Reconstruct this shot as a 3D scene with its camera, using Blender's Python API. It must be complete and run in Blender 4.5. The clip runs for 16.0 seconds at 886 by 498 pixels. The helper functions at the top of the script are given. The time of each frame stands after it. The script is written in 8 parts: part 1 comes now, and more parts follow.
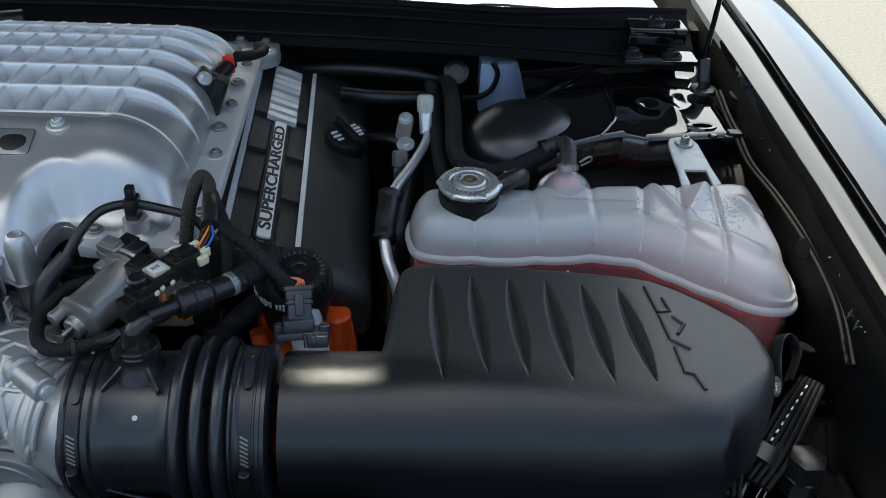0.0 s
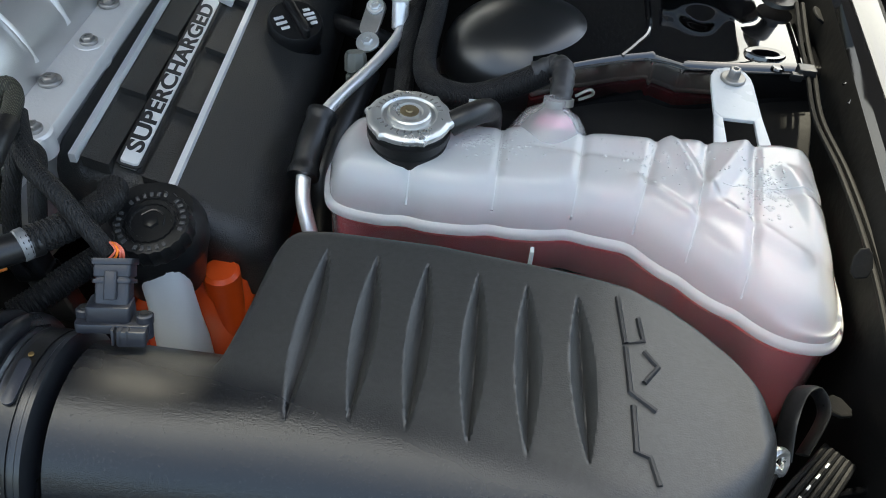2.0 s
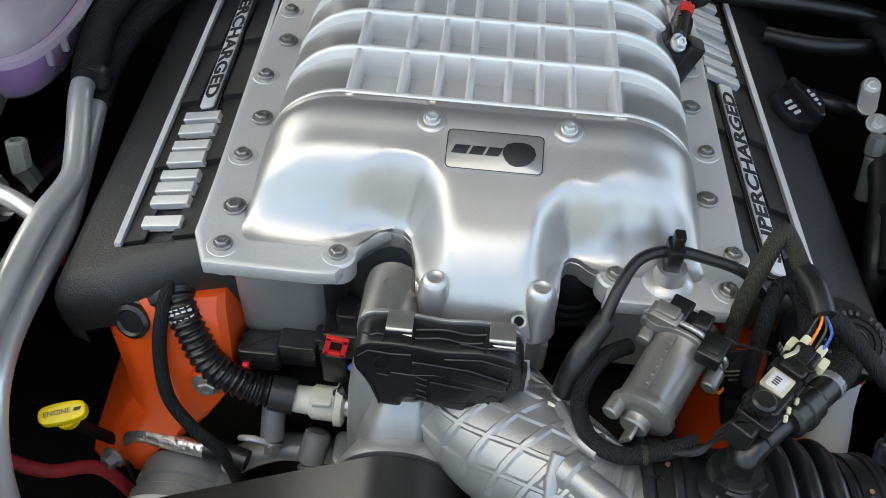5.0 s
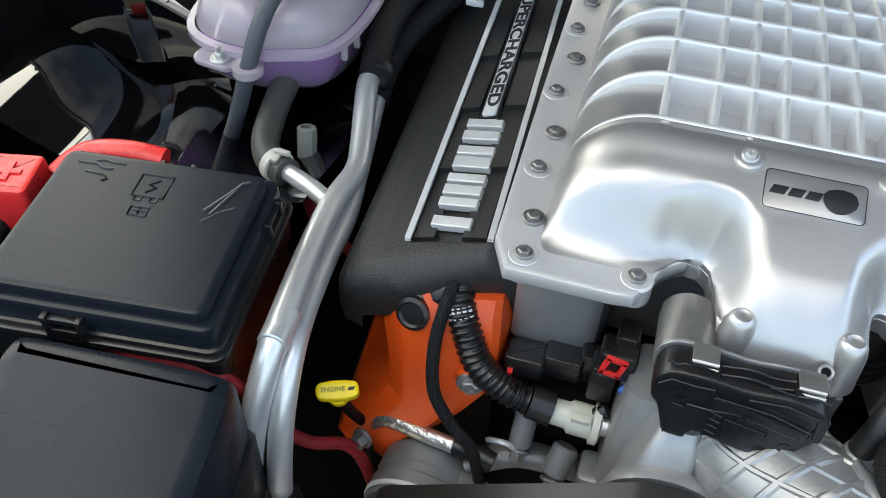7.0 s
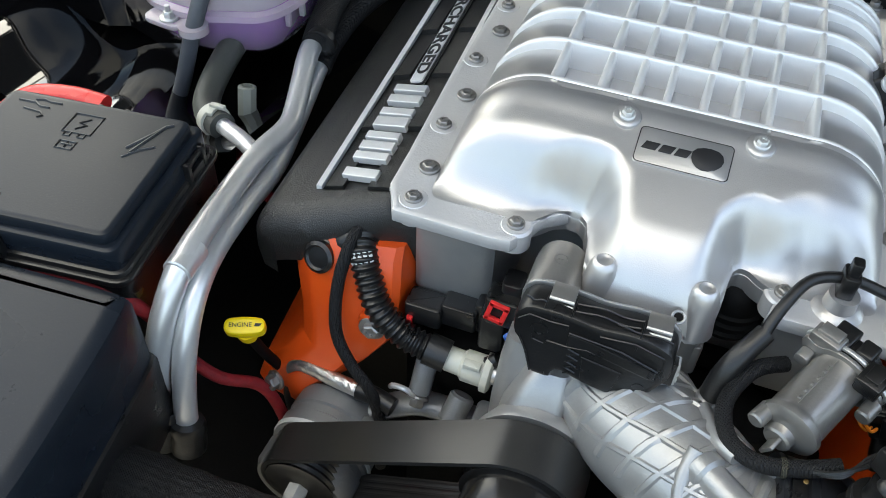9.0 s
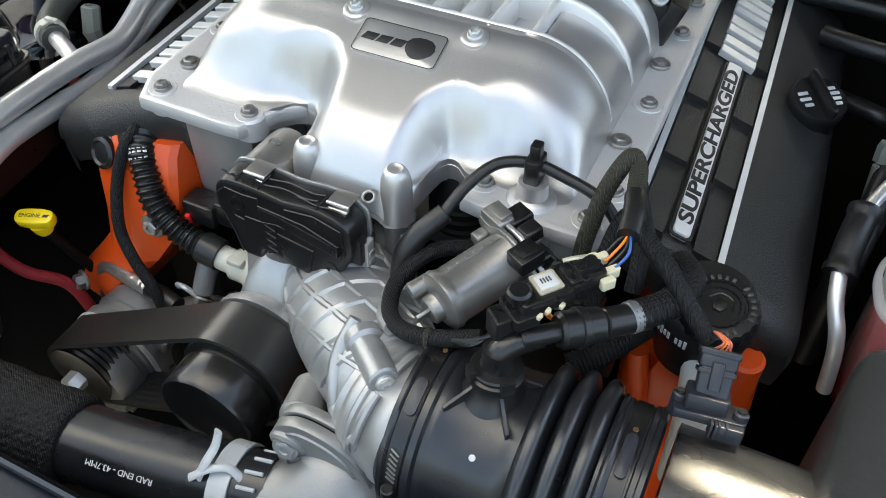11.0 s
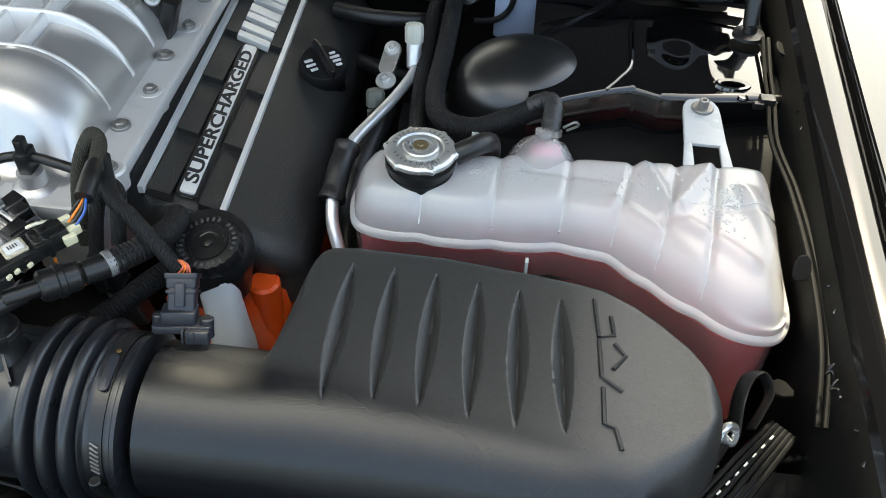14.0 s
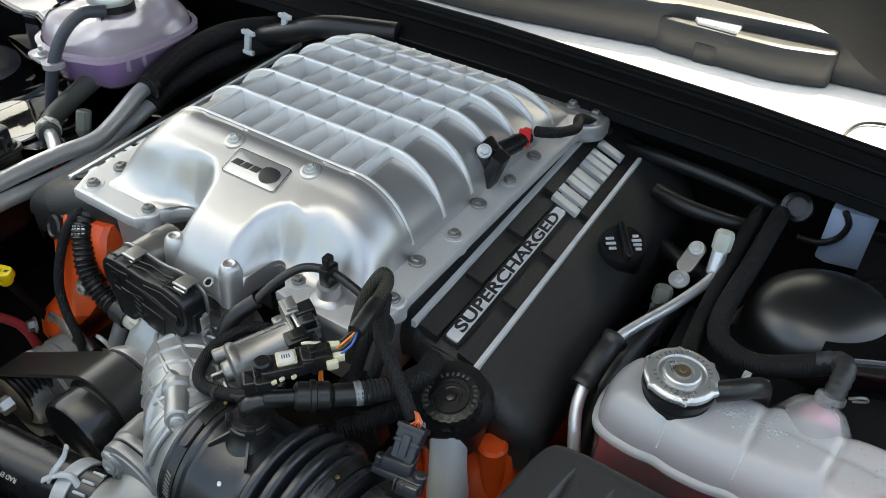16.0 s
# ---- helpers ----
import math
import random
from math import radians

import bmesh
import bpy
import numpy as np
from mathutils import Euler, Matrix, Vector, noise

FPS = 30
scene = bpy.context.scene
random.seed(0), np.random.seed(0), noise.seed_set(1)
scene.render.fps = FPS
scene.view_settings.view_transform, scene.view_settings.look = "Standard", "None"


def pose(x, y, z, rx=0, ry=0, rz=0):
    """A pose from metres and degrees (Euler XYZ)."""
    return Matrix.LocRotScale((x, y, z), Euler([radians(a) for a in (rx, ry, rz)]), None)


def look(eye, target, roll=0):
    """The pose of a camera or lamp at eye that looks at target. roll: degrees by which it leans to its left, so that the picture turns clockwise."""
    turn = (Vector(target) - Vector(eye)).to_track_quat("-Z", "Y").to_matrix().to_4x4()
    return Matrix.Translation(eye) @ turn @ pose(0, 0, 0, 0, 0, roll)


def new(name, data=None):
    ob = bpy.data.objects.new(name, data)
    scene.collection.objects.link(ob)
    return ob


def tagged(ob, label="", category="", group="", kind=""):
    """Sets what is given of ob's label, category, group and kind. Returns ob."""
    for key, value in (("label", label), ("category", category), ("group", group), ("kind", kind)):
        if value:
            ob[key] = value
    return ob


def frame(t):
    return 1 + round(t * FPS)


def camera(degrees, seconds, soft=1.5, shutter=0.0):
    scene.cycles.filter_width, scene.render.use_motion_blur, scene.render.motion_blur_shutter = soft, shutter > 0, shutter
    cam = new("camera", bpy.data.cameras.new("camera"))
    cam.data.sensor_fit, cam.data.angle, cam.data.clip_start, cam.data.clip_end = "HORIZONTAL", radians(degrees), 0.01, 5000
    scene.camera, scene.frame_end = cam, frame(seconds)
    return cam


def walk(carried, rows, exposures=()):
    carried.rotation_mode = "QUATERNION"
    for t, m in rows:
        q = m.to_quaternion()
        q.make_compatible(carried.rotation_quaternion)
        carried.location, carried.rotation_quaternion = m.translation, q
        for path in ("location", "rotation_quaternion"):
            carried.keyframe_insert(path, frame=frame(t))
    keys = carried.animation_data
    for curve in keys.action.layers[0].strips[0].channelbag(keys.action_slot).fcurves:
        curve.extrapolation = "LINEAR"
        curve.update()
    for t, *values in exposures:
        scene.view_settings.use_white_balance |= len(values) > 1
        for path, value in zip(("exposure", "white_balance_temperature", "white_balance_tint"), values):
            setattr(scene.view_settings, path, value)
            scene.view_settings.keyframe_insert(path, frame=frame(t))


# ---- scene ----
cam = camera(55.3, 16.0, soft=0.95)
PATH = [
    (0, (0.386, 0.166, 1.358), (0.499, 1.794, 0.202), 3.2),
    (0.5, (0.427, 0.231, 1.319), (0.499, 1.86, 0.16), 3.1),
    (1, (0.451, 0.292, 1.305), (0.444, 1.903, 0.121), 4.6),
    (1.5, (0.477, 0.349, 1.29), (0.42, 1.902, 0.03), 4.8),
    (2, (0.52, 0.4, 1.292), (0.455, 1.81, -0.125), 5.0),
    (2.5, (0.522, 0.412, 1.306), (0.445, 1.797, -0.135), 5.0),
    (3, (0.476, 0.395, 1.319), (0.391, 1.766, -0.135), 4.7),
    (3.5, (0.355, 0.385, 1.336), (0.255, 1.738, -0.133), 3.8),
    (4, (0.217, 0.383, 1.347), (0.084, 1.714, -0.14), 2.3),
    (4.5, (0.098, 0.394, 1.362), (-0.008, 1.716, -0.134), 2.6),
    (5, (0.002, 0.406, 1.377), (-0.064, 1.747, -0.105), 3.4),
    (5.2, (-0.031, 0.413, 1.381), (-0.085, 1.755, -0.101), 3.8),
    (7.3, (-0.128, 0.371, 1.386), (-0.51, 1.665, -0.091), 1.7),
    (7.5, (-0.122, 0.366, 1.387), (-0.509, 1.658, -0.09), 1.8),
    (8, (-0.099, 0.351, 1.394), (-0.477, 1.652, -0.077), 2.7),
    (8.2, (-0.092, 0.343, 1.396), (-0.452, 1.653, -0.072), 3.5),
    (10.3, (0.212, 0.364, 1.327), (-0.359, 1.647, -0.098), 1.5),
    (10.5, (0.234, 0.368, 1.326), (-0.337, 1.651, -0.099), 1.6),
    (11, (0.287, 0.379, 1.319), (-0.316, 1.646, -0.106), 0.2),
    (11.5, (0.347, 0.389, 1.32), (-0.174, 1.689, -0.108), 1.5),
    (12, (0.386, 0.389, 1.319), (-0.046, 1.713, -0.117), 0.6),
    (12.5, (0.44, 0.384, 1.33), (0.197, 1.748, -0.112), 3.2),
    (13, (0.487, 0.387, 1.328), (0.378, 1.769, -0.114), 3.9),
    (13.5, (0.502, 0.366, 1.352), (0.426, 1.765, -0.075), 3.8),
    (14, (0.539, 0.322, 1.38), (0.413, 1.735, -0.029), 2.4),
    (14.5, (0.585, 0.283, 1.392), (0.392, 1.707, 0.0), 2.5),
    (15, (0.587, 0.309, 1.407), (0.296, 1.735, 0.036), 3.3),
    (15.5, (0.584, 0.358, 1.434), (0.003, 1.743, 0.114), 2.2),
    (16, (0.556, 0.38, 1.449), (-0.279, 1.689, 0.189), 1.8),
]
EXPOSURES = [(0.0, 1.02, 6230, 3), (0.8, 1.1, 6200, 3), (1.5, 1.45, 6500, 3), (2.0, 1.98, 6800, 3), (2.5, 2.2, 6850, 3), (3.0, 2.35, 7100, 2), (3.5, 2.2, 7250, 3), (4.0, 1.86, 7200, 3), (5.0, 1.80, 7350, 4), (8.0, 2.02, 7050, 3), (10.5, 2.03, 7350, 5), (12.0, 2.2, 7300, 4), (13.0, 2.22, 7250, 3), (14.0, 2.1, 7250, 3), (14.5, 1.72, 7100, 3), (15.0, 1.38, 7250, 3), (15.5, 1.30, 7450, 2), (16.0, 1.68, 7350, 3)]
walk(cam, [(t, look(eye, target, roll)) for t, eye, target, roll in PATH], EXPOSURES)

# ---- light ----
SUN = Vector((0.08, 0.55, 0.95)).normalized()
world = bpy.data.worlds.new("sky")
scene.world = world
world.use_nodes = True
wn, wl = world.node_tree.nodes, world.node_tree.links
sky = wn.new("ShaderNodeTexSky")
sky.sky_type, sky.sun_disc = "NISHITA", False
sky.sun_elevation = math.asin(SUN.z)
sky.sun_rotation = math.atan2(SUN.x, SUN.y)
sky.air_density, sky.dust_density, sky.ozone_density = 1.0, 2.5, 1.0
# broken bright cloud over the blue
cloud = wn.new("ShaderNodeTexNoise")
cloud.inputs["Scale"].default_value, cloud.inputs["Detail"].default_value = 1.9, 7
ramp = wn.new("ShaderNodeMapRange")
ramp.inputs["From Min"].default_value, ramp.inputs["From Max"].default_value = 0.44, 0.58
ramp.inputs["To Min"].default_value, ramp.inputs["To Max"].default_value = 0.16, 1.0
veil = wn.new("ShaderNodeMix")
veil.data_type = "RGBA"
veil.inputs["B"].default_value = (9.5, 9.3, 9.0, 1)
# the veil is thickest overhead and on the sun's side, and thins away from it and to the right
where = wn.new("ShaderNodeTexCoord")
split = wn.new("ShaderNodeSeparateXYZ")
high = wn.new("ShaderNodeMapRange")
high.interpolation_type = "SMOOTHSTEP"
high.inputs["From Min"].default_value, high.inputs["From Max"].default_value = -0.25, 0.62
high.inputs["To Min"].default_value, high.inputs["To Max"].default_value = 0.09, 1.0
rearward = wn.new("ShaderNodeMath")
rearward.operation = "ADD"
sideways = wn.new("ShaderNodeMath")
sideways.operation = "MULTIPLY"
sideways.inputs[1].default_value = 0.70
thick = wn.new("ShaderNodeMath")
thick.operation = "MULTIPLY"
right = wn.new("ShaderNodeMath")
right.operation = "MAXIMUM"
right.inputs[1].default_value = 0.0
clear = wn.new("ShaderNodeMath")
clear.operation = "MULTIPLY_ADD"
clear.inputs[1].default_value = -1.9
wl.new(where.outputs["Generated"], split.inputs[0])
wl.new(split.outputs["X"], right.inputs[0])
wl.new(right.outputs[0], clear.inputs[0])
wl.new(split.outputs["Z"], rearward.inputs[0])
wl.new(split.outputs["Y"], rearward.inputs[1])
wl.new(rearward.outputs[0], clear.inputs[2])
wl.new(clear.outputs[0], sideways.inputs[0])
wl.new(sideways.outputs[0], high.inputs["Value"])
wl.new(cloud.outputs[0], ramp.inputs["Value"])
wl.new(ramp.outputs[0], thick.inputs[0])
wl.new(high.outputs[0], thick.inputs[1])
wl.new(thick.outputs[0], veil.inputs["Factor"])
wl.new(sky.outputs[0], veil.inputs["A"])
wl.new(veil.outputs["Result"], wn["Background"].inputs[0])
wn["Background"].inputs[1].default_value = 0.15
sun = new("sun", bpy.data.lights.new("sun", "SUN"))
sun.data.energy, sun.data.angle, sun.data.color = 4.8, radians(2.4), (1.0, 0.92, 0.76)
sun.matrix_world = look(SUN * 20, (0, 0, 0))


# ---- materials ----
def material(name, base, rough=0.5, metal=0.0, var=0.15, vscale=18.0, bump=0.1, bscale=300.0, coat=0.0,
             rvar=0.12, spec=0.5, dust=0.0, dustcol=(0.32, 0.29, 0.24), big=0.0, bigscale=25.0, rand=0.0):
    """Principled surface with two scales of colour, gloss and relief."""
    m = bpy.data.materials.new(name)
    m.use_nodes = True
    n, l = m.node_tree.nodes, m.node_tree.links
    p = n["Principled BSDF"]
    geo = n.new("ShaderNodeTexCoord")
    a = n.new("ShaderNodeTexNoise")
    a.inputs["Scale"].default_value, a.inputs["Detail"].default_value = vscale, 6
    l.new(geo.outputs["Object"], a.inputs["Vector"])
    f = n.new("ShaderNodeTexNoise")
    f.inputs["Scale"].default_value, f.inputs["Detail"].default_value = bscale, 3
    l.new(geo.outputs["Object"], f.inputs["Vector"])
    mix = n.new("ShaderNodeMix")
    mix.data_type = "RGBA"
    mix.inputs["A"].default_value = (*[c * (1 - var) for c in base], 1)
    mix.inputs["B"].default_value = (*[min(1, c * (1 + var)) for c in base], 1)
    l.new(a.outputs[0], mix.inputs["Factor"])
    col = mix.outputs["Result"]
    if rand:
        oi = n.new("ShaderNodeObjectInfo")
        hs = n.new("ShaderNodeHueSaturation")
        mr = n.new("ShaderNodeMapRange")
        mr.inputs["To Min"].default_value, mr.inputs["To Max"].default_value = 1 - rand, 1 + rand
        l.new(oi.outputs["Random"], mr.inputs["Value"])
        l.new(mr.outputs[0], hs.inputs["Value"])
        l.new(col, hs.inputs["Color"])
        col = hs.outputs[0]
    if dust:
        d = n.new("ShaderNodeTexNoise")
        d.inputs["Scale"].default_value, d.inputs["Detail"].default_value = 900, 2
        l.new(geo.outputs["Object"], d.inputs["Vector"])
        r = n.new("ShaderNodeMapRange")
        r.inputs["From Min"].default_value, r.inputs["From Max"].default_value = 0.62, 0.80
        r.inputs["To Max"].default_value = dust
        l.new(d.outputs[0], r.inputs["Value"])
        dm = n.new("ShaderNodeMix")
        dm.data_type = "RGBA"
        dm.inputs["B"].default_value = (*dustcol, 1)
        l.new(r.outputs[0], dm.inputs["Factor"])
        l.new(col, dm.inputs["A"])
        col = dm.outputs["Result"]
    l.new(col, p.inputs["Base Color"])
    rr = n.new("ShaderNodeMapRange")
    rr.inputs["To Min"].default_value, rr.inputs["To Max"].default_value = max(0.02, rough - rvar), min(1, rough + rvar)
    l.new(a.outputs[0], rr.inputs["Value"])
    l.new(rr.outputs[0], p.inputs["Roughness"])
    p.inputs["Metallic"].default_value = metal
    p.inputs["Specular IOR Level"].default_value = spec
    p.inputs["Coat Weight"].default_value = coat
    p.inputs["Coat Roughness"].default_value = 0.04
    normal = None
    if big:
        g = n.new("ShaderNodeTexNoise")
        g.inputs["Scale"].default_value, g.inputs["Detail"].default_value = bigscale, 2
        l.new(geo.outputs["Object"], g.inputs["Vector"])
        b0 = n.new("ShaderNodeBump")
        b0.inputs["Strength"].default_value, b0.inputs["Distance"].default_value = big, 0.004
        l.new(g.outputs[0], b0.inputs["Height"])
        normal = b0.outputs[0]
    if bump:
        b = n.new("ShaderNodeBump")
        b.inputs["Strength"].default_value, b.inputs["Distance"].default_value = bump, 0.0008
        l.new(f.outputs[0], b.inputs["Height"])
        if normal:
            l.new(normal, b.inputs["Normal"])
        normal = b.outputs[0]
    if normal:
        l.new(normal, p.inputs["Normal"])
    return m


def shell_material(name, base, clear, rough=0.3):
    """Milky blow-moulded plastic: scatters, lets light through, and shows what it holds."""
    m = material(name, base, rough, var=0.05, bump=0.04, bscale=140, big=0.05)
    n, l = m.node_tree.nodes, m.node_tree.links
    p, out = n["Principled BSDF"], n["Material Output"]
    tr = n.new("ShaderNodeBsdfTranslucent")
    tr.inputs[0].default_value = (*base, 1)
    m1 = n.new("ShaderNodeMixShader")
    m1.inputs[0].default_value = 0.4
    l.new(p.outputs[0], m1.inputs[1])
    l.new(tr.outputs[0], m1.inputs[2])
    tp = n.new("ShaderNodeBsdfTransparent")
    m2 = n.new("ShaderNodeMixShader")
    m2.inputs[0].default_value = clear
    l.new(m1.outputs[0], m2.inputs[1])
    l.new(tp.outputs[0], m2.inputs[2])
    gl = n.new("ShaderNodeBsdfGlossy")
    gl.inputs["Roughness"].default_value = 0.09
    fr = n.new("ShaderNodeFresnel")
    fr.inputs[0].default_value = 1.45
    m3 = n.new("ShaderNodeMixShader")
    l.new(fr.outputs[0], m3.inputs[0])
    l.new(m2.outputs[0], m3.inputs[1])
    l.new(gl.outputs[0], m3.inputs[2])
    l.new(m3.outputs[0], out.inputs[0])
    return m


CASTD = material("dull_cast_housing", (0.24, 0.24, 0.235), 0.42, 0.50, 0.18, 40, 0.25, 420, big=0.04, bigscale=60)
SILVER = material("silver_cast_paint", (0.535, 0.525, 0.515), 0.35, 0.75, 0.06, 30, 0.16, 1000, rvar=0.06)
# flange silver, paler and less metallic than the lid's
FLANGEM = material("pale_flange_silver", (0.61, 0.60, 0.59), 0.42, 0.40, 0.06, 30, 0.30, 420, rvar=0.08)
# the lid's silver again, brightened so that ribs look lit against their pockets
RIBM = material("lit_silver_ribs", (0.79, 0.78, 0.765), 0.42, 0.38, 0.06, 30, 0.30, 900)
CAST = material("raw_cast_aluminium", (0.37, 0.37, 0.365), 0.38, 0.62, 0.18, 40, 0.25, 420, big=0.04, bigscale=60)
ALU = material("drawn_aluminium", (0.70, 0.70, 0.69), 0.34, 0.65, 0.10, 22, 0.12, 240)
DULLMETAL = material("dull_machined_metal", (0.28, 0.27, 0.255), 0.34, 0.7, 0.15, 60, 0.2, 400)
CAPM = material("stamped_zinc_cap", (0.56, 0.56, 0.54), 0.30, 0.75, 0.12, 60, 0.2, 400)
STEEL = material("zinc_steel", (0.60, 0.60, 0.58), 0.34, 0.7, 0.12, 80, 0.2, 500)
GRAIN = material("grained_black_plastic", (0.019, 0.019, 0.0185), 0.38, 0, 0.25, 30, 0.9, 900, dust=0.16, big=0.16, bigscale=460)
SATIN = material("satin_black_plastic", (0.0085, 0.0085, 0.009), 0.30, 0, 0.2, 14, 0.10, 520, dust=0.05)
PLAIN = material("black_plastic", (0.0085, 0.0085, 0.0088), 0.31, 0, 0.3, 30, 0.2, 300, dust=0.06)
RUBBER = material("black_rubber", (0.0095, 0.0095, 0.0097), 0.38, 0, 0.3, 40, 0.25, 350, dust=0.06)
GLOSS = material("black_gloss_paint", (0.0022, 0.0022, 0.0026), 0.05, 0, 0.2, 10, 0.02, 200, coat=1.0, big=0.02, bigscale=10, rvar=0.03, dust=0.04)
# recess shade is put into this near-black, also used on seals and cables
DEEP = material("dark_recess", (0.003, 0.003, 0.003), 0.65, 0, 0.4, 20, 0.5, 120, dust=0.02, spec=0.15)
ORANGE = material("orange_engine_paint", (0.66, 0.075, 0.010), 0.34, 0, 0.10, 30, 0.12, 260, big=0.10, bigscale=40)
YELLOW = material("yellow_plastic", (0.85, 0.62, 0.01), 0.35, 0, 0.06, 40, 0.1)
RED = material("red_plastic", (0.75, 0.03, 0.03), 0.30, 0, 0.1, 30, 0.1)
REDTAPE = material("red_cloth_tape", (0.22, 0.006, 0.010), 0.75, 0, 0.5, 160, 1.0, 300)
WHITEPL = material("milky_white_plastic", (0.58, 0.60, 0.60), 0.38, 0, 0.05, 20, 0.1)
GREYCAP = material("greyed_nylon_cap", (0.11, 0.115, 0.10), 0.45, 0, 0.15, 60, 0.2)
ALTM = material("dark_cast_alternator", (0.22, 0.225, 0.23), 0.40, 0.45, 0.2, 50, 0.3, 420)
OLIVEWHITE = material("aged_white_nylon", (0.50, 0.50, 0.43), 0.42, 0, 0.12, 60, 0.2)
GREYPL = material("grey_connector_plastic", (0.018, 0.020, 0.027), 0.36, 0, 0.2, 60, 0.2)
LETTER = material("brushed_silver_trim", (0.78, 0.78, 0.77), 0.40, 0.35, 0.06, 60, 0.15, 400)
BLOCKM = material("satin_metal_letters", (0.74, 0.74, 0.73), 0.38, 0.45, 0.08, 60, 0.15, 400)
INK = material("black_print", (0.012, 0.012, 0.013), 0.5, 0, 0.1)
WHITEINK = material("white_print", (0.55, 0.55, 0.54), 0.55, 0, 0.08)
CREAM = material("cream_terminal_plastic", (0.62, 0.58, 0.40), 0.42, 0, 0.12, 90)
FOIL = material("crinkled_foil_sleeve", (0.62, 0.62, 0.60), 0.32, 0.9, 0.2, 130, 1.0, 160, big=0.5, bigscale=170)
SILVERBEIGE = material("nickel_plate", (0.62, 0.57, 0.44), 0.35, 0.5, 0.2, 120)
COPPER = material("aged_brass", (0.45, 0.30, 0.12), 0.35, 1.0, 0.3, 120)
BRONZE = material("dull_bronze", (0.24, 0.19, 0.11), 0.45, 0.8, 0.3, 160)
BLUEW = material("blue_wire", (0.02, 0.09, 0.35), 0.4)
ORANGEW = material("orange_wire", (0.85, 0.22, 0.02), 0.4)
PINKW = material("salmon_wire", (0.60, 0.14, 0.09), 0.4)
BELTM = material("worn_belt_rubber", (0.022, 0.0215, 0.0205), 0.30, 0, 0.2, 60, 0.10, 500, rvar=0.04)
SHELL = shell_material("milky_tank_plastic", (0.78, 0.82, 0.82), 0.27, 0.22)
JOINTM = shell_material("thick_milky_plastic", (0.80, 0.83, 0.83), 0.22, 0.25)
SHELLOW = shell_material("thin_milky_tank_plastic", (0.84, 0.76, 0.74), 0.82, 0.24)
SHELLMID = shell_material("half_clear_tank_plastic", (0.80, 0.80, 0.80), 0.68, 0.22)
SHELL2 = shell_material("milky_rose_tank_plastic", (0.86, 0.76, 0.83), 0.42, 0.22)
SHELLPURPLE = shell_material("thin_lilac_tank_plastic", (0.78, 0.66, 0.80), 0.62, 0.26)
BRACKETM = material("milky_bracket_plastic", (0.40, 0.42, 0.43), 0.30, 0, 0.08, 30, 0.1)
MARKM = material("greyed_raised_print", (0.055, 0.055, 0.055), 0.45, 0, 0.15, 80)
COOLANT = material("red_coolant", (0.93, 0.14, 0.16), 0.25, 0, 0.15, 8, 0)
PURPLE = material("purple_coolant", (0.36, 0.05, 0.52), 0.25, 0, 0.15, 8, 0)
# the blue in these three blacks stands for reflected sky
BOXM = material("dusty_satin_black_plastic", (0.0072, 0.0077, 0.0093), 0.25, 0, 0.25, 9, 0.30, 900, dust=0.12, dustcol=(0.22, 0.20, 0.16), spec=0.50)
LIDM = material("smooth_black_lid_plastic", (0.0085, 0.0120, 0.0175), 0.29, 0, 0.2, 14, 0.10, 520, dust=0.08, spec=0.24)
BOOTM = material("smooth_boot_rubber", (0.0110, 0.0122, 0.0148), 0.29, 0, 0.2, 30, 0.08, 300, dust=0.05, rvar=0.06, spec=0.62)
DOMEM = material("satin_dome_paint", (0.008, 0.0085, 0.009), 0.32, 0, 0.2, 14, 0.06, 300, spec=0.9, dust=0.05)
CONCRETE = material("sunlit_aggregate_pavement", (0.16, 0.152, 0.135), 0.85, 0, 0.55, 70, 1.0, 90, big=0.6, bigscale=120)
HOODM = material("hood_liner_felt", (0.022, 0.022, 0.025), 0.85, 0, 0.2, 14, 0.6, 200)
COWLM = material("grey_moulded_cowl", (0.022, 0.023, 0.026), 0.42, 0, 0.12, 30, 0.3, 300)
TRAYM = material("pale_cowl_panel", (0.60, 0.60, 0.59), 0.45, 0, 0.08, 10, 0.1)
BLUEPL = material("bluish_white_plastic", (0.42, 0.50, 0.66), 0.4, 0, 0.08, 20, 0.1)


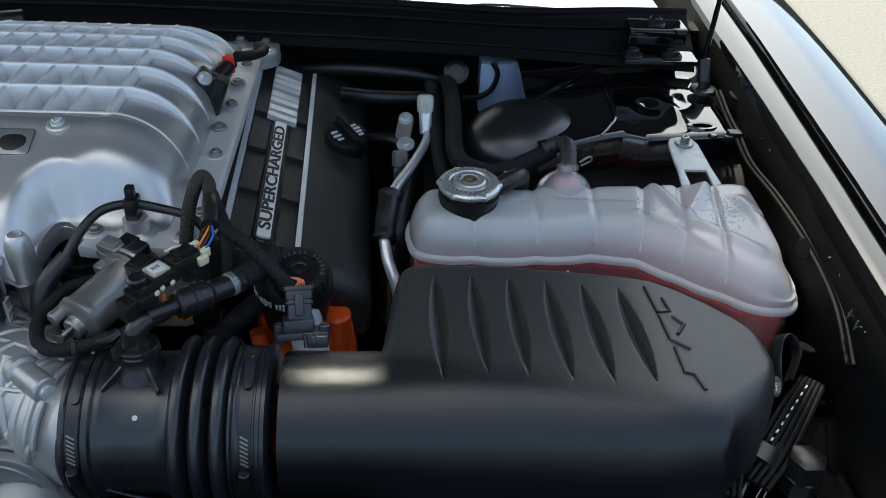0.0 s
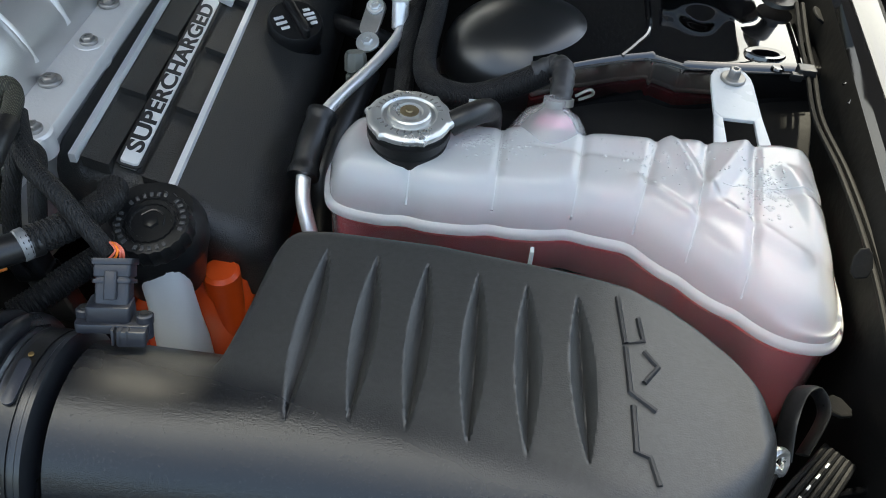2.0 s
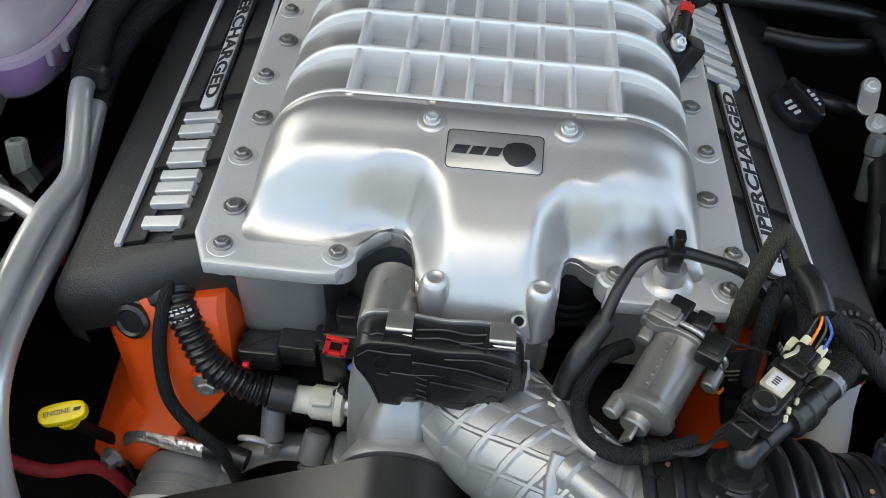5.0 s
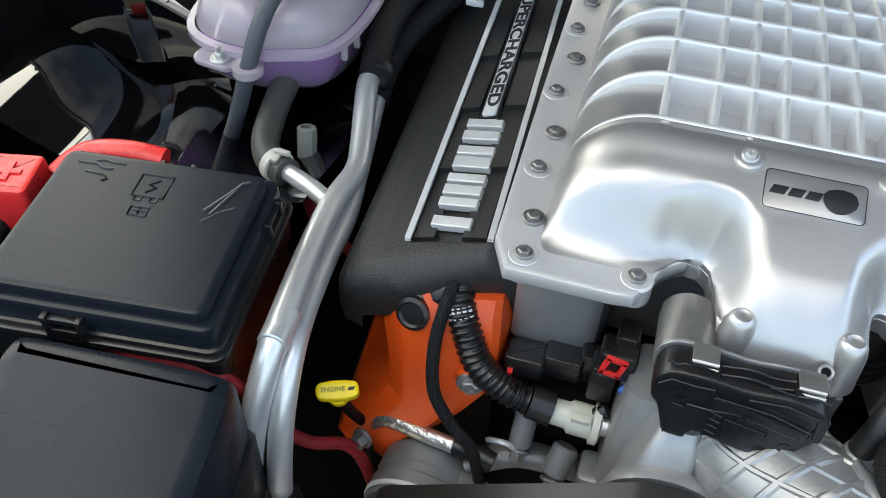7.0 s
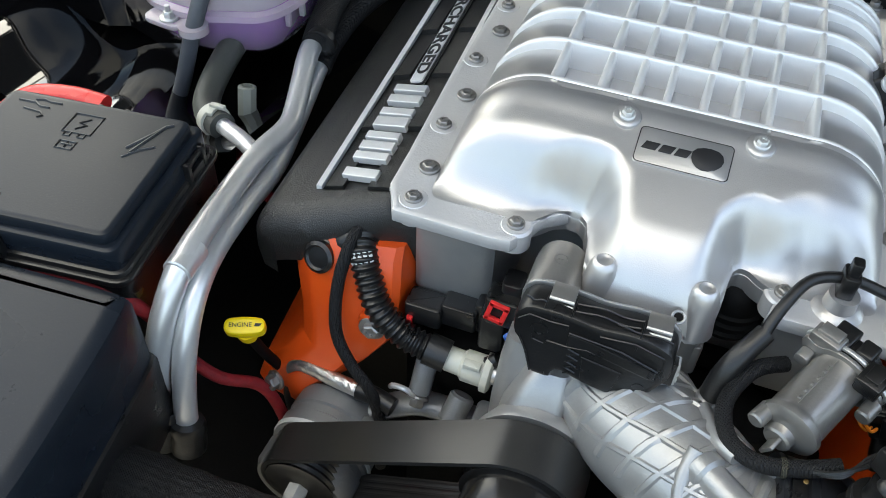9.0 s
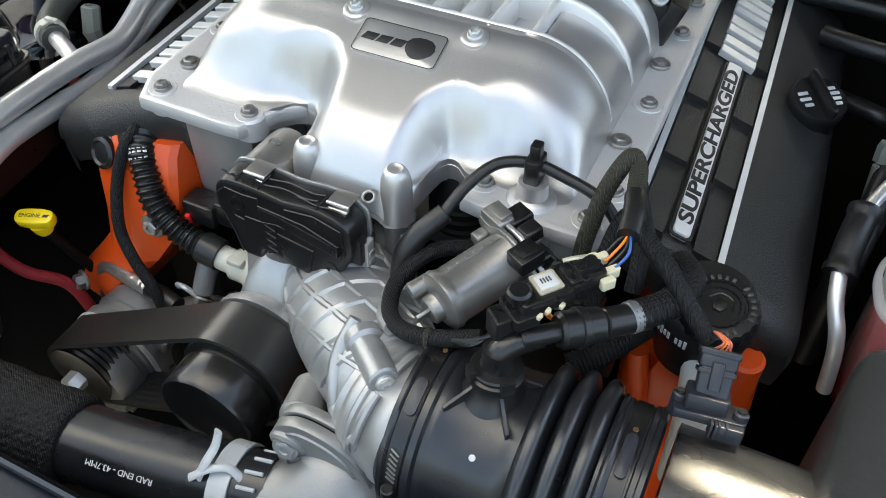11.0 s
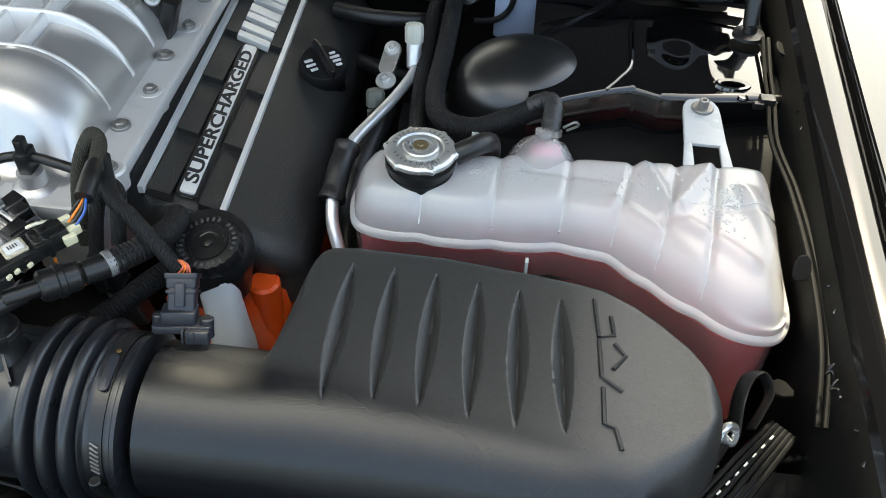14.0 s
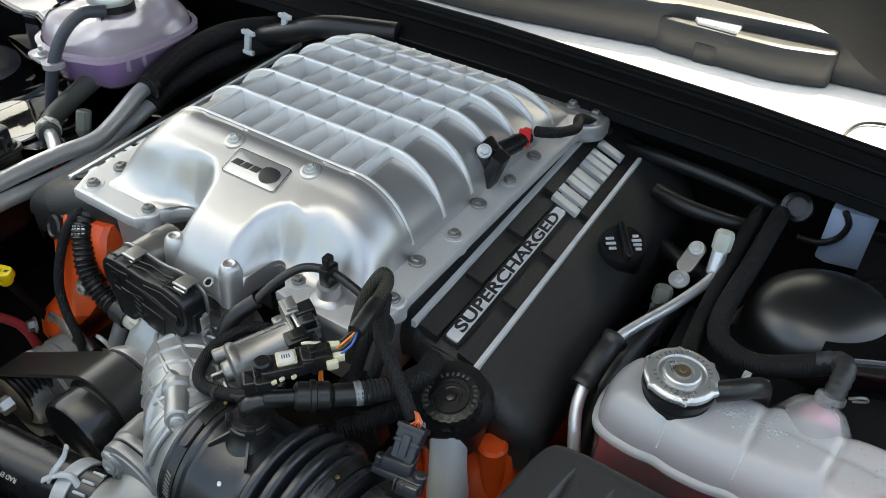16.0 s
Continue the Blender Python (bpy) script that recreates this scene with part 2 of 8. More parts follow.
def braid_material(name, base, scale, rough=0.6, light=2.6):
    m = material(name, base, rough, 0, 0.25, 60, 0, spec=0.28)
    n, l = m.node_tree.nodes, m.node_tree.links
    tc = n.new("ShaderNodeTexCoord")
    w1, w2 = n.new("ShaderNodeTexWave"), n.new("ShaderNodeTexWave")
    mp1, mp2 = n.new("ShaderNodeMapping"), n.new("ShaderNodeMapping")
    mp1.inputs["Rotation"].default_value = (0.3, 0.4, 0.7)
    mp2.inputs["Rotation"].default_value = (-0.3, -0.5, -0.8)
    mul = n.new("ShaderNodeMath")
    mul.operation = "MULTIPLY"
    for w, mp in ((w1, mp1), (w2, mp2)):
        w.inputs["Scale"].default_value, w.inputs["Distortion"].default_value = scale, 1.5
        l.new(tc.outputs["Object"], mp.inputs[0])
        l.new(mp.outputs[0], w.inputs[0])
    l.new(w1.outputs["Fac"], mul.inputs[0])
    l.new(w2.outputs["Fac"], mul.inputs[1])
    b = n.new("ShaderNodeBump")
    b.inputs["Strength"].default_value, b.inputs["Distance"].default_value = 0.9, 0.001
    l.new(mul.outputs[0], b.inputs["Height"])
    p = n["Principled BSDF"]
    l.new(b.outputs[0], p.inputs["Normal"])
    mix = n.new("ShaderNodeMix")
    mix.data_type = "RGBA"
    mix.inputs["A"].default_value = (*base, 1)
    mix.inputs["B"].default_value = (*[c * light for c in base], 1)
    l.new(mul.outputs[0], mix.inputs["Factor"])
    l.new(mix.outputs["Result"], p.inputs["Base Color"])
    return m


def sheen_on_lid(m, sheen, rough):
    """Sky sheen and dust on a black box's grained lid, painted in by position as paler grey."""
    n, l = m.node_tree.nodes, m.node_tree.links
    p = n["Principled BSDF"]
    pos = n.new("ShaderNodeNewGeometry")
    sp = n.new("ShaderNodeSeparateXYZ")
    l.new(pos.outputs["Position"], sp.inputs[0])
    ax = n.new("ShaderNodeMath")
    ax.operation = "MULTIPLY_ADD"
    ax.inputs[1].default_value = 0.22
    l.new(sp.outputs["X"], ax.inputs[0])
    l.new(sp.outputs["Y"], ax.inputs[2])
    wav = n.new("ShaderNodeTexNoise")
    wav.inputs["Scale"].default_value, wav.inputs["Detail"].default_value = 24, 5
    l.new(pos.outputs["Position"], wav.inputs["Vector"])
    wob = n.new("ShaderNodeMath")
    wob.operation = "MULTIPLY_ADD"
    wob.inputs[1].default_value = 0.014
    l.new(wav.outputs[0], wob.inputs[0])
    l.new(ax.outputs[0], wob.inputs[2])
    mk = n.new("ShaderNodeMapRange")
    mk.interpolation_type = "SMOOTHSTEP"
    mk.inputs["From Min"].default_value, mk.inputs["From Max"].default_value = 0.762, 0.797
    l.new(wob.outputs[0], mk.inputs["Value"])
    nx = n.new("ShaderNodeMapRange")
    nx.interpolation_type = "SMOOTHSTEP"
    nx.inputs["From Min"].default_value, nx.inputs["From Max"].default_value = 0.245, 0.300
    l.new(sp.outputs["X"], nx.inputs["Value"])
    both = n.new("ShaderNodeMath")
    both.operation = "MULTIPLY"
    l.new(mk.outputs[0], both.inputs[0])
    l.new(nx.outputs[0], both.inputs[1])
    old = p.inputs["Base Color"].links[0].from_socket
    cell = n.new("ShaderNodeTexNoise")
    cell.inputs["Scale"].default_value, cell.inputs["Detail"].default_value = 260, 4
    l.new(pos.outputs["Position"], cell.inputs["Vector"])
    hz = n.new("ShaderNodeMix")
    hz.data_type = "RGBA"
    hz.inputs["A"].default_value = (*[c * 0.62 for c in sheen], 1)
    hz.inputs["B"].default_value = (*[c * 1.4 for c in sheen], 1)
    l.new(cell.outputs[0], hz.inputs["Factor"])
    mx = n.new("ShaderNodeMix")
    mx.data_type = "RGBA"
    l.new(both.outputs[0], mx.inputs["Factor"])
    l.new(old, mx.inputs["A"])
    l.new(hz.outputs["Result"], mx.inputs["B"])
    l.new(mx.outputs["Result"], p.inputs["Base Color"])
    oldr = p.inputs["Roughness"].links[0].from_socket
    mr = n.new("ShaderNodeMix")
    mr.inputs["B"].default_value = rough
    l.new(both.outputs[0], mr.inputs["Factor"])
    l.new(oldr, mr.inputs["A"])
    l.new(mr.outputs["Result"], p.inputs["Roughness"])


sheen_on_lid(BOXM, (0.026, 0.0265, 0.026), 0.42)


BRAID = braid_material("woven_black_sleeve", (0.0065, 0.0065, 0.0070), 200, light=1.7)
OLIVEBRAID = braid_material("woven_olive_sleeve", (0.022, 0.021, 0.015), 240, light=4)


# ---- mesh tools ----
def smoothstep(a, b, x):
    t = np.clip((np.asarray(x, float) - a) / (b - a), 0, 1)
    return t * t * (3 - 2 * t)


def part(name, geo, mat, parent=None, label="", sharp=38):
    """Links (vertices, faces) as one mesh object, under a thing if one is given. World coordinates."""
    me = bpy.data.meshes.new(name)
    v, f = geo
    me.from_pydata([tuple(float(c) for c in p) for p in v], [], [tuple(int(i) for i in q) for q in f])
    bm = bmesh.new()
    bm.from_mesh(me)
    bmesh.ops.recalc_face_normals(bm, faces=bm.faces)
    bm.to_mesh(me)
    bm.free()
    me.shade_smooth()
    me.set_sharp_from_angle(angle=radians(sharp))
    me.materials.append(mat)
    ob = new(name, me)
    if parent is not None:
        ob.parent = parent
        ob.matrix_parent_inverse = parent_matrix(parent).inverted()
    if label:
        ob["label"] = label
    return ob


def parent_matrix(ob):
    m = ob.matrix_basis.copy()
    if ob.parent is not None:
        m = parent_matrix(ob.parent) @ ob.matrix_parent_inverse @ m
    return m


def thing(name, at, label, category, group="", kind=""):
    e = new(name)
    e.empty_display_size = 0.02
    e.location = at
    return tagged(e, label, category, group, kind)


def solo(name, geo, mat, label, category, group="", kind="", sharp=38):
    return tagged(part(name, geo, mat, sharp=sharp), label, category, group, kind)


def join(*geos):
    v, f = [], []
    for gv, gf in geos:
        k = len(v)
        v.extend([tuple(p) for p in gv])
        f.extend([tuple(i + k for i in q) for q in gf])
    return v, f


def moved(geo, m):
    return [tuple(m @ Vector(p)) for p in geo[0]], geo[1]


def frame_to(at, axis, roll=0.0):
    """A pose at a point whose local z runs along axis."""
    q = Vector(axis).normalized().to_track_quat("Z", "Y")
    return Matrix.Translation(at) @ q.to_matrix().to_4x4() @ Matrix.Rotation(radians(roll), 4, "Z")


def spline(pts, n=8):
    """A smooth line through the points."""
    p = [Vector(q) for q in pts]
    if len(p) < 3:
        return p
    out = []
    for i in range(len(p) - 1):
        a, b, c, d = p[max(i - 1, 0)], p[i], p[i + 1], p[min(i + 2, len(p) - 1)]
        for k in range(n):
            t = k / n
            out.append(0.5 * ((2 * b) + (c - a) * t + (2 * a - 5 * b + 4 * c - d) * t * t + (3 * b - a - 3 * c + d) * t ** 3))
    out.append(p[-1])
    return out


def sweep(pts, radius, sides=12, smooth=8, flat=1.0, up=(0, 0, 1)):
    """A round or flattened tube along a line; radius may be a number or a function of 0 to 1."""
    line = spline(pts, smooth) if smooth else [Vector(q) for q in pts]
    length = [0.0]
    for a, b in zip(line, line[1:]):
        length.append(length[-1] + (b - a).length)
    v, f = [], []
    side = None
    for i, p in enumerate(line):
        t = (line[min(i + 1, len(line) - 1)] - line[max(i - 1, 0)]).normalized()
        if side is None:
            side = t.cross(Vector(up))
            if side.length < 1e-3:
                side = t.cross(Vector((1, 0, 0)))
        side = (side - t * side.dot(t)).normalized()
        other = t.cross(side)
        r = radius(length[i] / length[-1]) if callable(radius) else radius
        for k in range(sides):
            a = 2 * math.pi * k / sides
            v.append(tuple(p + side * (r * math.cos(a)) + other * (r * flat * math.sin(a))))
    for i in range(len(line) - 1):
        for k in range(sides):
            a, b = i * sides + k, i * sides + (k + 1) % sides
            f.append((a, b, b + sides, a + sides))
    f.append(tuple(range(sides - 1, -1, -1)))
    f.append(tuple(range((len(line) - 1) * sides, len(line) * sides)))
    return v, f


def lathe(profile, m=None, sides=28, lobes=0, lobe=0.0):
    """A turned form: (radius, height) pairs round the local z axis."""
    v, f = [], []
    for r, h in profile:
        for k in range(sides):
            a = 2 * math.pi * k / sides
            rr = r * (1 + lobe * math.cos(lobes * a)) if lobes else r
            v.append((rr * math.cos(a), rr * math.sin(a), h))
    for i in range(len(profile) - 1):
        for k in range(sides):
            a, b = i * sides + k, i * sides + (k + 1) % sides
            f.append((a, b, b + sides, a + sides))
    f.append(tuple(range(sides)))
    f.append(tuple(range((len(profile) - 1) * sides, len(profile) * sides)))
    return moved((v, f), m) if m is not None else (v, f)


def disc(r, h0, h1, m, sides=24, b=None):
    b = min(r, abs(h1 - h0)) * 0.2 if b is None else b
    return lathe([(r - b, h0), (r, h0 + b), (r, h1 - b), (r - b, h1)], m, sides)


def rod(a, b, r, sides=20, b0=None):
    a, b = Vector(a), Vector(b)
    return disc(r, 0, (b - a).length, frame_to(a, b - a), sides, b0)


def loft(rings, cap=True):
    n = len(rings[0])
    v = [tuple(p) for r in rings for p in r]
    f = []
    for i in range(len(rings) - 1):
        for k in range(n):
            a, b = i * n + k, i * n + (k + 1) % n
            f.append((a, b, b + n, a + n))
    if cap:
        f.append(tuple(range(n)))
        f.append(tuple(range((len(rings) - 1) * n, len(rings) * n)))
    return v, f


def inset(poly, d):
    """A closed outline moved inwards by d."""
    n = len(poly)
    area = sum(poly[i][0] * poly[(i + 1) % n][1] - poly[(i + 1) % n][0] * poly[i][1] for i in range(n))
    s = 1 if area > 0 else -1
    out = []
    for i in range(n):
        a, b, c = (Vector(poly[j % n][:2]) for j in (i - 1, i, i + 1))
        e1, e2 = (b - a).normalized(), (c - b).normalized()
        n1, n2 = Vector((-e1.y, e1.x)) * s, Vector((-e2.y, e2.x)) * s
        k = (n1 + n2)
        k = k / max(k.length_squared / 2, 0.35)
        out.append((b.x + k.x * d, b.y + k.y * d))
    return out


def rounded(poly, times=2, q=0.25):
    """A closed outline with its corners cut round."""
    for _ in range(times):
        out = []
        n = len(poly)
        for i in range(n):
            a, b = Vector(poly[i]), Vector(poly[(i + 1) % n])
            out += [tuple(a.lerp(b, q)), tuple(a.lerp(b, 1 - q))]
        poly = out
    return poly


def corners(w, d, r, n=4, cx=0.0, cy=0.0):
    """A rectangle with round corners."""
    out = []
    for sx, sy, a0 in ((1, 1, 0), (-1, 1, 90), (-1, -1, 180), (1, -1, 270)):
        for k in range(n + 1):
            a = radians(a0 + 90 * k / n)
            out.append((cx + sx * (w / 2 - r) + r * math.cos(a), cy + sy * (d / 2 - r) + r * math.sin(a)))
    return out


def prism(poly, z0, z1, b=0.002, m=None):
    """An outline raised from z0 to z1 with eased edges."""
    small = inset(poly, b)
    flat = inset(poly, b * 1.8)
    mid = inset(poly, b * 0.3)
    rings = [[(x, y, z) for x, y in p] for p, z in ((small, z0), (mid, z0 + b * 0.3), (poly, z0 + b), (poly, z1 - b), (mid, z1 - b * 0.3), (small, z1)) + (((flat, z1),) if b > 0.0005 else ())]
    g = loft(rings)
    return moved(g, m) if m is not None else g


def block(w, d, h, m=None, r=None, b=None):
    """A box with round upright edges and eased rims, its middle at the origin."""
    s = min(w, d, h)
    return prism(corners(w, d, s * 0.15 if r is None else r), -h / 2, h / 2, s * 0.1 if b is None else b, m)


def brick_between(x0, x1, y0, y1, z0, z1, r=None, b=None):
    return block(x1 - x0, y1 - y0, z1 - z0, Matrix.Translation(((x0 + x1) / 2, (y0 + y1) / 2, (z0 + z1) / 2)), r, b)


def sheet(fn, us, vs, keep=None):
    """A surface fn(u, v) over two rows of numbers; keep(u, v) cuts it out."""
    nu, nv = len(us), len(vs)
    v = [fn(a, b) for b in vs for a in us]
    f = []
    for j in range(nv - 1):
        for i in range(nu - 1):
            if keep is None or keep((us[i] + us[i + 1]) / 2, (vs[j] + vs[j + 1]) / 2):
                a = j * nu + i
                f.append((a, a + 1, a + 1 + nu, a + nu))
    return v, f


def slab(fn, us, vs, t, keep=None):
    """A sheet with thickness t downwards and closed rims."""
    v, f = sheet(fn, us, vs, keep)
    n = len(v)
    v2 = v + [(x, y, z - t) for x, y, z in v]
    f2 = list(f) + [tuple(i + n for i in reversed(q)) for q in f]
    edge = {}
    for q in f:
        for a, b in zip(q, q[1:] + q[:1]):
            edge[(a, b)] = 1
    for a, b in edge:
        if (b, a) not in edge:
            f2.append((b, a, a + n, b + n))
    return v2, f2


def lettering(text, size, depth, m, squeeze=1.0, bold=0.0):
    """Raised letters lying in the local xy plane, centred."""
    c = bpy.data.curves.new("lettering", "FONT")
    c.body, c.size, c.extrude, c.align_x, c.align_y, c.offset = text, size, depth, "CENTER", "CENTER", bold
    ob = bpy.data.objects.new("lettering", c)
    scene.collection.objects.link(ob)
    dg = bpy.context.evaluated_depsgraph_get()
    me = ob.evaluated_get(dg).to_mesh()
    v = [tuple(m @ Vector((p.co.x * squeeze, p.co.y, p.co.z))) for p in me.vertices]
    f = [tuple(q.vertices) for q in me.polygons]
    ob.evaluated_get(dg).to_mesh_clear()
    bpy.data.objects.remove(ob)
    bpy.data.curves.remove(c)
    return v, f


def hexbolt(at, axis, r=0.007, h=0.007, washer=1.5):
    """A flanged hexagon bolt head, standing on at."""
    m = frame_to(at, axis, 17)
    head = lathe([(r * 0.98, 0.001), (r * 0.98, h * 0.85), (r * 0.8, h), (r * 0.45, h), (r * 0.4, h * 0.75)], m, 6)
    return join(disc(r * washer, -0.0015, 0.002, m, 20), head)


def clamp_band(at, axis, r, w, mat, parent, name="hose_clamp", label=""):
    """A flat band round a hose with its two ears."""
    m = frame_to(at, axis)
    band = lathe([(r, -w / 2), (r + 0.0016, -w / 2 + 0.0005), (r + 0.0016, w / 2 - 0.0005), (r, w / 2)], m, 32)
    return part(name, band, mat, parent, label)


# ---- setting ----
def setting():
    # unseen ring, added so that low reflections turn dark
    def horizon_ring(x, k):
        r = 22 + 2.0 * math.sin(5 * x) + 1.5 * math.sin(11 * x + 1)
        h = (3.2 + 0.9 * math.sin(7 * x) + 0.6 * math.sin(17 * x + 2)) * k
        return (r * math.cos(x), 1.0 + r * math.sin(x), h)
    solo("backdrop", sheet(horizon_ring, np.linspace(0, 2 * math.pi, 121), np.linspace(0, 1, 5)), material("dark_ring", (0.05, 0.055, 0.045), 0.9, 0, 0.6, 1.2, 0.5, 3), "unseen dark ring added to darken reflections near the horizon", "backdrop", kind="structure")
    solo("ground", sheet(lambda x, y: (x, y, 0.0), np.linspace(-60, 60, 31), np.linspace(-60, 60, 31)), CONCRETE,
         "pale sunlit aggregate pavement beside the car", "ground", kind="structure")


setting()


# ---- the supercharger ----
RIBS = [(0.921, 0.9775), (0.979, 0.9785), (1.033, 0.978), (1.085, 0.976), (1.135, 0.972), (1.181, 0.965), (1.222, 0.953)]
BARS = (-0.103, -0.064, -0.036, -0.011, 0.019, 0.044, 0.069, 0.104)


def crown(y):
    """Height of the lid's middle over its flange, rear part."""
    return np.interp(y, [r[0] for r in RIBS] + [1.262], [r[1] - 0.9775 for r in RIBS] + [-0.05]) + 0.0725


EDGE_X = [-0.176, -0.100, -0.086, -0.078, -0.070, -0.060, -0.050, -0.044, -0.0385, -0.0355, -0.033, -0.024, 0.0, 0.035, 0.058, 0.066, 0.068, 0.0695, 0.0715, 0.076, 0.083, 0.092, 0.098, 0.180]
EDGE_Y = [0.822, 0.822, 0.824, 0.832, 0.8415, 0.846, 0.845, 0.838, 0.818, 0.793, 0.780, 0.7745, 0.772, 0.772, 0.7745, 0.780, 0.793, 0.815, 0.828, 0.834, 0.833, 0.825, 0.822, 0.822]


def lid_edge(x):
    """The lid's front edge: two arched mouths with the chin between."""
    return float(np.interp(x, EDGE_X, EDGE_Y))


def arc(y, y0, z0, r, a0, a1):
    """Height on a roll of radius r that starts at y0 with slope a0 and turns to a1 going forward."""
    s = min(math.sin(a1), max(math.sin(a0), math.sin(a0) + (y0 - y) / r))
    return z0 - r * (math.cos(a0) - math.sqrt(1 - s * s))


def chin_z(y):
    if y > 0.822:
        return 0.9765 - 0.364 * max(0.0, 0.905 - y) * float(smoothstep(0.925, 0.885, y))
    return arc(y, 0.822, 0.9463, 0.078, radians(20), radians(84))


def shoulder_z(y):
    top = 0.9765 - 0.364 * max(0.0, 0.905 - y) * float(smoothstep(0.925, 0.885, y))
    if y > 0.885:
        return top
    if y > 0.8661:
        return arc(y, 0.885, 0.9692, 0.035, radians(20), radians(62))
    if y > 0.8466:
        return 0.9527 - (0.8661 - y) * math.tan(radians(62))
    return 0.9160 - (0.8466 - y) * 1.7


def deck_z(y):
    return 0.9765 - 0.364 * max(0.0, 0.905 - y) * float(smoothstep(0.925, 0.885, y))


def roll_line(x):
    """Where the lid's deck begins to roll over: a bow round the chin between two shoulders."""
    return 0.821 + 0.055 * smoothstep(0.012, 0.097, np.abs(np.asarray(x, float) - 0.0165))


ROLL_X = np.linspace(-0.22, 0.22, 221)
ROLL_Y = roll_line(ROLL_X)


def soft_max(a, b, k):
    """The larger of two heights with a fillet of size k where they cross."""
    t = max(k - abs(a - b), 0.0) / k
    return max(a, b) + t * t * k * 0.25


RIM_X = np.concatenate([np.linspace(-0.092, -0.0325, 240), np.linspace(0.0655, 0.094, 160)])
RIM_Y = np.interp(RIM_X, EDGE_X, EDGE_Y)


def lid_z(x, y, low=0.0):
    u = abs(x - 0.002)
    k = float(np.clip((0.174 - u) / 0.070, 0, 1))
    side = math.sqrt(max(0.0, 1 - (1 - k) ** 2))
    if y > 0.915:
        h = 0.9055 + float(crown(y))
    else:
        h = deck_z(y)
        if y < float(roll_line(x)):
            d = float(np.min(np.hypot(ROLL_X - x, ROLL_Y - y)))
            # the roll is tighter above the two mouths
            d *= 1 + 0.25 * math.exp(-((x + 0.064) / 0.022) ** 2) + 0.25 * math.exp(-((x - 0.088) / 0.020) ** 2)
            s = float(smoothstep(0.040, 0.075, abs(x - 0.0165)))
            chin = deck_z(0.822 - d) - chin_z(0.822 - d)
            shoulder = deck_z(0.885 - d) - shoulder_z(0.885 - d)
            h = soft_max(h - chin * (1 - s) - shoulder * s, 0.9064 * s + 0.870 * (1 - s), 0.010 + 0.018 * s)
        # the skin rolls over towards the arched mouths
        if y < 0.885:
            near = max(0.0, 1 - float(np.min(np.hypot(RIM_X - x, RIM_Y - y))) / 0.028)
            h -= max(0.0, h - 0.9085) * near * near * (3 - 2 * near) * (0.55 + 0.45 * near)
    pocket = 0.40 + 0.60 * float(smoothstep(0.1075, 0.1015, u))
    return 0.9055 + side * (h - 0.9055 - low * pocket * float(smoothstep(0.918, 0.923, y)))


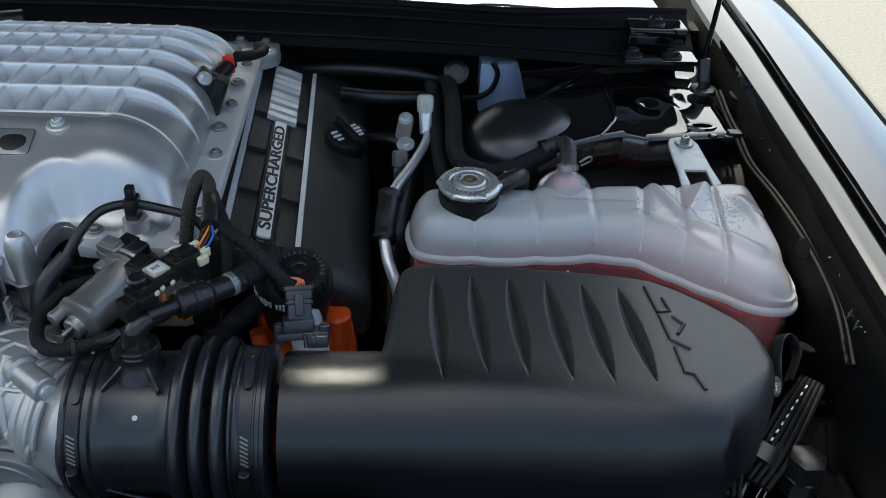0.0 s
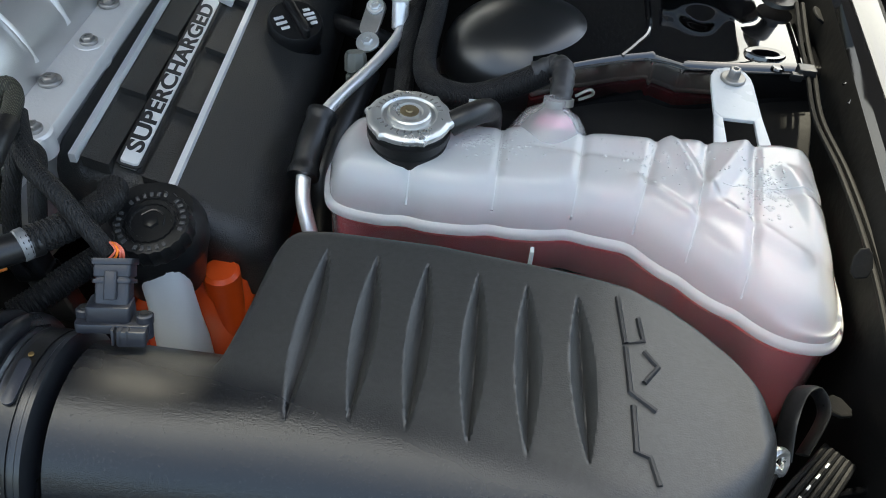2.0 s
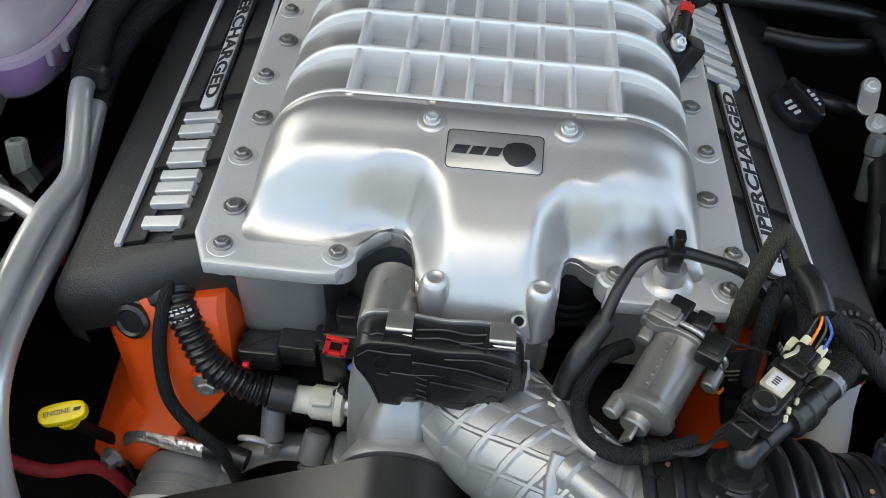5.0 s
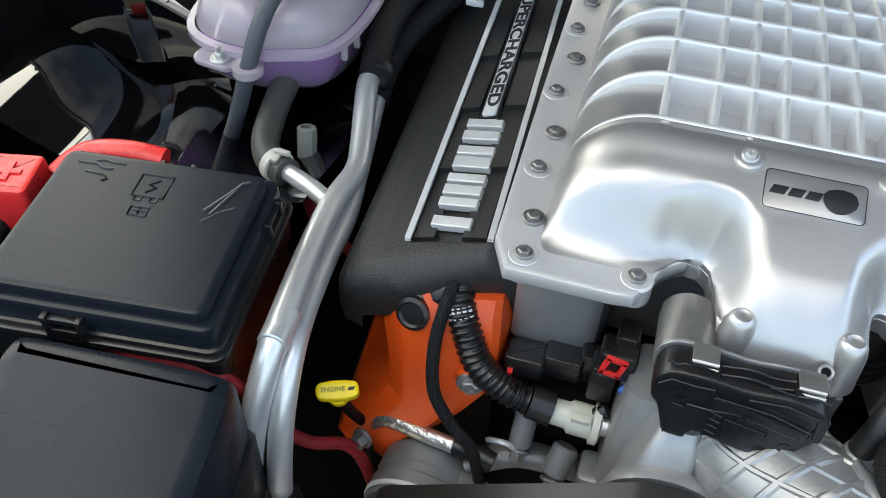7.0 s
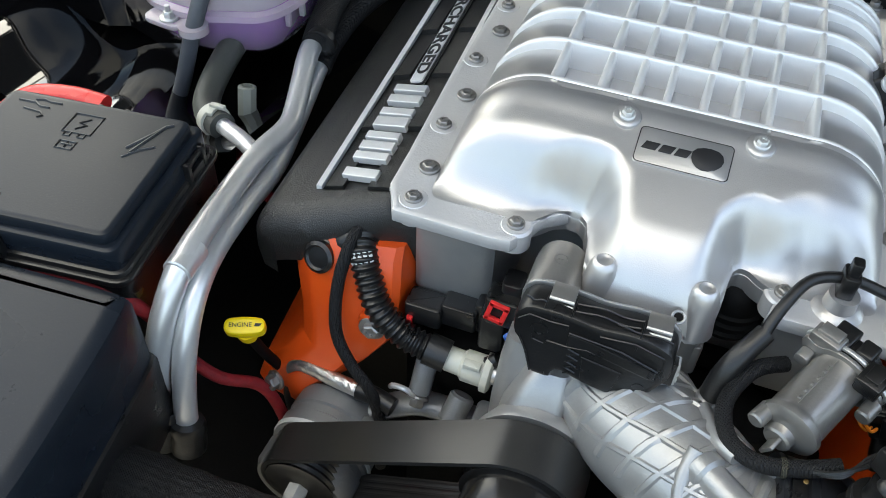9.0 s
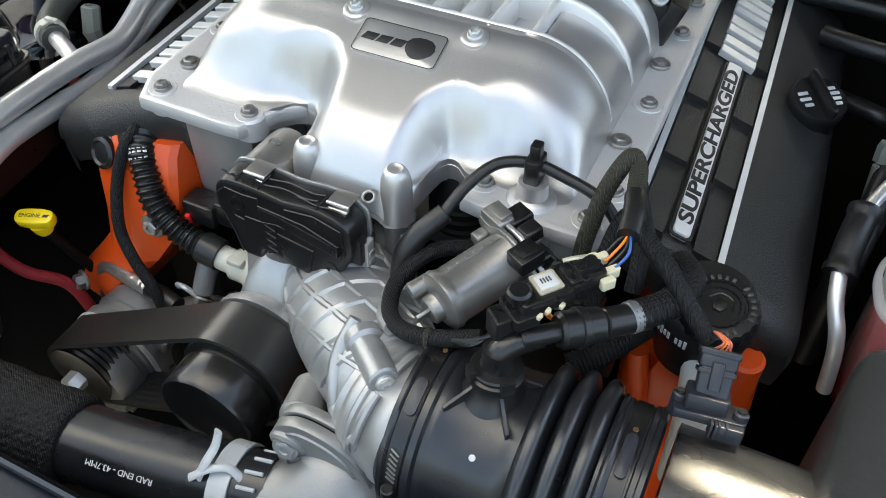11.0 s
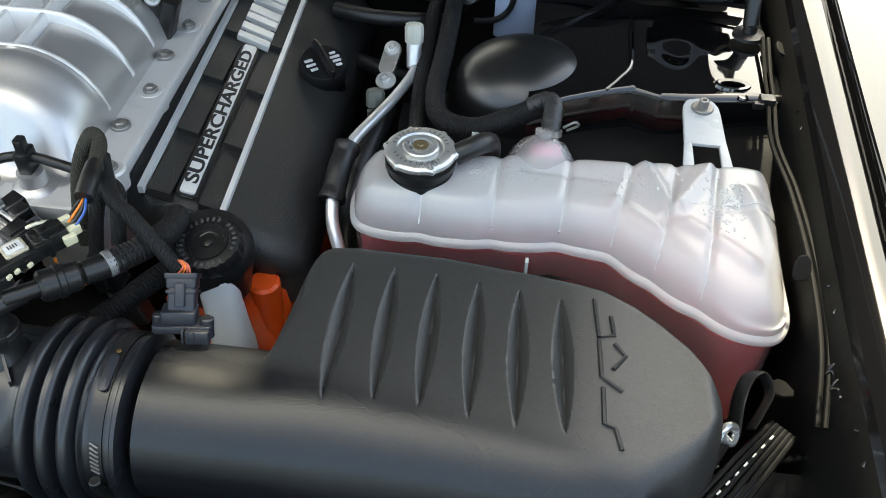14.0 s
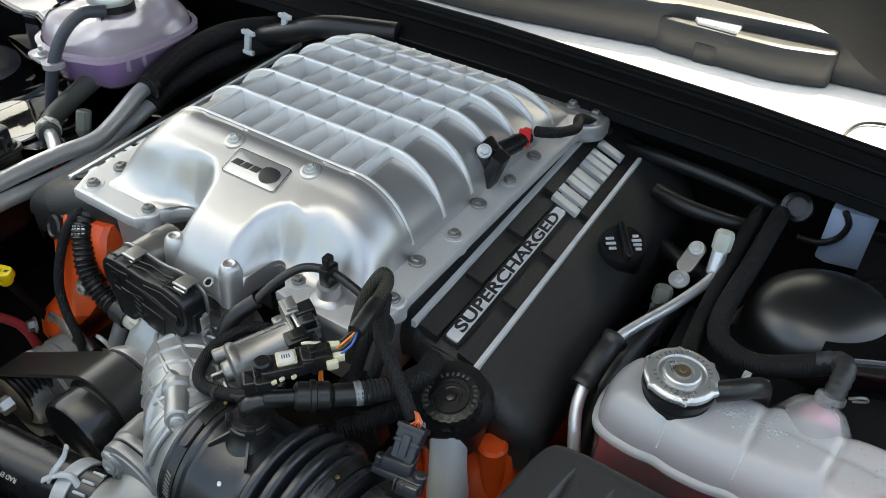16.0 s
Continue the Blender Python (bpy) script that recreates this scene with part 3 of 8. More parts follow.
def supercharger():
    s = thing("supercharger", (0, 1.0, 0.70), "silver cast supercharger with a ribbed lid on top of the engine", "supercharger")
    us = np.unique(np.round(np.concatenate([np.arange(-0.174, 0.1781, 0.003), np.arange(-0.044, -0.026, 0.0007), np.arange(0.058, 0.072, 0.0007)]), 5))
    rows = [-1.0, 0.0] + list(np.linspace(0.03, 1, 54))
    back = np.concatenate([np.arange(0.920, 0.93, 0.0015), np.arange(0.932, 1.264, 0.004)])
    def skin(x, v):
        if v > 1:
            return (x, v - 1, lid_z(x, v - 1, 0.026))
        e = lid_edge(x)
        y = e + (0.9185 - e) * max(v, 0.0)
        z = lid_z(x, y, 0.026)
        return (x, y + (0.001 if v < 0 else 0.0), min(z, 0.893) if v < 0 else z)
    lid = part("lid", slab(skin, us, rows + [1 + y for y in back], 0.006), SILVER, s, "smooth silver lid with two front shoulders", sharp=50)
    # cross ribs and lengthwise bars
    for y, z in RIBS:
        line = [(x, lid_z(x, y + 0.0045)) for x in np.linspace(-0.171, 0.175, 61)]
        rings = [[(x, y - 0.0040, zz - 0.030), (x, y - 0.0033, zz - 0.0024), (x, y - 0.0025, zz - 0.0007), (x, y - 0.0011, zz + 0.0003), (x, y + 0.0011, zz + 0.0003), (x, y + 0.0025, zz - 0.0007), (x, y + 0.0033, zz - 0.0024), (x, y + 0.0040, zz - 0.030)] for x, zz in line]
        part("cross_rib", loft(rings), RIBM, lid)
    for i, x in enumerate(BARS):
        ys = np.linspace(RIBS[0][0], RIBS[-1][0], 25)
        rings = []
        for y in ys:
            zz = 0.9052 + float(crown(y))
            rings.append([(x - 0.0036, y, zz - 0.030), (x - 0.0030, y, zz - 0.0030), (x - 0.0022, y, zz - 0.0014), (x - 0.0009, y, zz - 0.0007), (x + 0.0009, y, zz - 0.0007), (x + 0.0022, y, zz - 0.0014), (x + 0.0030, y, zz - 0.0030), (x + 0.0036, y, zz - 0.030)])
        part("lengthwise_bar", loft(rings), RIBM, lid)
    # screw plugs between the bars
    for x, y in ((0.004, 0.992), (0.060, 1.098)):
        part("lid_plug", lathe([(0.010, 0.935), (0.010, 0.958), (0.0065, 0.959), (0.006, 0.954)], Matrix.Translation((x, y, 0)), 20), DULLMETAL, lid)
    # front posts of the lid
    for x in (-0.021, 0.054):
        post = lathe([(0.0150, 0.880), (0.0135, 0.892), (0.0126, 0.905), (0.0116, 0.914), (0.0098, 0.9205), (0.0078, 0.9240), (0.0060, 0.9250), (0.0046, 0.9244), (0.0036, 0.9238), (0.001, 0.9237)], Matrix.Translation((x, 0.788, 0)), 32)
        part("front_post", post, SILVER, lid)
    part("front_apron", prism(rounded([(-0.026, 0.7775), (0.059, 0.7775), (0.063, 0.83), (-0.030, 0.83)], 2, 0.2), 0.882, 0.908, 0.006), SILVER, lid)
    # flange in two arms with arched mouths between
    fl = part("flange", join(
        prism(rounded([(-0.207, 0.797), (-0.096, 0.796), (-0.086, 0.812), (-0.078, 0.832), (-0.060, 0.846), (-0.05, 0.856), (-0.155, 0.862), (-0.158, 1.262), (-0.214, 1.262), (-0.212, 1.05)], 1, 0.12), 0.892, 0.9062, 0.003),
        prism(rounded([(0.212, 0.797), (0.100, 0.797), (0.104, 0.815), (0.104, 0.836), (0.09, 0.848), (0.085, 0.858), (0.158, 0.862), (0.160, 1.262), (0.206, 1.262), (0.208, 1.05)], 1, 0.12), 0.892, 0.9062, 0.003)), FLANGEM, s, "silver bolt flange")
    bolts = [(-0.182, 0.815, 0), (-0.183, 0.854, 1), (-0.192, 0.914, 0), (-0.187, 0.962, 1), (-0.198, 1.022, 0), (-0.190, 1.078, 1), (-0.198, 1.130, 0), (-0.192, 1.185, 1), (-0.096, 0.817, 0),
             (0.192, 0.817, 0), (0.200, 0.853, 0), (0.187, 0.911, 1), (0.193, 0.970, 0), (0.186, 1.030, 1), (0.190, 1.090, 0), (0.188, 1.150, 1), (0.190, 1.210, 0), (0.110, 0.822, 0)]
    for x, y, big in bolts:
        if not big:
            part("boss", disc(0.0135, 0.885, 0.9068, Matrix.Translation((x, y, 0)), 24, 0.002), FLANGEM, fl)
        part("flange_bolt", hexbolt((x, y, 0.9078), (0, 0, 1), 0.0054 if not big else 0.0060, 0.005, 1.35 if not big else 1.5), DULLMETAL, fl, "dull grey bolt")
    for x, y in ((-0.036, 0.897), (0.066, 0.899)):
        z = lid_z(x, y)
        ax = (0, -0.30, 1)
        part("lid_boss", lathe([(0.0135, -0.006), (0.0108, 0.0012), (0.0088, 0.0022), (0.007, 0.0022)], frame_to((x, y, z), ax), 28), SILVER, lid)
        part("lid_bolt", hexbolt((x, y, z + 0.0022), ax, 0.0046, 0.0055, 1.4), STEEL, lid, "bright steel bolt")
    # stand for the hose clip
    part("clip_stand", lathe([(0.020, 0.905), (0.017, 0.9085), (0.012, 0.9105), (0.011, 0.922)], Matrix.Translation((0.148, 0.822, 0)), 28), SILVER, fl)
    # maker's plate: outline and plain bars for the logo
    m = Matrix.Translation((0.0125, 0.8765, lid_z(0.0125, 0.8765) + 0.0012)) @ Matrix.Rotation(radians(20.0), 4, "X")
    plate = part("badge", prism(corners(0.072, 0.033, 0.004), -0.001, 0.0006, 0.0004, m), SILVER, lid, "flat silver badge with a black outline")
    outer, inner = corners(0.0715, 0.0325, 0.004, 5), corners(0.0700, 0.0310, 0.0035, 5)
    ring = loft([[(x, y, 0.0009) for x, y in outer], [(x, y, 0.0011) for x, y in inner]], False)
    part("outline", moved(ring, m), INK, plate)
    bars = [prism([(x, -0.0035), (x + w, -0.0035), (x + w + 0.003, 0.0035), (x + 0.003, 0.0035)], 0.0007, 0.0012, 0.0001, m) for x, w in ((-0.032, 0.011), (-0.019, 0.010), (-0.007, 0.010))]
    bars.append(prism(rounded([(0.006, -0.004), (0.013, -0.011), (0.023, -0.010), (0.031, -0.002), (0.028, 0.008), (0.016, 0.010), (0.006, 0.006)], 1), 0.0007, 0.0012, 0.0001, m))
    part("emblem", join(*bars[:3]), INK, plate, "black slanted bars")
    part("crest", bars[3], INK, plate, "black rounded shape")
    # housing below the flange
    part("housing", join(prism(rounded([(-0.196, 0.828), (-0.104, 0.826), (-0.100, 1.25), (-0.196, 1.25)], 2, 0.12), 0.770, 0.893, 0.012),
                         prism(rounded([(0.104, 0.828), (0.196, 0.828), (0.190, 1.25), (0.108, 1.25)], 2, 0.12), 0.780, 0.893, 0.012),
                         brick_between(-0.15, 0.15, 0.90, 1.26, 0.72, 0.90)), CAST, s, "grey cast housing")
    # rear plate with lug
    rear = part("rear_plate", prism(rounded([(0.02, 1.235), (0.165, 1.225), (0.225, 1.262), (0.222, 1.300), (0.190, 1.306), (0.02, 1.320)], 2, 0.2), 0.880, 0.905, 0.004), SILVER, s)
    for x, y in ((0.205, 1.282), (0.170, 1.288), (0.150, 1.265)):
        part("rear_bolt", hexbolt((x, y, 0.906), (0, 0, 1), 0.006, 0.007), DULLMETAL, rear)
    # pressure sensor on the lid's flank
    sen = part("pressure_sensor", join(block(0.030, 0.030, 0.030, Matrix.Translation((0.163, 1.078, 0.936)) @ Matrix.Rotation(radians(42), 4, "Y"), 0.005), block(0.016, 0.022, 0.050, Matrix.Translation((0.178, 1.072, 0.924)) @ Matrix.Rotation(radians(20), 4, "Y"), 0.004), rod((0.172, 1.088, 0.938), (0.180, 1.122, 0.938), 0.0105), rod((0.178, 1.118, 0.938), (0.184, 1.140, 0.938), 0.0085)), PLAIN, s, "black pressure sensor with red lock clip")
    part("sensor_bolt", hexbolt((0.168, 1.066, 0.950), (0.5, -0.6, 0.8), 0.006, 0.006, 1.4), STEEL, sen)
    part("lock_clip", join(brick_between(0.176, 0.190, 1.128, 1.133, 0.930, 0.950, 0.002), brick_between(0.178, 0.188, 1.133, 1.140, 0.942, 0.949, 0.002)), RED, sen)
    return s


supercharger()


# ---- throttle actuator, inlet casting ----
def throttle():
    a = thing("throttle_actuator", (-0.02, 0.77, 0.80), "black throttle actuator cover with bright spring clips", "actuator")
    m = Matrix.Translation((-0.0125, 0.757, 0.8765)) @ Matrix.Rotation(radians(-2), 4, "X") @ Matrix.Diagonal((0.96, 1.0, 1.08, 1.0))
    out = rounded([(-0.0615, 0.024), (-0.0525, 0.034), (-0.034, 0.035), (-0.018, 0.034), (0.0025, 0.031), (0.030, 0.034), (0.049, 0.030), (0.060, 0.023), (0.0608, 0.002), (0.053, -0.012), (0.046, -0.025), (0.038, -0.033), (0.017, -0.031), (-0.004, -0.0275), (-0.022, -0.022), (-0.026, -0.0275), (-0.0267, -0.034), (-0.0445, -0.033), (-0.049, -0.0185), (-0.054, -0.004), (-0.0615, 0.005)], 1, 0.2)
    stand = Matrix(((1, 0, 0, 0), (0, 0, -1, 0), (0, 1, 0, 0), (0, 0, 0, 1)))
    cover = part("cover", prism(out, -0.002, 0.024, 0.003, m @ stand), PLAIN, a, "black ribbed plastic cover")
    part("cover_rim", prism(inset(out, -0.0016), -0.0045, -0.002, 0.0008, m @ stand), CAST, a, "bright metal rim")
    # stepped fields and thin raised edges on the face
    part("raised_field", moved(prism(rounded([(-0.0186, 0.0215), (0.0020, 0.0190), (0.050, 0.0085), (0.050, -0.001), (-0.0020, 0.0100), (-0.0186, 0.0082)], 1, 0.10), 0.0235, 0.0275, 0.0010), m @ stand), PLAIN, cover)
    part("raised_field", moved(prism(rounded([(-0.0050, -0.0010), (0.0255, -0.0055), (0.0200, -0.0290), (-0.0030, -0.0250)], 1, 0.06), 0.0235, 0.0252, 0.0005), m @ stand), PLAIN, cover)
    for pts, w in ((((-0.046, 0.014), (-0.045, 0.004), (-0.036, 0.002), (-0.034, 0.006), (-0.0186, 0.0085), (-0.0024, 0.0108), (0.051, -0.002), (0.0527, 0.0105)), 0.0008), (((-0.0057, -0.0004), (0.026, -0.005), (0.020, -0.030)), 0.0007), (((-0.0186, 0.0225), (0.022, 0.0190), (0.051, 0.0098)), 0.0008), (((-0.058, 0.020), (-0.050, 0.027), (-0.034, 0.0255), (-0.020, 0.0262)), 0.0008), (((0.004, 0.0250), (0.030, 0.0275), (0.052, 0.022), (0.055, 0.0)), 0.0008), (((-0.056, 0.004), (-0.048, -0.012), (-0.043, -0.030)), 0.0007)):
        part("ledge", moved(sweep([(x, y, 0.0245 if y < 0.001 else 0.0272 if -0.019 < x < 0.052 and y < 0.023 else 0.0245) for x, y in pts], w, 6, 0), m @ stand), PLAIN, cover)
    for k in range(8):
        dx = 0.0045 if k % 2 else -0.0045
        part("zigzag_rib", moved(sweep([(-0.0125 + dx, -0.022 + 0.0033 * k, 0.0246), (-0.0125 - dx, -0.0187 + 0.0033 * k, 0.0246)], 0.0007, 5, 0), m @ stand), PLAIN, cover)
    part("right_latch", moved(join(block(0.005, 0.022, 0.010, Matrix.Translation((0.064, -0.006, 0.006))), block(0.0012, 0.003, 0.007, Matrix.Translation((0.0670, -0.012, 0.006))), block(0.0012, 0.003, 0.007, Matrix.Translation((0.0670, -0.005, 0.006)))), m @ stand), STEEL, a)
    part("cover_boss", lathe([(0.008, 0.024), (0.008, 0.030), (0.005, 0.030), (0.005, 0.027)], m @ stand @ Matrix.Translation((-0.041, 0.0145, 0)) @ Matrix.Scale(0.85, 4), 20), PLAIN, cover)
    part("cover_boss", lathe([(0.005, 0.024), (0.005, 0.028), (0.003, 0.028), (0.003, 0.026)], m @ stand @ Matrix.Translation((0.041, -0.015, -0.0035)), 16), PLAIN, cover)
    for x, yy in ((-0.0300, 0.0350), (0.0435, 0.0330)):
        clip = part("spring_clip", moved(join(block(0.019, 0.0012, 0.016, Matrix.Translation((x, yy + 0.001, 0.0035)), 0.0005), block(0.019, 0.004, 0.0012, Matrix.Translation((x, yy - 0.001, 0.0118)) @ Matrix.Rotation(radians(-25), 4, "X"), 0.0004)), m @ stand), DULLMETAL, a, "folded spring clip")
        part("bright_fold", moved(join(rod((x - 0.0095, yy + 0.001, 0.0120), (x + 0.0095, yy + 0.001, 0.0120), 0.0012, 8), rod((x - 0.0095, yy - 0.0015, 0.0145), (x + 0.0095, yy - 0.0015, 0.0145), 0.0011, 8)), m @ stand), STEEL, clip, "bright folded edge")
    # lines and walls moulded into the top
    for x0, x1, z in ((-0.056, -0.040, 0.017), (-0.018, 0.030, 0.0165), (-0.018, 0.032, 0.009), (0.014, 0.055, 0.0195)):
        part("ledge", moved(sweep([(x0 + (x1 - x0) * q / 6, 0.0352 + 0.0012 * math.sin(q * 1.4 + x0 * 90) - 0.09 * max(0.0, x0 + (x1 - x0) * q / 6 - 0.035), z) for q in range(7)], 0.0008, 6, 2), m @ stand), PLAIN, cover)
    for x in (-0.040, -0.0195, 0.032):
        part("ledge", moved(sweep([(x, 0.0352, 0.006), (x, 0.0350, 0.0215), (x - 0.001, 0.022, 0.0246)], 0.0008, 6, 0), m @ stand), PLAIN, cover)
    ring = part("eyelet", sweep([(0.0403 + 0.0045 * math.cos(q), 0.7709 + 0.0040 * math.sin(q), 0.906 + 0.0020 * math.sin(q)) for q in np.linspace(0, 2 * math.pi, 21)], 0.0012, 8, 0), CAST, a)
    # dark disc fills the ring; its colour stands for the hole's shade
    part("eyelet_hole", disc(0.0040, -0.0014, -0.0006, frame_to((0.0403, 0.7709, 0.906), (0.0, -0.45, 0.9)), 20, 0.0001), DEEP, ring)
    part("plug_tab", moved(block(0.008, 0.022, 0.010, Matrix.Translation((0.060, 0.000, 0.012))), m @ stand), PLAIN, a)
    # motor can behind it
    can = part("motor_can", lathe([(0.018, 0), (0.0212, 0.003), (0.0212, 0.040), (0.020, 0.049), (0.014, 0.053)], frame_to((-0.0525, 0.762, 0.8915), (0, 1, -0.05)), 40), DULLMETAL, a, "dull metal motor can")
    part("round_stamp", lathe([(0.0052, -0.0006), (0.0056, 0.0004), (0.0048, 0.0004), (0.0046, -0.0002)], frame_to((-0.0525, 0.790, 0.9112), (0, 0.05, 1)), 24), DULLMETAL, can)
    part("stamp_bar", block(0.006, 0.0008, 0.0006, frame_to((-0.0525, 0.790, 0.9113), (0, 0.05, 1)), 0.0002), DULLMETAL, can)
    part("can_screw", lathe([(0.0055, -0.004), (0.0055, 0.0006), (0.003, 0.0012)], frame_to((-0.0645, 0.764, 0.9050), (-0.3, -0.4, 1)), 18), DULLMETAL, a, "dull screw tab")
    part("casting_ear", join(rod((0.053, 0.788, 0.845), (0.053, 0.788, 0.897), 0.0105), brick_between(0.036, 0.066, 0.780, 0.80, 0.835, 0.868)), DULLMETAL, a, "dull cast ear")


throttle()

INTAKE = [(0.128, 0.668, 0.818), (0.103, 0.682, 0.822), (0.072, 0.706, 0.820), (0.034, 0.744, 0.806), (0.000, 0.800, 0.795)]


def bore(t):
    return 0.0410 + 0.014 * t


def intake():
    s = thing("intake_elbow", (0.03, 0.74, 0.68), "silver cast intake elbow with criss-cross ribs", "intake")
    line = spline(INTAKE, 10)
    def skin(t, a, h=0.0):
        k = t * (len(line) - 1)
        i = min(int(k), len(line) - 2)
        p = line[i].lerp(line[i + 1], k - i)
        d = (line[min(i + 2, len(line) - 1)] - line[max(i - 1, 0)]).normalized()
        side = d.cross(Vector((0, 0, 1))).normalized()
        other = side.cross(d)
        r = bore(t) + h
        return tuple(p + side * (r * math.cos(a)) + other * (r * math.sin(a)))
    body = part("elbow", loft([[skin(t, 2 * math.pi * k / 48) for k in range(48)] for t in np.linspace(0, 1, 41)]), CAST, s)
    # low criss-cross ribs on the skin
    def rib(path):
        rings = []
        for j, (t, a) in enumerate(path):
            t2, a2 = path[min(j + 1, len(path) - 1)]
            t1, a1 = path[max(j - 1, 0)]
            dt, da = (t2 - t1) * 0.16, (a2 - a1) * 0.048
            q = math.hypot(dt, da)
            nt, na = -da / q / 0.16, dt / q / 0.048
            rings.append([skin(t + nt * w, a + na * w, h) for w, h in ((-0.0030, -0.0010), (-0.0011, 0.0019), (0.0011, 0.0019), (0.0030, -0.0010))])
        return loft(rings)
    for k in range(8):
        part("long_rib", rib([(0.20 + 0.76 * j / 20, radians(-40 + 27 * k) + (j / 20 - 0.5) * 1.1) for j in range(21)]), CAST, body)
    for k in range(7):
        part("cross_rib", rib([(0.20 + 0.095 * k + 0.17 * j / 24, radians(-35 + 205 * j / 24)) for j in range(25)]), CAST, body)
    # throttle ring, bosses and bolts
    ax = Vector((0.045, -0.012, 0.0))
    m = frame_to((0.128, 0.668, 0.818), ax)
    part("mouth_collar", lathe([(0.040, -0.040), (0.0455, -0.036), (0.0455, -0.031), (0.0485, -0.029), (0.0505, -0.024), (0.0505, 0.000), (0.0520, 0.002), (0.0520, 0.010), (0.046, 0.012)], m, 56), CAST, s, "machined mouth collar")
    part("step_ring", lathe([(0.0500, -0.021), (0.0522, -0.019), (0.0522, -0.016), (0.0500, -0.014)], m, 56), CAST, s)
    for a0, a1 in ((20, 62), (75, 100), (118, 160)):
        pts = [tuple(m @ Vector((0.0520 * math.cos(radians(a)), 0.0520 * math.sin(radians(a)), -0.009))) for a in np.linspace(a0, a1, 9)]
        part("raised_land", sweep(pts, 0.0030, 8, 2), CAST, s)
    post = part("boss_post", join(rod((0.082, 0.683, 0.862), (0.114, 0.655, 0.867), 0.0113, 24, 0.0015), rod((0.078, 0.687, 0.861), (0.088, 0.678, 0.863), 0.0140)), CAST, s)
    part("post_bolt", hexbolt((0.1145, 0.6545, 0.867), (0.75, -0.6, 0.05), 0.0050, 0.003, 1.35), STEEL, post)
    low = part("lower_boss", join(rod((0.082, 0.650, 0.824), (0.109, 0.630, 0.827), 0.0125, 24, 0.0015), rod((0.109, 0.630, 0.827), (0.112, 0.628, 0.827), 0.008)), CAST, s)
    part("lower_boss_bolt", hexbolt((0.116, 0.630, 0.809), (0.8, -0.6, 0.05), 0.0065, 0.006, 1.3), STEEL, low)
    part("web", join(sweep([(0.074, 0.690, 0.872), (0.070, 0.672, 0.856), (0.074, 0.655, 0.842), (0.080, 0.645, 0.826), (0.090, 0.640, 0.818)], 0.0060, 10), sweep([(0.075, 0.735, 0.858), (0.088, 0.704, 0.869), (0.100, 0.692, 0.874)], 0.0060, 10)), CAST, s)
    # left shoulder of the casting
    part("left_shoulder", loft([[(x, y, z) for x, y in corners(w, d, 0.012, 5, -0.062, cy)] for w, d, cy, z in ((0.052, 0.07, 0.785, 0.690), (0.050, 0.068, 0.785, 0.752), (0.046, 0.06, 0.790, 0.800), (0.040, 0.055, 0.795, 0.826))]), CAST, s)
    part("side_gusset", loft([[(x, y, z) for x, y in corners(w, d, 0.010, 5, cx, cy)] for w, d, cx, cy, z in ((0.060, 0.06, -0.050, 0.742, 0.70), (0.058, 0.055, -0.046, 0.745, 0.770), (0.040, 0.045, -0.040, 0.752, 0.812), (0.03, 0.03, -0.036, 0.76, 0.828))]), CAST, s)
    part("spigot_post", lathe([(0.021, 0), (0.020, 0.008), (0.012, 0.012), (0.0105, 0.028), (0.008, 0.030)], frame_to((0.078, 0.745, 0.830), (0.05, 0.1, 1)), 28), CAST, s)
    # black ribbed boot inside the lid's mouth
    b = part("dark_boot", lathe([(0.026, 0.0), (0.026, 0.030), (0.023, 0.044), (0.016, 0.050)], Matrix.Translation((0.082, 0.848, 0.838)), 32), DEEP, s, "black ribbed boot in the lid's mouth")
    for k in range(3):
        part("boot_ridge", lathe([(0.0262, -0.002), (0.0285, 0), (0.0262, 0.002)], Matrix.Translation((0.082, 0.848, 0.844 + 0.010 * k)), 32), DEEP, b)


intake()


# ---- valve covers ----
def cover_z(u):
    """Cross-section of a valve cover: height over the distance from the engine's middle."""
    return float(np.interp(u, [0.178, 0.200, 0.215, 0.252, 0.288, 0.310, 0.332, 0.348, 0.358, 0.362], [0.850, 0.872, 0.8745, 0.864, 0.852, 0.843, 0.828, 0.808, 0.780, 0.72]))


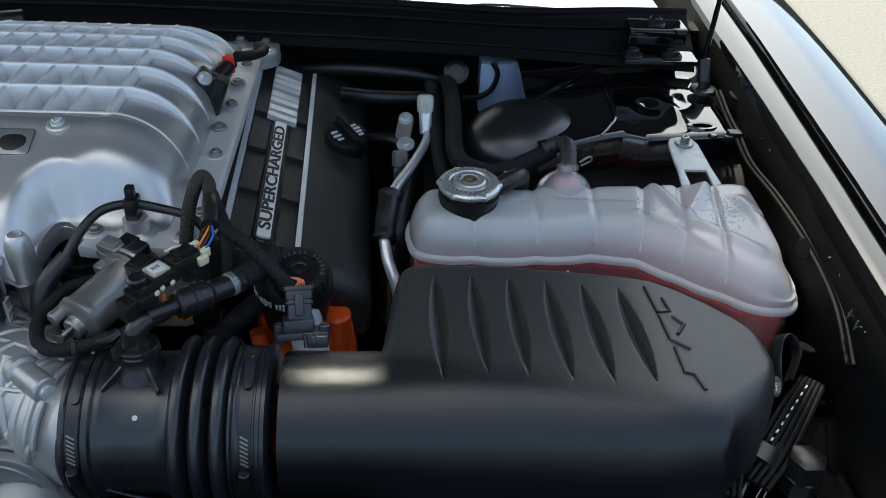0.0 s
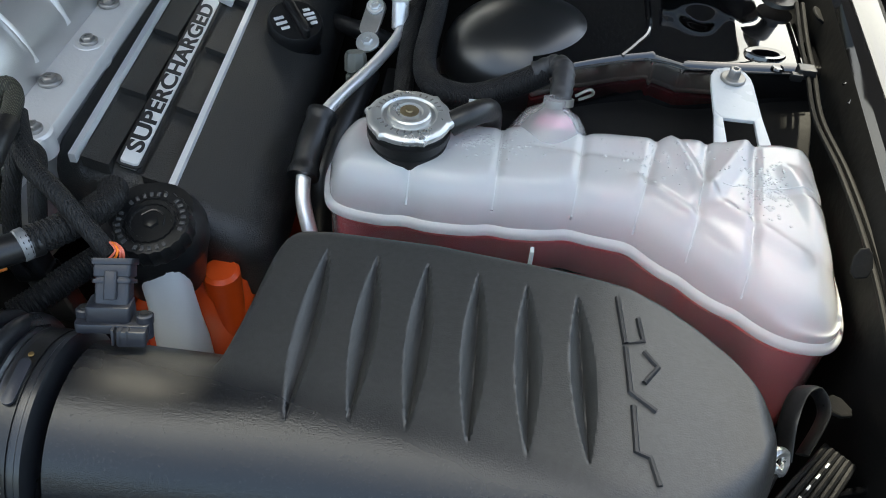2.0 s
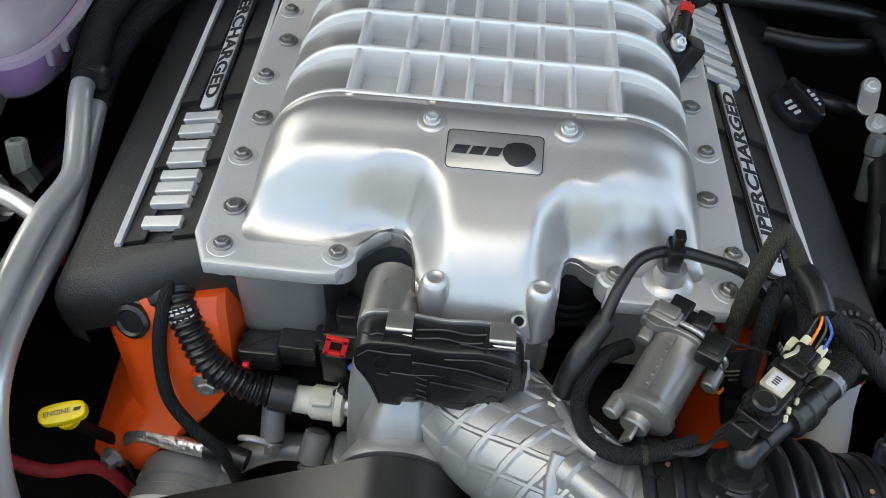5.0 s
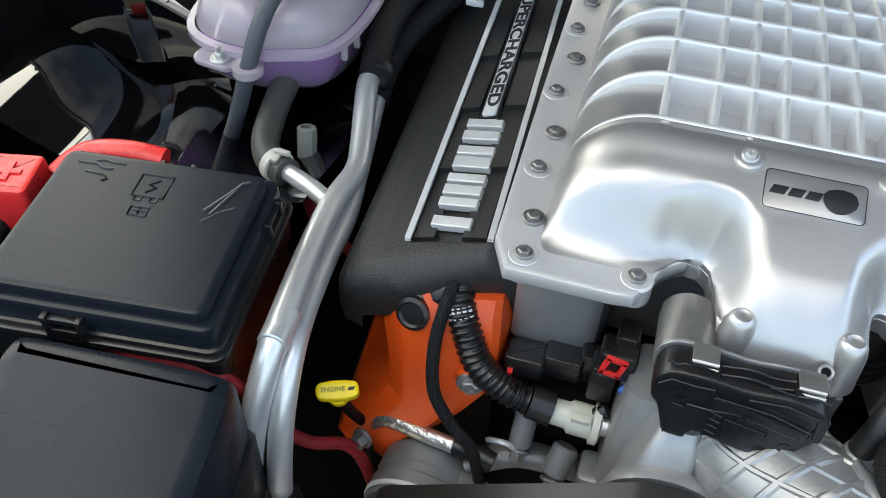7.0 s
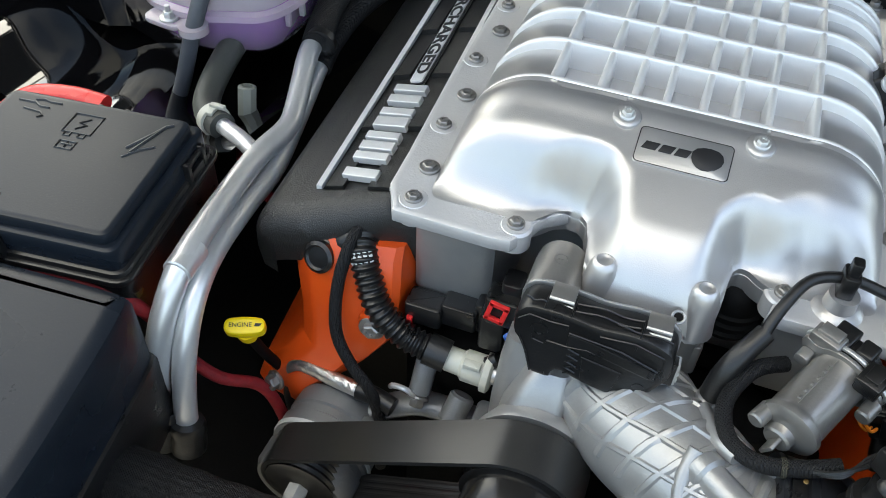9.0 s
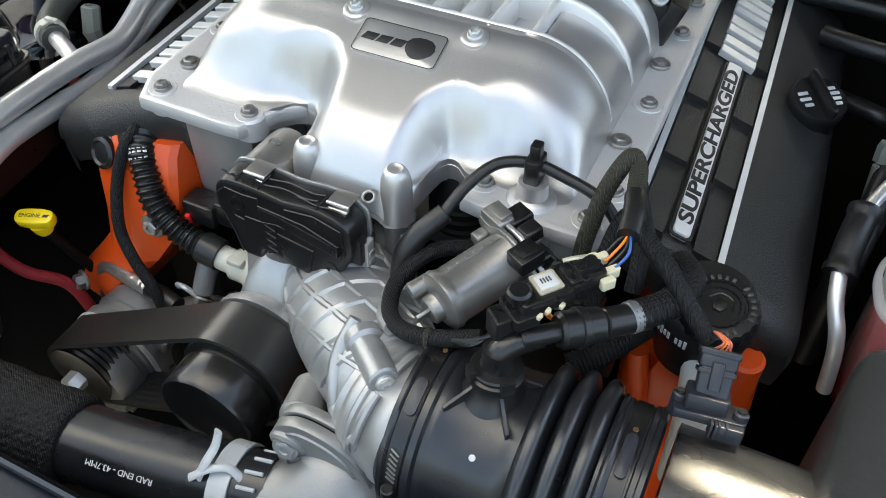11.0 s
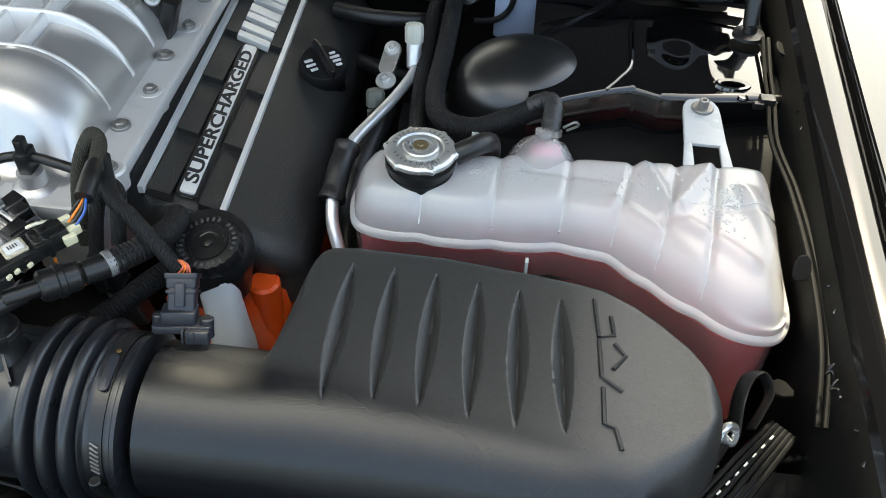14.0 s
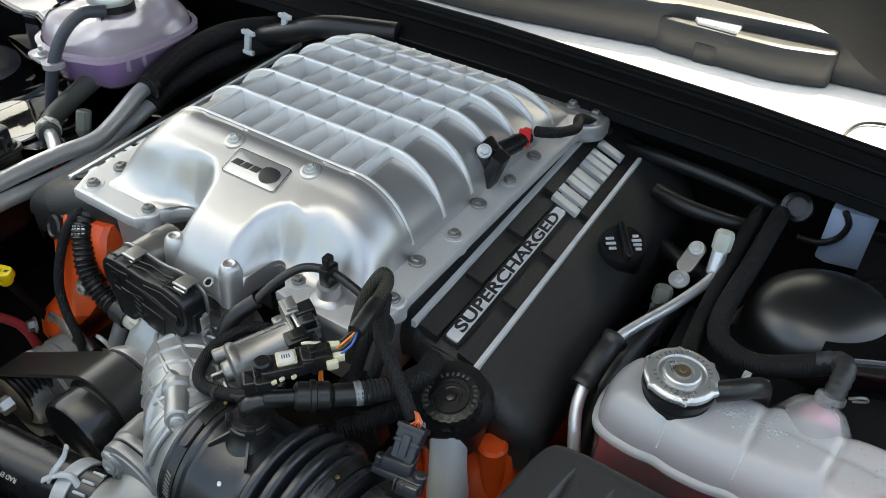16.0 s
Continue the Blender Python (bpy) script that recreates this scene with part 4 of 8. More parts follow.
def valve_cover(side):
    right = side > 0
    y0, y1 = (0.846, 1.335) if right else (0.808, 1.330)
    start = y0 + (0.018 if right else 0.040)
    skew = -0.045 if right else -0.042
    def at(u, y, dz=0.0):
        return (side * u + skew * (y - 0.86), y, cover_z(u) + dz)
    s = thing("valve_cover", at(0.27, 1.05, -0.2), "black grained valve cover with silver strips and lettering", "engine cover", "valve covers")
    reach, bend = (0.362, 0.030) if right else (0.348, 0.026)
    def nose(u):
        return y0 + 0.028 * max(0.0, 0.31 - u) / 0.12
    def skin(p, q):
        # q below zero is the skirt that hangs from the rim
        y = nose(0.18 + 0.18 * p) + (y1 - y0) * max(q, 0.0)
        b = (y1 - y0) * max(q, 0.0)
        out = reach - (bend - math.sqrt(max(0.0, bend ** 2 - (bend - b) ** 2)) if b < bend else 0.0)
        u = 0.178 + (out - 0.178) * p
        a, r = reach - u, 0.024
        d = bend - math.hypot(bend - a, bend - b) if a < bend and b < bend else min(a, b)
        k = 1 - float(np.clip(d / r, 0, 1))
        drop = r * (1 - math.sqrt(max(0.0, 1 - k * k)))
        chan = float(smoothstep(0.2165, 0.2195, u) * smoothstep(0.2860, 0.2830, u) * smoothstep(start, start + 0.004, y))
        x, yy, z = at(u, y)
        z = float(np.interp(u, [0.178, 0.200, 0.215, 0.252, 0.288, 0.310, 0.335, 0.362], [0.850, 0.872, 0.8745, 0.864, 0.852, 0.844, 0.832, 0.817])) - drop - 0.006 * chan
        if q < 0:
            z += q * 0.030
            yy += 0.004 * q * q
        return (x, yy, z)
    us = np.unique(np.round(np.concatenate([np.linspace(0, 0.8, 64), np.linspace(0.8, 1.0, 30)]), 4))
    vs = [-1.0, -0.6, -0.25] + list(np.linspace(0, 0.075, 26)) + list(np.linspace(0.085, 1, 60))
    body = part("cover_body", slab(skin, us, vs, 0.004), GRAIN, s, "grained black cover", sharp=50)
    rows = np.linspace(0.0, 1.0, 40)
    part("side_skirt", loft([[tuple(Vector(skin(1.0, q)) + Vector((side * e, 0, h))) for e, h in ((-0.003, 0.001), (0.0, 0.0), (0.001, -0.020), (-0.003, -0.045))] for q in rows]), GRAIN, s)
    # pads in the channel
    for c, w in ((0.2302, 0.0205), (0.2742, 0.0185)):
        for k, (a, b) in enumerate(((0.030, 0.118), (0.121, 0.211), (0.214, 0.304), (0.307, 0.395))):
            ya, yb = start + a - 0.025, start + b - 0.025
            pts = []
            for y, lift in ((ya, 0.0004), (yb, -0.0048)):
                for u in (c - w / 2, c + w / 2):
                    pts.append(at(u, y, lift))
            v = [pts[0], pts[1], pts[3], pts[2]]
            low = [(x, y, z - 0.010) for x, y, z in v]
            part("channel_pad", loft([low, v]), GRAIN, body)
    # strips
    for u in (0.2155, 0.2875):
        ys = np.linspace(start + 0.001, y1 - 0.035, 12)
        rings = []
        for y in ys:
            a, b = at(u - 0.0026, y, 0.0), at(u + 0.0026, y, 0.0)
            top = max(a[2], b[2]) + 0.0032
            rings.append([(a[0], y, top - 0.008), (a[0], y, top), (b[0], y, top), (b[0], y, top - 0.008)])
        part("silver_strip", loft(rings), LETTER, body, "thin silver strip", sharp=20)
    # name bar with cut letters, and plain blocks for the engine mark
    slope = math.atan2(0.011, 0.037)
    u0 = 0.2525
    if right:
        c1, c2 = (0.876, 1.128), (1.136, 1.290)
    else:
        c1, c2 = (1.020, 1.272), (0.860, 1.012)
    def base(y):
        p = at(u0, y, -0.001)
        rot = Matrix.Rotation(math.atan2(skew, 1) * -1, 4, "Z") @ Matrix.Rotation(side * slope, 4, "Y") @ Matrix.Rotation(radians(90 * side), 4, "Z")
        return Matrix.Translation(p) @ rot
    mid = (c1[0] + c1[1]) / 2
    L = c1[1] - c1[0]
    bar = part("name_bar", prism(corners(L, 0.0142, 0.0032), -0.004, 0.0035, 0.0008, base(mid)), LETTER, body, "silver bar with black letters")
    rim = loft([[(x, y, 0.0) for x, y in corners(L + 0.005, 0.0190, 0.005)], [(x, y, 0.0012) for x, y in corners(L + 0.005, 0.0190, 0.005)]])
    part("bar_bed", moved(rim, base(mid)), INK, bar)
    part("letters", lettering("SUPERCHARGED", 0.0172, 0.0004, base(mid) @ Matrix.Translation((0, 0.0, 0.0038)), L / 0.143, 0.0004), INK, bar, sharp=20)
    n = (c2[1] - c2[0])
    for k, (a, b) in enumerate(((0.0, 0.075), (0.12, 0.205), (0.27, 0.345), (0.37, 0.47), (0.53, 0.60), (0.63, 0.71), (0.74, 0.81), (0.90, 0.98))):
        w = (b - a) * n
        mm = base(c2[0] + n * (a + b) / 2 if right else c2[1] - n * (a + b) / 2)
        part("mark_block", prism([(-w / 2 - 0.003, -0.0185), (w / 2 - 0.003, -0.0185), (w / 2 + 0.003, 0.0185), (-w / 2 + 0.003, 0.0185)], -0.003, 0.0045, 0.0008, mm), BLOCKM, body, "plain silver block", sharp=20)
    return s


valve_cover(1)
valve_cover(-1)


def filler_cap():
    s = thing("oil_filler_cap", (0.330, 1.105, 0.80), "black oil filler cap with white print", "cap")
    m = frame_to((0.318, 1.133, 0.828), (0.20, -0.25, 1)) @ Matrix.Scale(0.84, 4)
    part("neck", lathe([(0.034, -0.035), (0.036, -0.02), (0.030, 0.0), (0.030, 0.010)], m, 32), PLAIN, s)
    cap = part("cap", lathe([(0.031, 0.008), (0.0325, 0.012), (0.0325, 0.028), (0.030, 0.032), (0.001, 0.033)], m, 40), PLAIN, s)
    part("grip", prism(rounded([(-0.006, -0.031), (0.006, -0.031), (0.004, 0.0), (0.006, 0.031), (-0.006, 0.031), (-0.004, 0.0)], 2), 0.031, 0.046, 0.003, m), PLAIN, cap)
    for k, (x, y, w) in enumerate(((-0.018, 0.008, 0.014), (-0.018, 0.0, 0.016), (-0.017, -0.008, 0.012), (0.018, 0.010, 0.010), (0.018, 0.003, 0.016), (0.018, -0.004, 0.014), (0.018, -0.011, 0.010))):
        part("print_bar", prism(corners(w * 0.85, 0.0042, 0.0008, 2), 0.0322, 0.0333, 0.0002, m @ Matrix.Translation((x, y, 0))), WHITEINK, cap)


filler_cap()


# ---- intake tract: boot, bellows, tube, air box ----
AX_Y, AX_Z = 0.670, 0.818


def air_duct():
    s = thing("intake_boot", (0.20, AX_Y, 0.75), "black rubber intake boot with bellows and worm clamps", "intake hose")
    m = Matrix.Translation((0, AX_Y, AX_Z)) @ Matrix.Rotation(radians(90), 4, "Y")
    body = [(0.058, 0.1285), (0.0625, 0.130), (0.0630, 0.133), (0.0612, 0.135), (0.0612, 0.146), (0.0630, 0.1475), (0.0630, 0.152), (0.0605, 0.154), (0.0612, 0.1565), (0.0605, 0.160), (0.0590, 0.162), (0.0588, 0.200), (0.0600, 0.208), (0.0625, 0.2115)]
    part("boot", lathe(body, m, 72), BOOTM, s, "smooth black boot")
    for x in (0.2185, 0.2345, 0.2505):
        prof = [(0.060, x - 0.0078), (0.0622, x - 0.0070)] + [(0.0650 + 0.0072 * math.cos(a), x + 0.0056 * math.sin(a)) for a in np.linspace(-1.5, 1.5, 13)] + [(0.0622, x + 0.0070), (0.060, x + 0.0078)]
        part("bellow", lathe(prof, m, 72), BOOTM, s)
    cuff = [(0.060, 0.2575), (0.0655, 0.2585), (0.0660, 0.2605), (0.0640, 0.262), (0.0645, 0.2635), (0.0632, 0.2655), (0.0632, 0.2785), (0.0650, 0.2795), (0.0650, 0.2825), (0.0660, 0.2835), (0.0660, 0.2865), (0.060, 0.2885)]
    part("cuff", lathe(cuff, m, 72), BOOTM, s)
    for x, r in ((0.1405, 0.0613), (0.272, 0.0633)):
        c = part("worm_clamp", lathe([(r, x - 0.0052), (r + 0.0010, x - 0.005), (r + 0.0010, x + 0.005), (r, x + 0.0052)], m, 72), PLAIN, s, "worm-drive band clamp")
        for q in range(7):
            a = radians(16 + 3.2 * q)
            p = Vector((x, AX_Y - (r + 0.0016) * math.cos(a), AX_Z + (r + 0.0016) * math.sin(a)))
            part("clamp_slot", block(0.0070, 0.0012, 0.0012, Matrix.Translation(p) @ Matrix.Rotation(-a, 4, "X") @ Matrix.Rotation(0.5, 4, "Y"), 0.0002), DULLMETAL, c)
        a = radians(8)
        p = Vector((x, AX_Y - (r + 0.006) * math.cos(a), AX_Z + (r + 0.006) * math.sin(a)))
        part("clamp_screw", join(rod(p + Vector((0, 0.002, -0.010)), p + Vector((0, 0.002, 0.004)), 0.0045, 14), rod(p + Vector((0, 0.002, -0.015)), p + Vector((0, 0.002, -0.010)), 0.0032, 6)), PLAIN, c)
    # pads, tab and moulded webs
    for x, a, l in ((0.272, 82, 0.030), (0.141, 70, 0.026)):
        ar = radians(a)
        part("locating_tab", block(0.0075, l, 0.002, Matrix.Translation((x, AX_Y - 0.0645 * math.cos(ar), AX_Z + (0.0648 if x > 0.2 else 0.0628) * math.sin(ar))) @ Matrix.Rotation(radians(90 - a), 4, "X"), 0.0035), GREYPL, s, "grey oval tab")
    for p in ((0.272, AX_Y + 0.010, AX_Z + 0.0645), (0.143, AX_Y + 0.016, AX_Z + 0.0620)):
        part("paint_mark", disc(0.0018, 0.0, 0.0012, Matrix.Translation(p), 10), COPPER, s, "yellowish paint mark")
    part("paint_dot", disc(0.0022, 0.0583, 0.0596, Matrix.Translation((0.187, AX_Y, AX_Z)) @ Matrix.Rotation(radians(41), 4, "X"), 12), WHITEINK, s, "white paint dot")
    part("mould_seam", sweep([(0.158, 0.613, 0.802), (0.175, 0.6125, 0.795), (0.196, 0.6115, 0.790), (0.210, 0.6095, 0.788)], 0.0012, 6), BOOTM, s)
    pm = Matrix.Translation((0.182, AX_Y, AX_Z)) @ Matrix.Rotation(radians(-6), 4, "X")
    port = part("port", lathe([(0.027, 0.050), (0.0215, 0.0565), (0.0180, 0.063), (0.0165, 0.068), (0.0165, 0.0705), (0.0178, 0.0715), (0.0178, 0.0745), (0.0160, 0.0755), (0.0160, 0.0775), (0.0115, 0.079), (0.0106, 0.082), (0.0104, 0.094)], pm, 40), PLAIN, s, "black breather port")
    part("port_ring", lathe([(0.0162, 0.0775), (0.0170, 0.0785), (0.0162, 0.0800), (0.0125, 0.0805)], pm, 36), PLAIN, port)
    for sx in (-1, 1):
        part("port_latch", block(0.009, 0.005, 0.010, pm @ Matrix.Translation((sx * 0.0120, -0.0125, 0.0775)) @ Matrix.Rotation(radians(45 * sx), 4, "Z"), 0.001), PLAIN, port)
    for a in (-2.25, -0.95, 0.5, 1.9):
        c, q = math.cos(a), math.sin(a)
        out = [(0.015, 0.069), (0.0175, 0.066), (0.024, 0.0625), (0.033, 0.0580), (0.036, 0.0560), (0.036, 0.050), (0.014, 0.050)]
        w = 0.0011
        geo = loft([[tuple(pm @ Vector((r * c - e * q, r * q + e * c, h))) for r, h in out] for e in (-w, w)])
        part("web", geo, BOOTM, port)


air_duct()


def air_box():
    s = thing("air_box", (0.54, 0.71, 0.68), "satin black air filter box with six grooves", "air box")
    # rounded box whose front rolls over into the tube
    grooves = [(0.4235, 0.0030, 0.801, 0.662), (0.4580, 0.0050, 0.800, 0.664), (0.4930, 0.0030, 0.798, 0.663), (0.5280, 0.0030, 0.794, 0.658), (0.5610, 0.0035, 0.789, 0.656), (0.5945, 0.0045, 0.784, 0.654)]
    xs = np.unique(np.round(np.concatenate([np.linspace(0.296, 0.370, 12), np.arange(0.372, 0.406, 0.0011), np.arange(0.406, 0.612, 0.00115), np.arange(0.614, 0.700, 0.004), np.linspace(0.700, 0.7165, 22)]), 5))
    def rear(x):
        return float(np.interp(x, [0.376, 0.395, 0.424, 0.497, 0.569, 0.630, 0.655, 0.676, 0.696, 0.709, 0.7165], [0.817, 0.8195, 0.8225, 0.8215, 0.8135, 0.8045, 0.793, 0.7775, 0.757, 0.735, 0.712]))
    def crest(x):
        return float(np.interp(x, [0.38, 0.46, 0.54, 0.62, 0.655, 0.68, 0.70, 0.7165], [0.692, 0.679, 0.667, 0.649, 0.645, 0.662, 0.681, 0.704]))
    def front(x):
        return float(np.interp(x, [0.38, 0.50, 0.60, 0.65, 0.69, 0.7165], [0.607, 0.602, 0.594, 0.596, 0.630, 0.672]))
    def plain(x, y):
        return 0.8835 - 0.008 * float(smoothstep(0.60, 0.70, x)) - 0.006 * float(smoothstep(0.66, 0.80, y))
    def groove(x, y):
        for gx, lean, ya, yb in grooves:
            t = (y - yb) / (ya - yb)
            if 0 < t < 1:
                bow = math.sin(math.pi * t)
                w = 0.0080 * bow ** 0.8 + 0.0002
                d = (x - gx - lean * (1 - t)) / w
                if -1 < d < 1:
                    return 0.0090 * bow ** 0.6 * ((1 + d) / 1.15 if d < 0.15 else (1 - d) / 0.85)
        return 0.0
    def height(x, y):
        return plain(x, y) - groove(x, y)
    rings, tops = [], []
    for x in xs:
        far = max(0.0, x - 0.3755)
        tight = 1 - math.exp(-(far / 0.0092) ** 1.5)
        wide = float(smoothstep(0.345, 0.450, x))
        yr, yc, yf = rear(x), crest(x), front(x)
        edge = 0.011
        close = float(np.clip((x - 0.7025) / 0.014, 0, 1))
        fall = 0.014 * (1 - math.sqrt(max(0.0, 1 - close * close)))
        ring, top = [], []
        def put(y, z, a, k):
            ty, tz = AX_Y + 0.0600 * math.cos(a), AX_Z + 0.0600 * math.sin(a)
            ring.append((x, ty + (y - ty) * k, tz + (z - tz) * k))
        for q in np.linspace(0, 1, 7)[:-1]:
            zr = height(x, yr - edge) - edge - fall
            put(yr, 0.690 + (zr - 0.690) * q, radians(-80 + 100 * q), tight)
        for q in np.linspace(0, 1, 10)[:-1]:
            a = math.pi / 2 * q
            put(yr - edge * (1 - math.cos(a)), height(x, yr - edge) - edge - fall + edge * math.sin(a), radians(20 + 20 * q), tight)
        for q in np.linspace(0, 1, 96)[:-1]:
            y = yr - edge + (yc - yr + edge) * q
            k = tight + (wide - tight) * float(smoothstep(0.35, 1.0, q))
            put(y, height(x, y) - fall, radians(40 + 50 * q), k)
            top.append(ring[-1])
        zc = plain(x, yc) - fall
        for q in np.linspace(0, 1, 30):
            a = math.pi / 2 * q
            y = yc + (yf - yc) * math.sin(a) ** 0.92
            put(y, 0.790 + (zc - 0.790) * math.cos(a) ** 0.80 - groove(x, y), radians(90 + 100 * q), wide)
        for q in np.linspace(0, 1, 6)[1:]:
            put(yf, 0.790 - 0.100 * q, radians(190 + 70 * q), wide)
        rings.append(ring)
        tops.append(top)
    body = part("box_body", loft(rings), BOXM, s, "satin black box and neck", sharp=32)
    # plain strokes for the raised mark
    for pts in (((0.621, 0.787), (0.624, 0.747), (0.636, 0.752), (0.634, 0.771)), ((0.624, 0.744), (0.625, 0.708), (0.640, 0.697)), ((0.636, 0.743), (0.644, 0.732), (0.634, 0.717)), ((0.626, 0.698), (0.626, 0.666), (0.634, 0.664), (0.638, 0.647))):
        part("mark_stroke", sweep([(x, y, height(x, y) + 0.0003) for x, y in pts], 0.0019, 6, 0), INK, body)
    # lower half with upright ribs
    low = part("box_base", prism(rounded([(0.445, 0.612), (0.405, 0.812), (0.64, 0.80), (0.705, 0.735), (0.705, 0.66), (0.66, 0.612)], 2, 0.2), 0.60, 0.735, 0.006), PLAIN, s)
    for k in range(10):
        x = 0.455 + 0.023 * k
        part("upright_rib", brick_between(x - 0.0015, x + 0.0015, 0.600, 0.616, 0.61, 0.73), PLAIN, low)


air_box()


def flow_sensor():
    s = thing("air_flow_sensor", (0.308, 0.716, 0.878), "dark grey air flow sensor with plug on the intake tube", "sensor")
    m = Matrix.Translation((0.308, 0.714, 0.879)) @ Matrix.Rotation(radians(-20), 4, "X") @ Matrix.Rotation(radians(10), 4, "Z") @ Matrix.Scale(0.88, 4)
    part("sensor_base", block(0.050, 0.022, 0.007, m, 0.004), GREYPL, s)
    part("sensor_body", block(0.030, 0.020, 0.014, m @ Matrix.Translation((-0.003, 0.003, 0.008)), 0.003), GREYPL, s)
    d = Vector((-0.10, 0.72, 0.69)).normalized()
    right = d.cross(Vector((0, 0, 1))).normalized()
    pm = Matrix.Translation((0.3065, 0.7200, 0.8855)) @ Matrix((right, d.cross(right), d)).transposed().to_4x4() @ Matrix.Scale(0.86, 4)
    plug = part("plug", join(block(0.024, 0.016, 0.026, pm @ Matrix.Translation((0, 0, 0.012)), 0.003), block(0.0265, 0.0185, 0.010, pm @ Matrix.Translation((0, 0, 0.027)), 0.003)), GREYPL, s, "grey plug with ribbed face")
    part("plug_rim", block(0.029, 0.021, 0.0045, pm @ Matrix.Translation((0, 0, 0.033)), 0.003), GREYPL, plug)
    part("plug_rim", block(0.0275, 0.0195, 0.003, pm @ Matrix.Translation((0, 0, 0.019)), 0.003), GREYPL, plug)
    part("latch", block(0.009, 0.005, 0.020, pm @ Matrix.Translation((0, -0.0095, 0.016)), 0.002), GREYPL, plug)
    part("latch", block(0.009, 0.005, 0.020, pm @ Matrix.Translation((0, 0.0095, 0.016)), 0.002), GREYPL, plug)
    for x, y in ((-0.021, 0.003), (0.021, -0.003)):
        part("screw_post", disc(0.0056, -0.010, 0.009, m @ Matrix.Translation((x, y, 0)), 16), GREYPL, s)
        part("screw", lathe([(0.0034, 0.0085), (0.0032, 0.0105), (0.001, 0.0105)], m @ Matrix.Translation((x, y, 0)), 12), PLAIN, s)
    for x in (0.002, 0.007, 0.012):
        part("fin", block(0.002, 0.010, 0.012, m @ Matrix.Translation((x, -0.012, -0.003)), 0.0005), GREYPL, s)
    part("base_wing", block(0.020, 0.010, 0.012, m @ Matrix.Translation((0.014, -0.012, -0.004)), 0.002), GREYPL, s)
    for k, (mat, dx) in enumerate(((PINKW, -0.005), (ORANGEW, -0.001), (PINKW, 0.003), (PINKW, 0.006))):
        p = pm @ Vector((dx, 0.0, 0.034))
        part("wire", sweep([p, p + Vector((0.002 - 0.5 * dx, 0.003, 0.006)), (0.298 + 0.3 * dx, 0.752, 0.909)], 0.0008, 6), mat, s)


flow_sensor()


# ---- coolant tank ----
TANK = [(0.400, 0.905), (0.413, 0.876), (0.462, 0.868), (0.530, 0.869), (0.594, 0.874), (0.636, 0.867), (0.674, 0.838), (0.713, 0.810), (0.744, 0.793), (0.774, 0.794), (0.788, 0.818), (0.790, 0.866), (0.792, 0.930), (0.790, 0.972), (0.765, 0.985), (0.700, 0.982), (0.640, 0.976), (0.560, 0.974), (0.480, 0.968), (0.420, 0.960), (0.402, 0.938)]


def tank_outline(n=330):
    p = [Vector((*q, 0)) for q in TANK]
    line = []
    k = len(p)
    for i in range(k):
        a, b, c, d = p[i - 1], p[i], p[(i + 1) % k], p[(i + 2) % k]
        for j in range(10):
            t = j / 10
            line.append(0.5 * ((2 * b) + (c - a) * t + (2 * a - 5 * b + 4 * c - d) * t * t + (3 * b - a - 3 * c + d) * t ** 3))
    # even steps along the outline
    xs, ys = [q.x for q in line] + [line[0].x], [q.y for q in line] + [line[0].y]
    run = np.concatenate([[0], np.cumsum(np.hypot(np.diff(xs), np.diff(ys)))])
    at = np.linspace(0, run[-1], n + 1)[:-1]
    return list(zip(np.interp(at, run, xs).tolist(), np.interp(at, run, ys).tolist()))


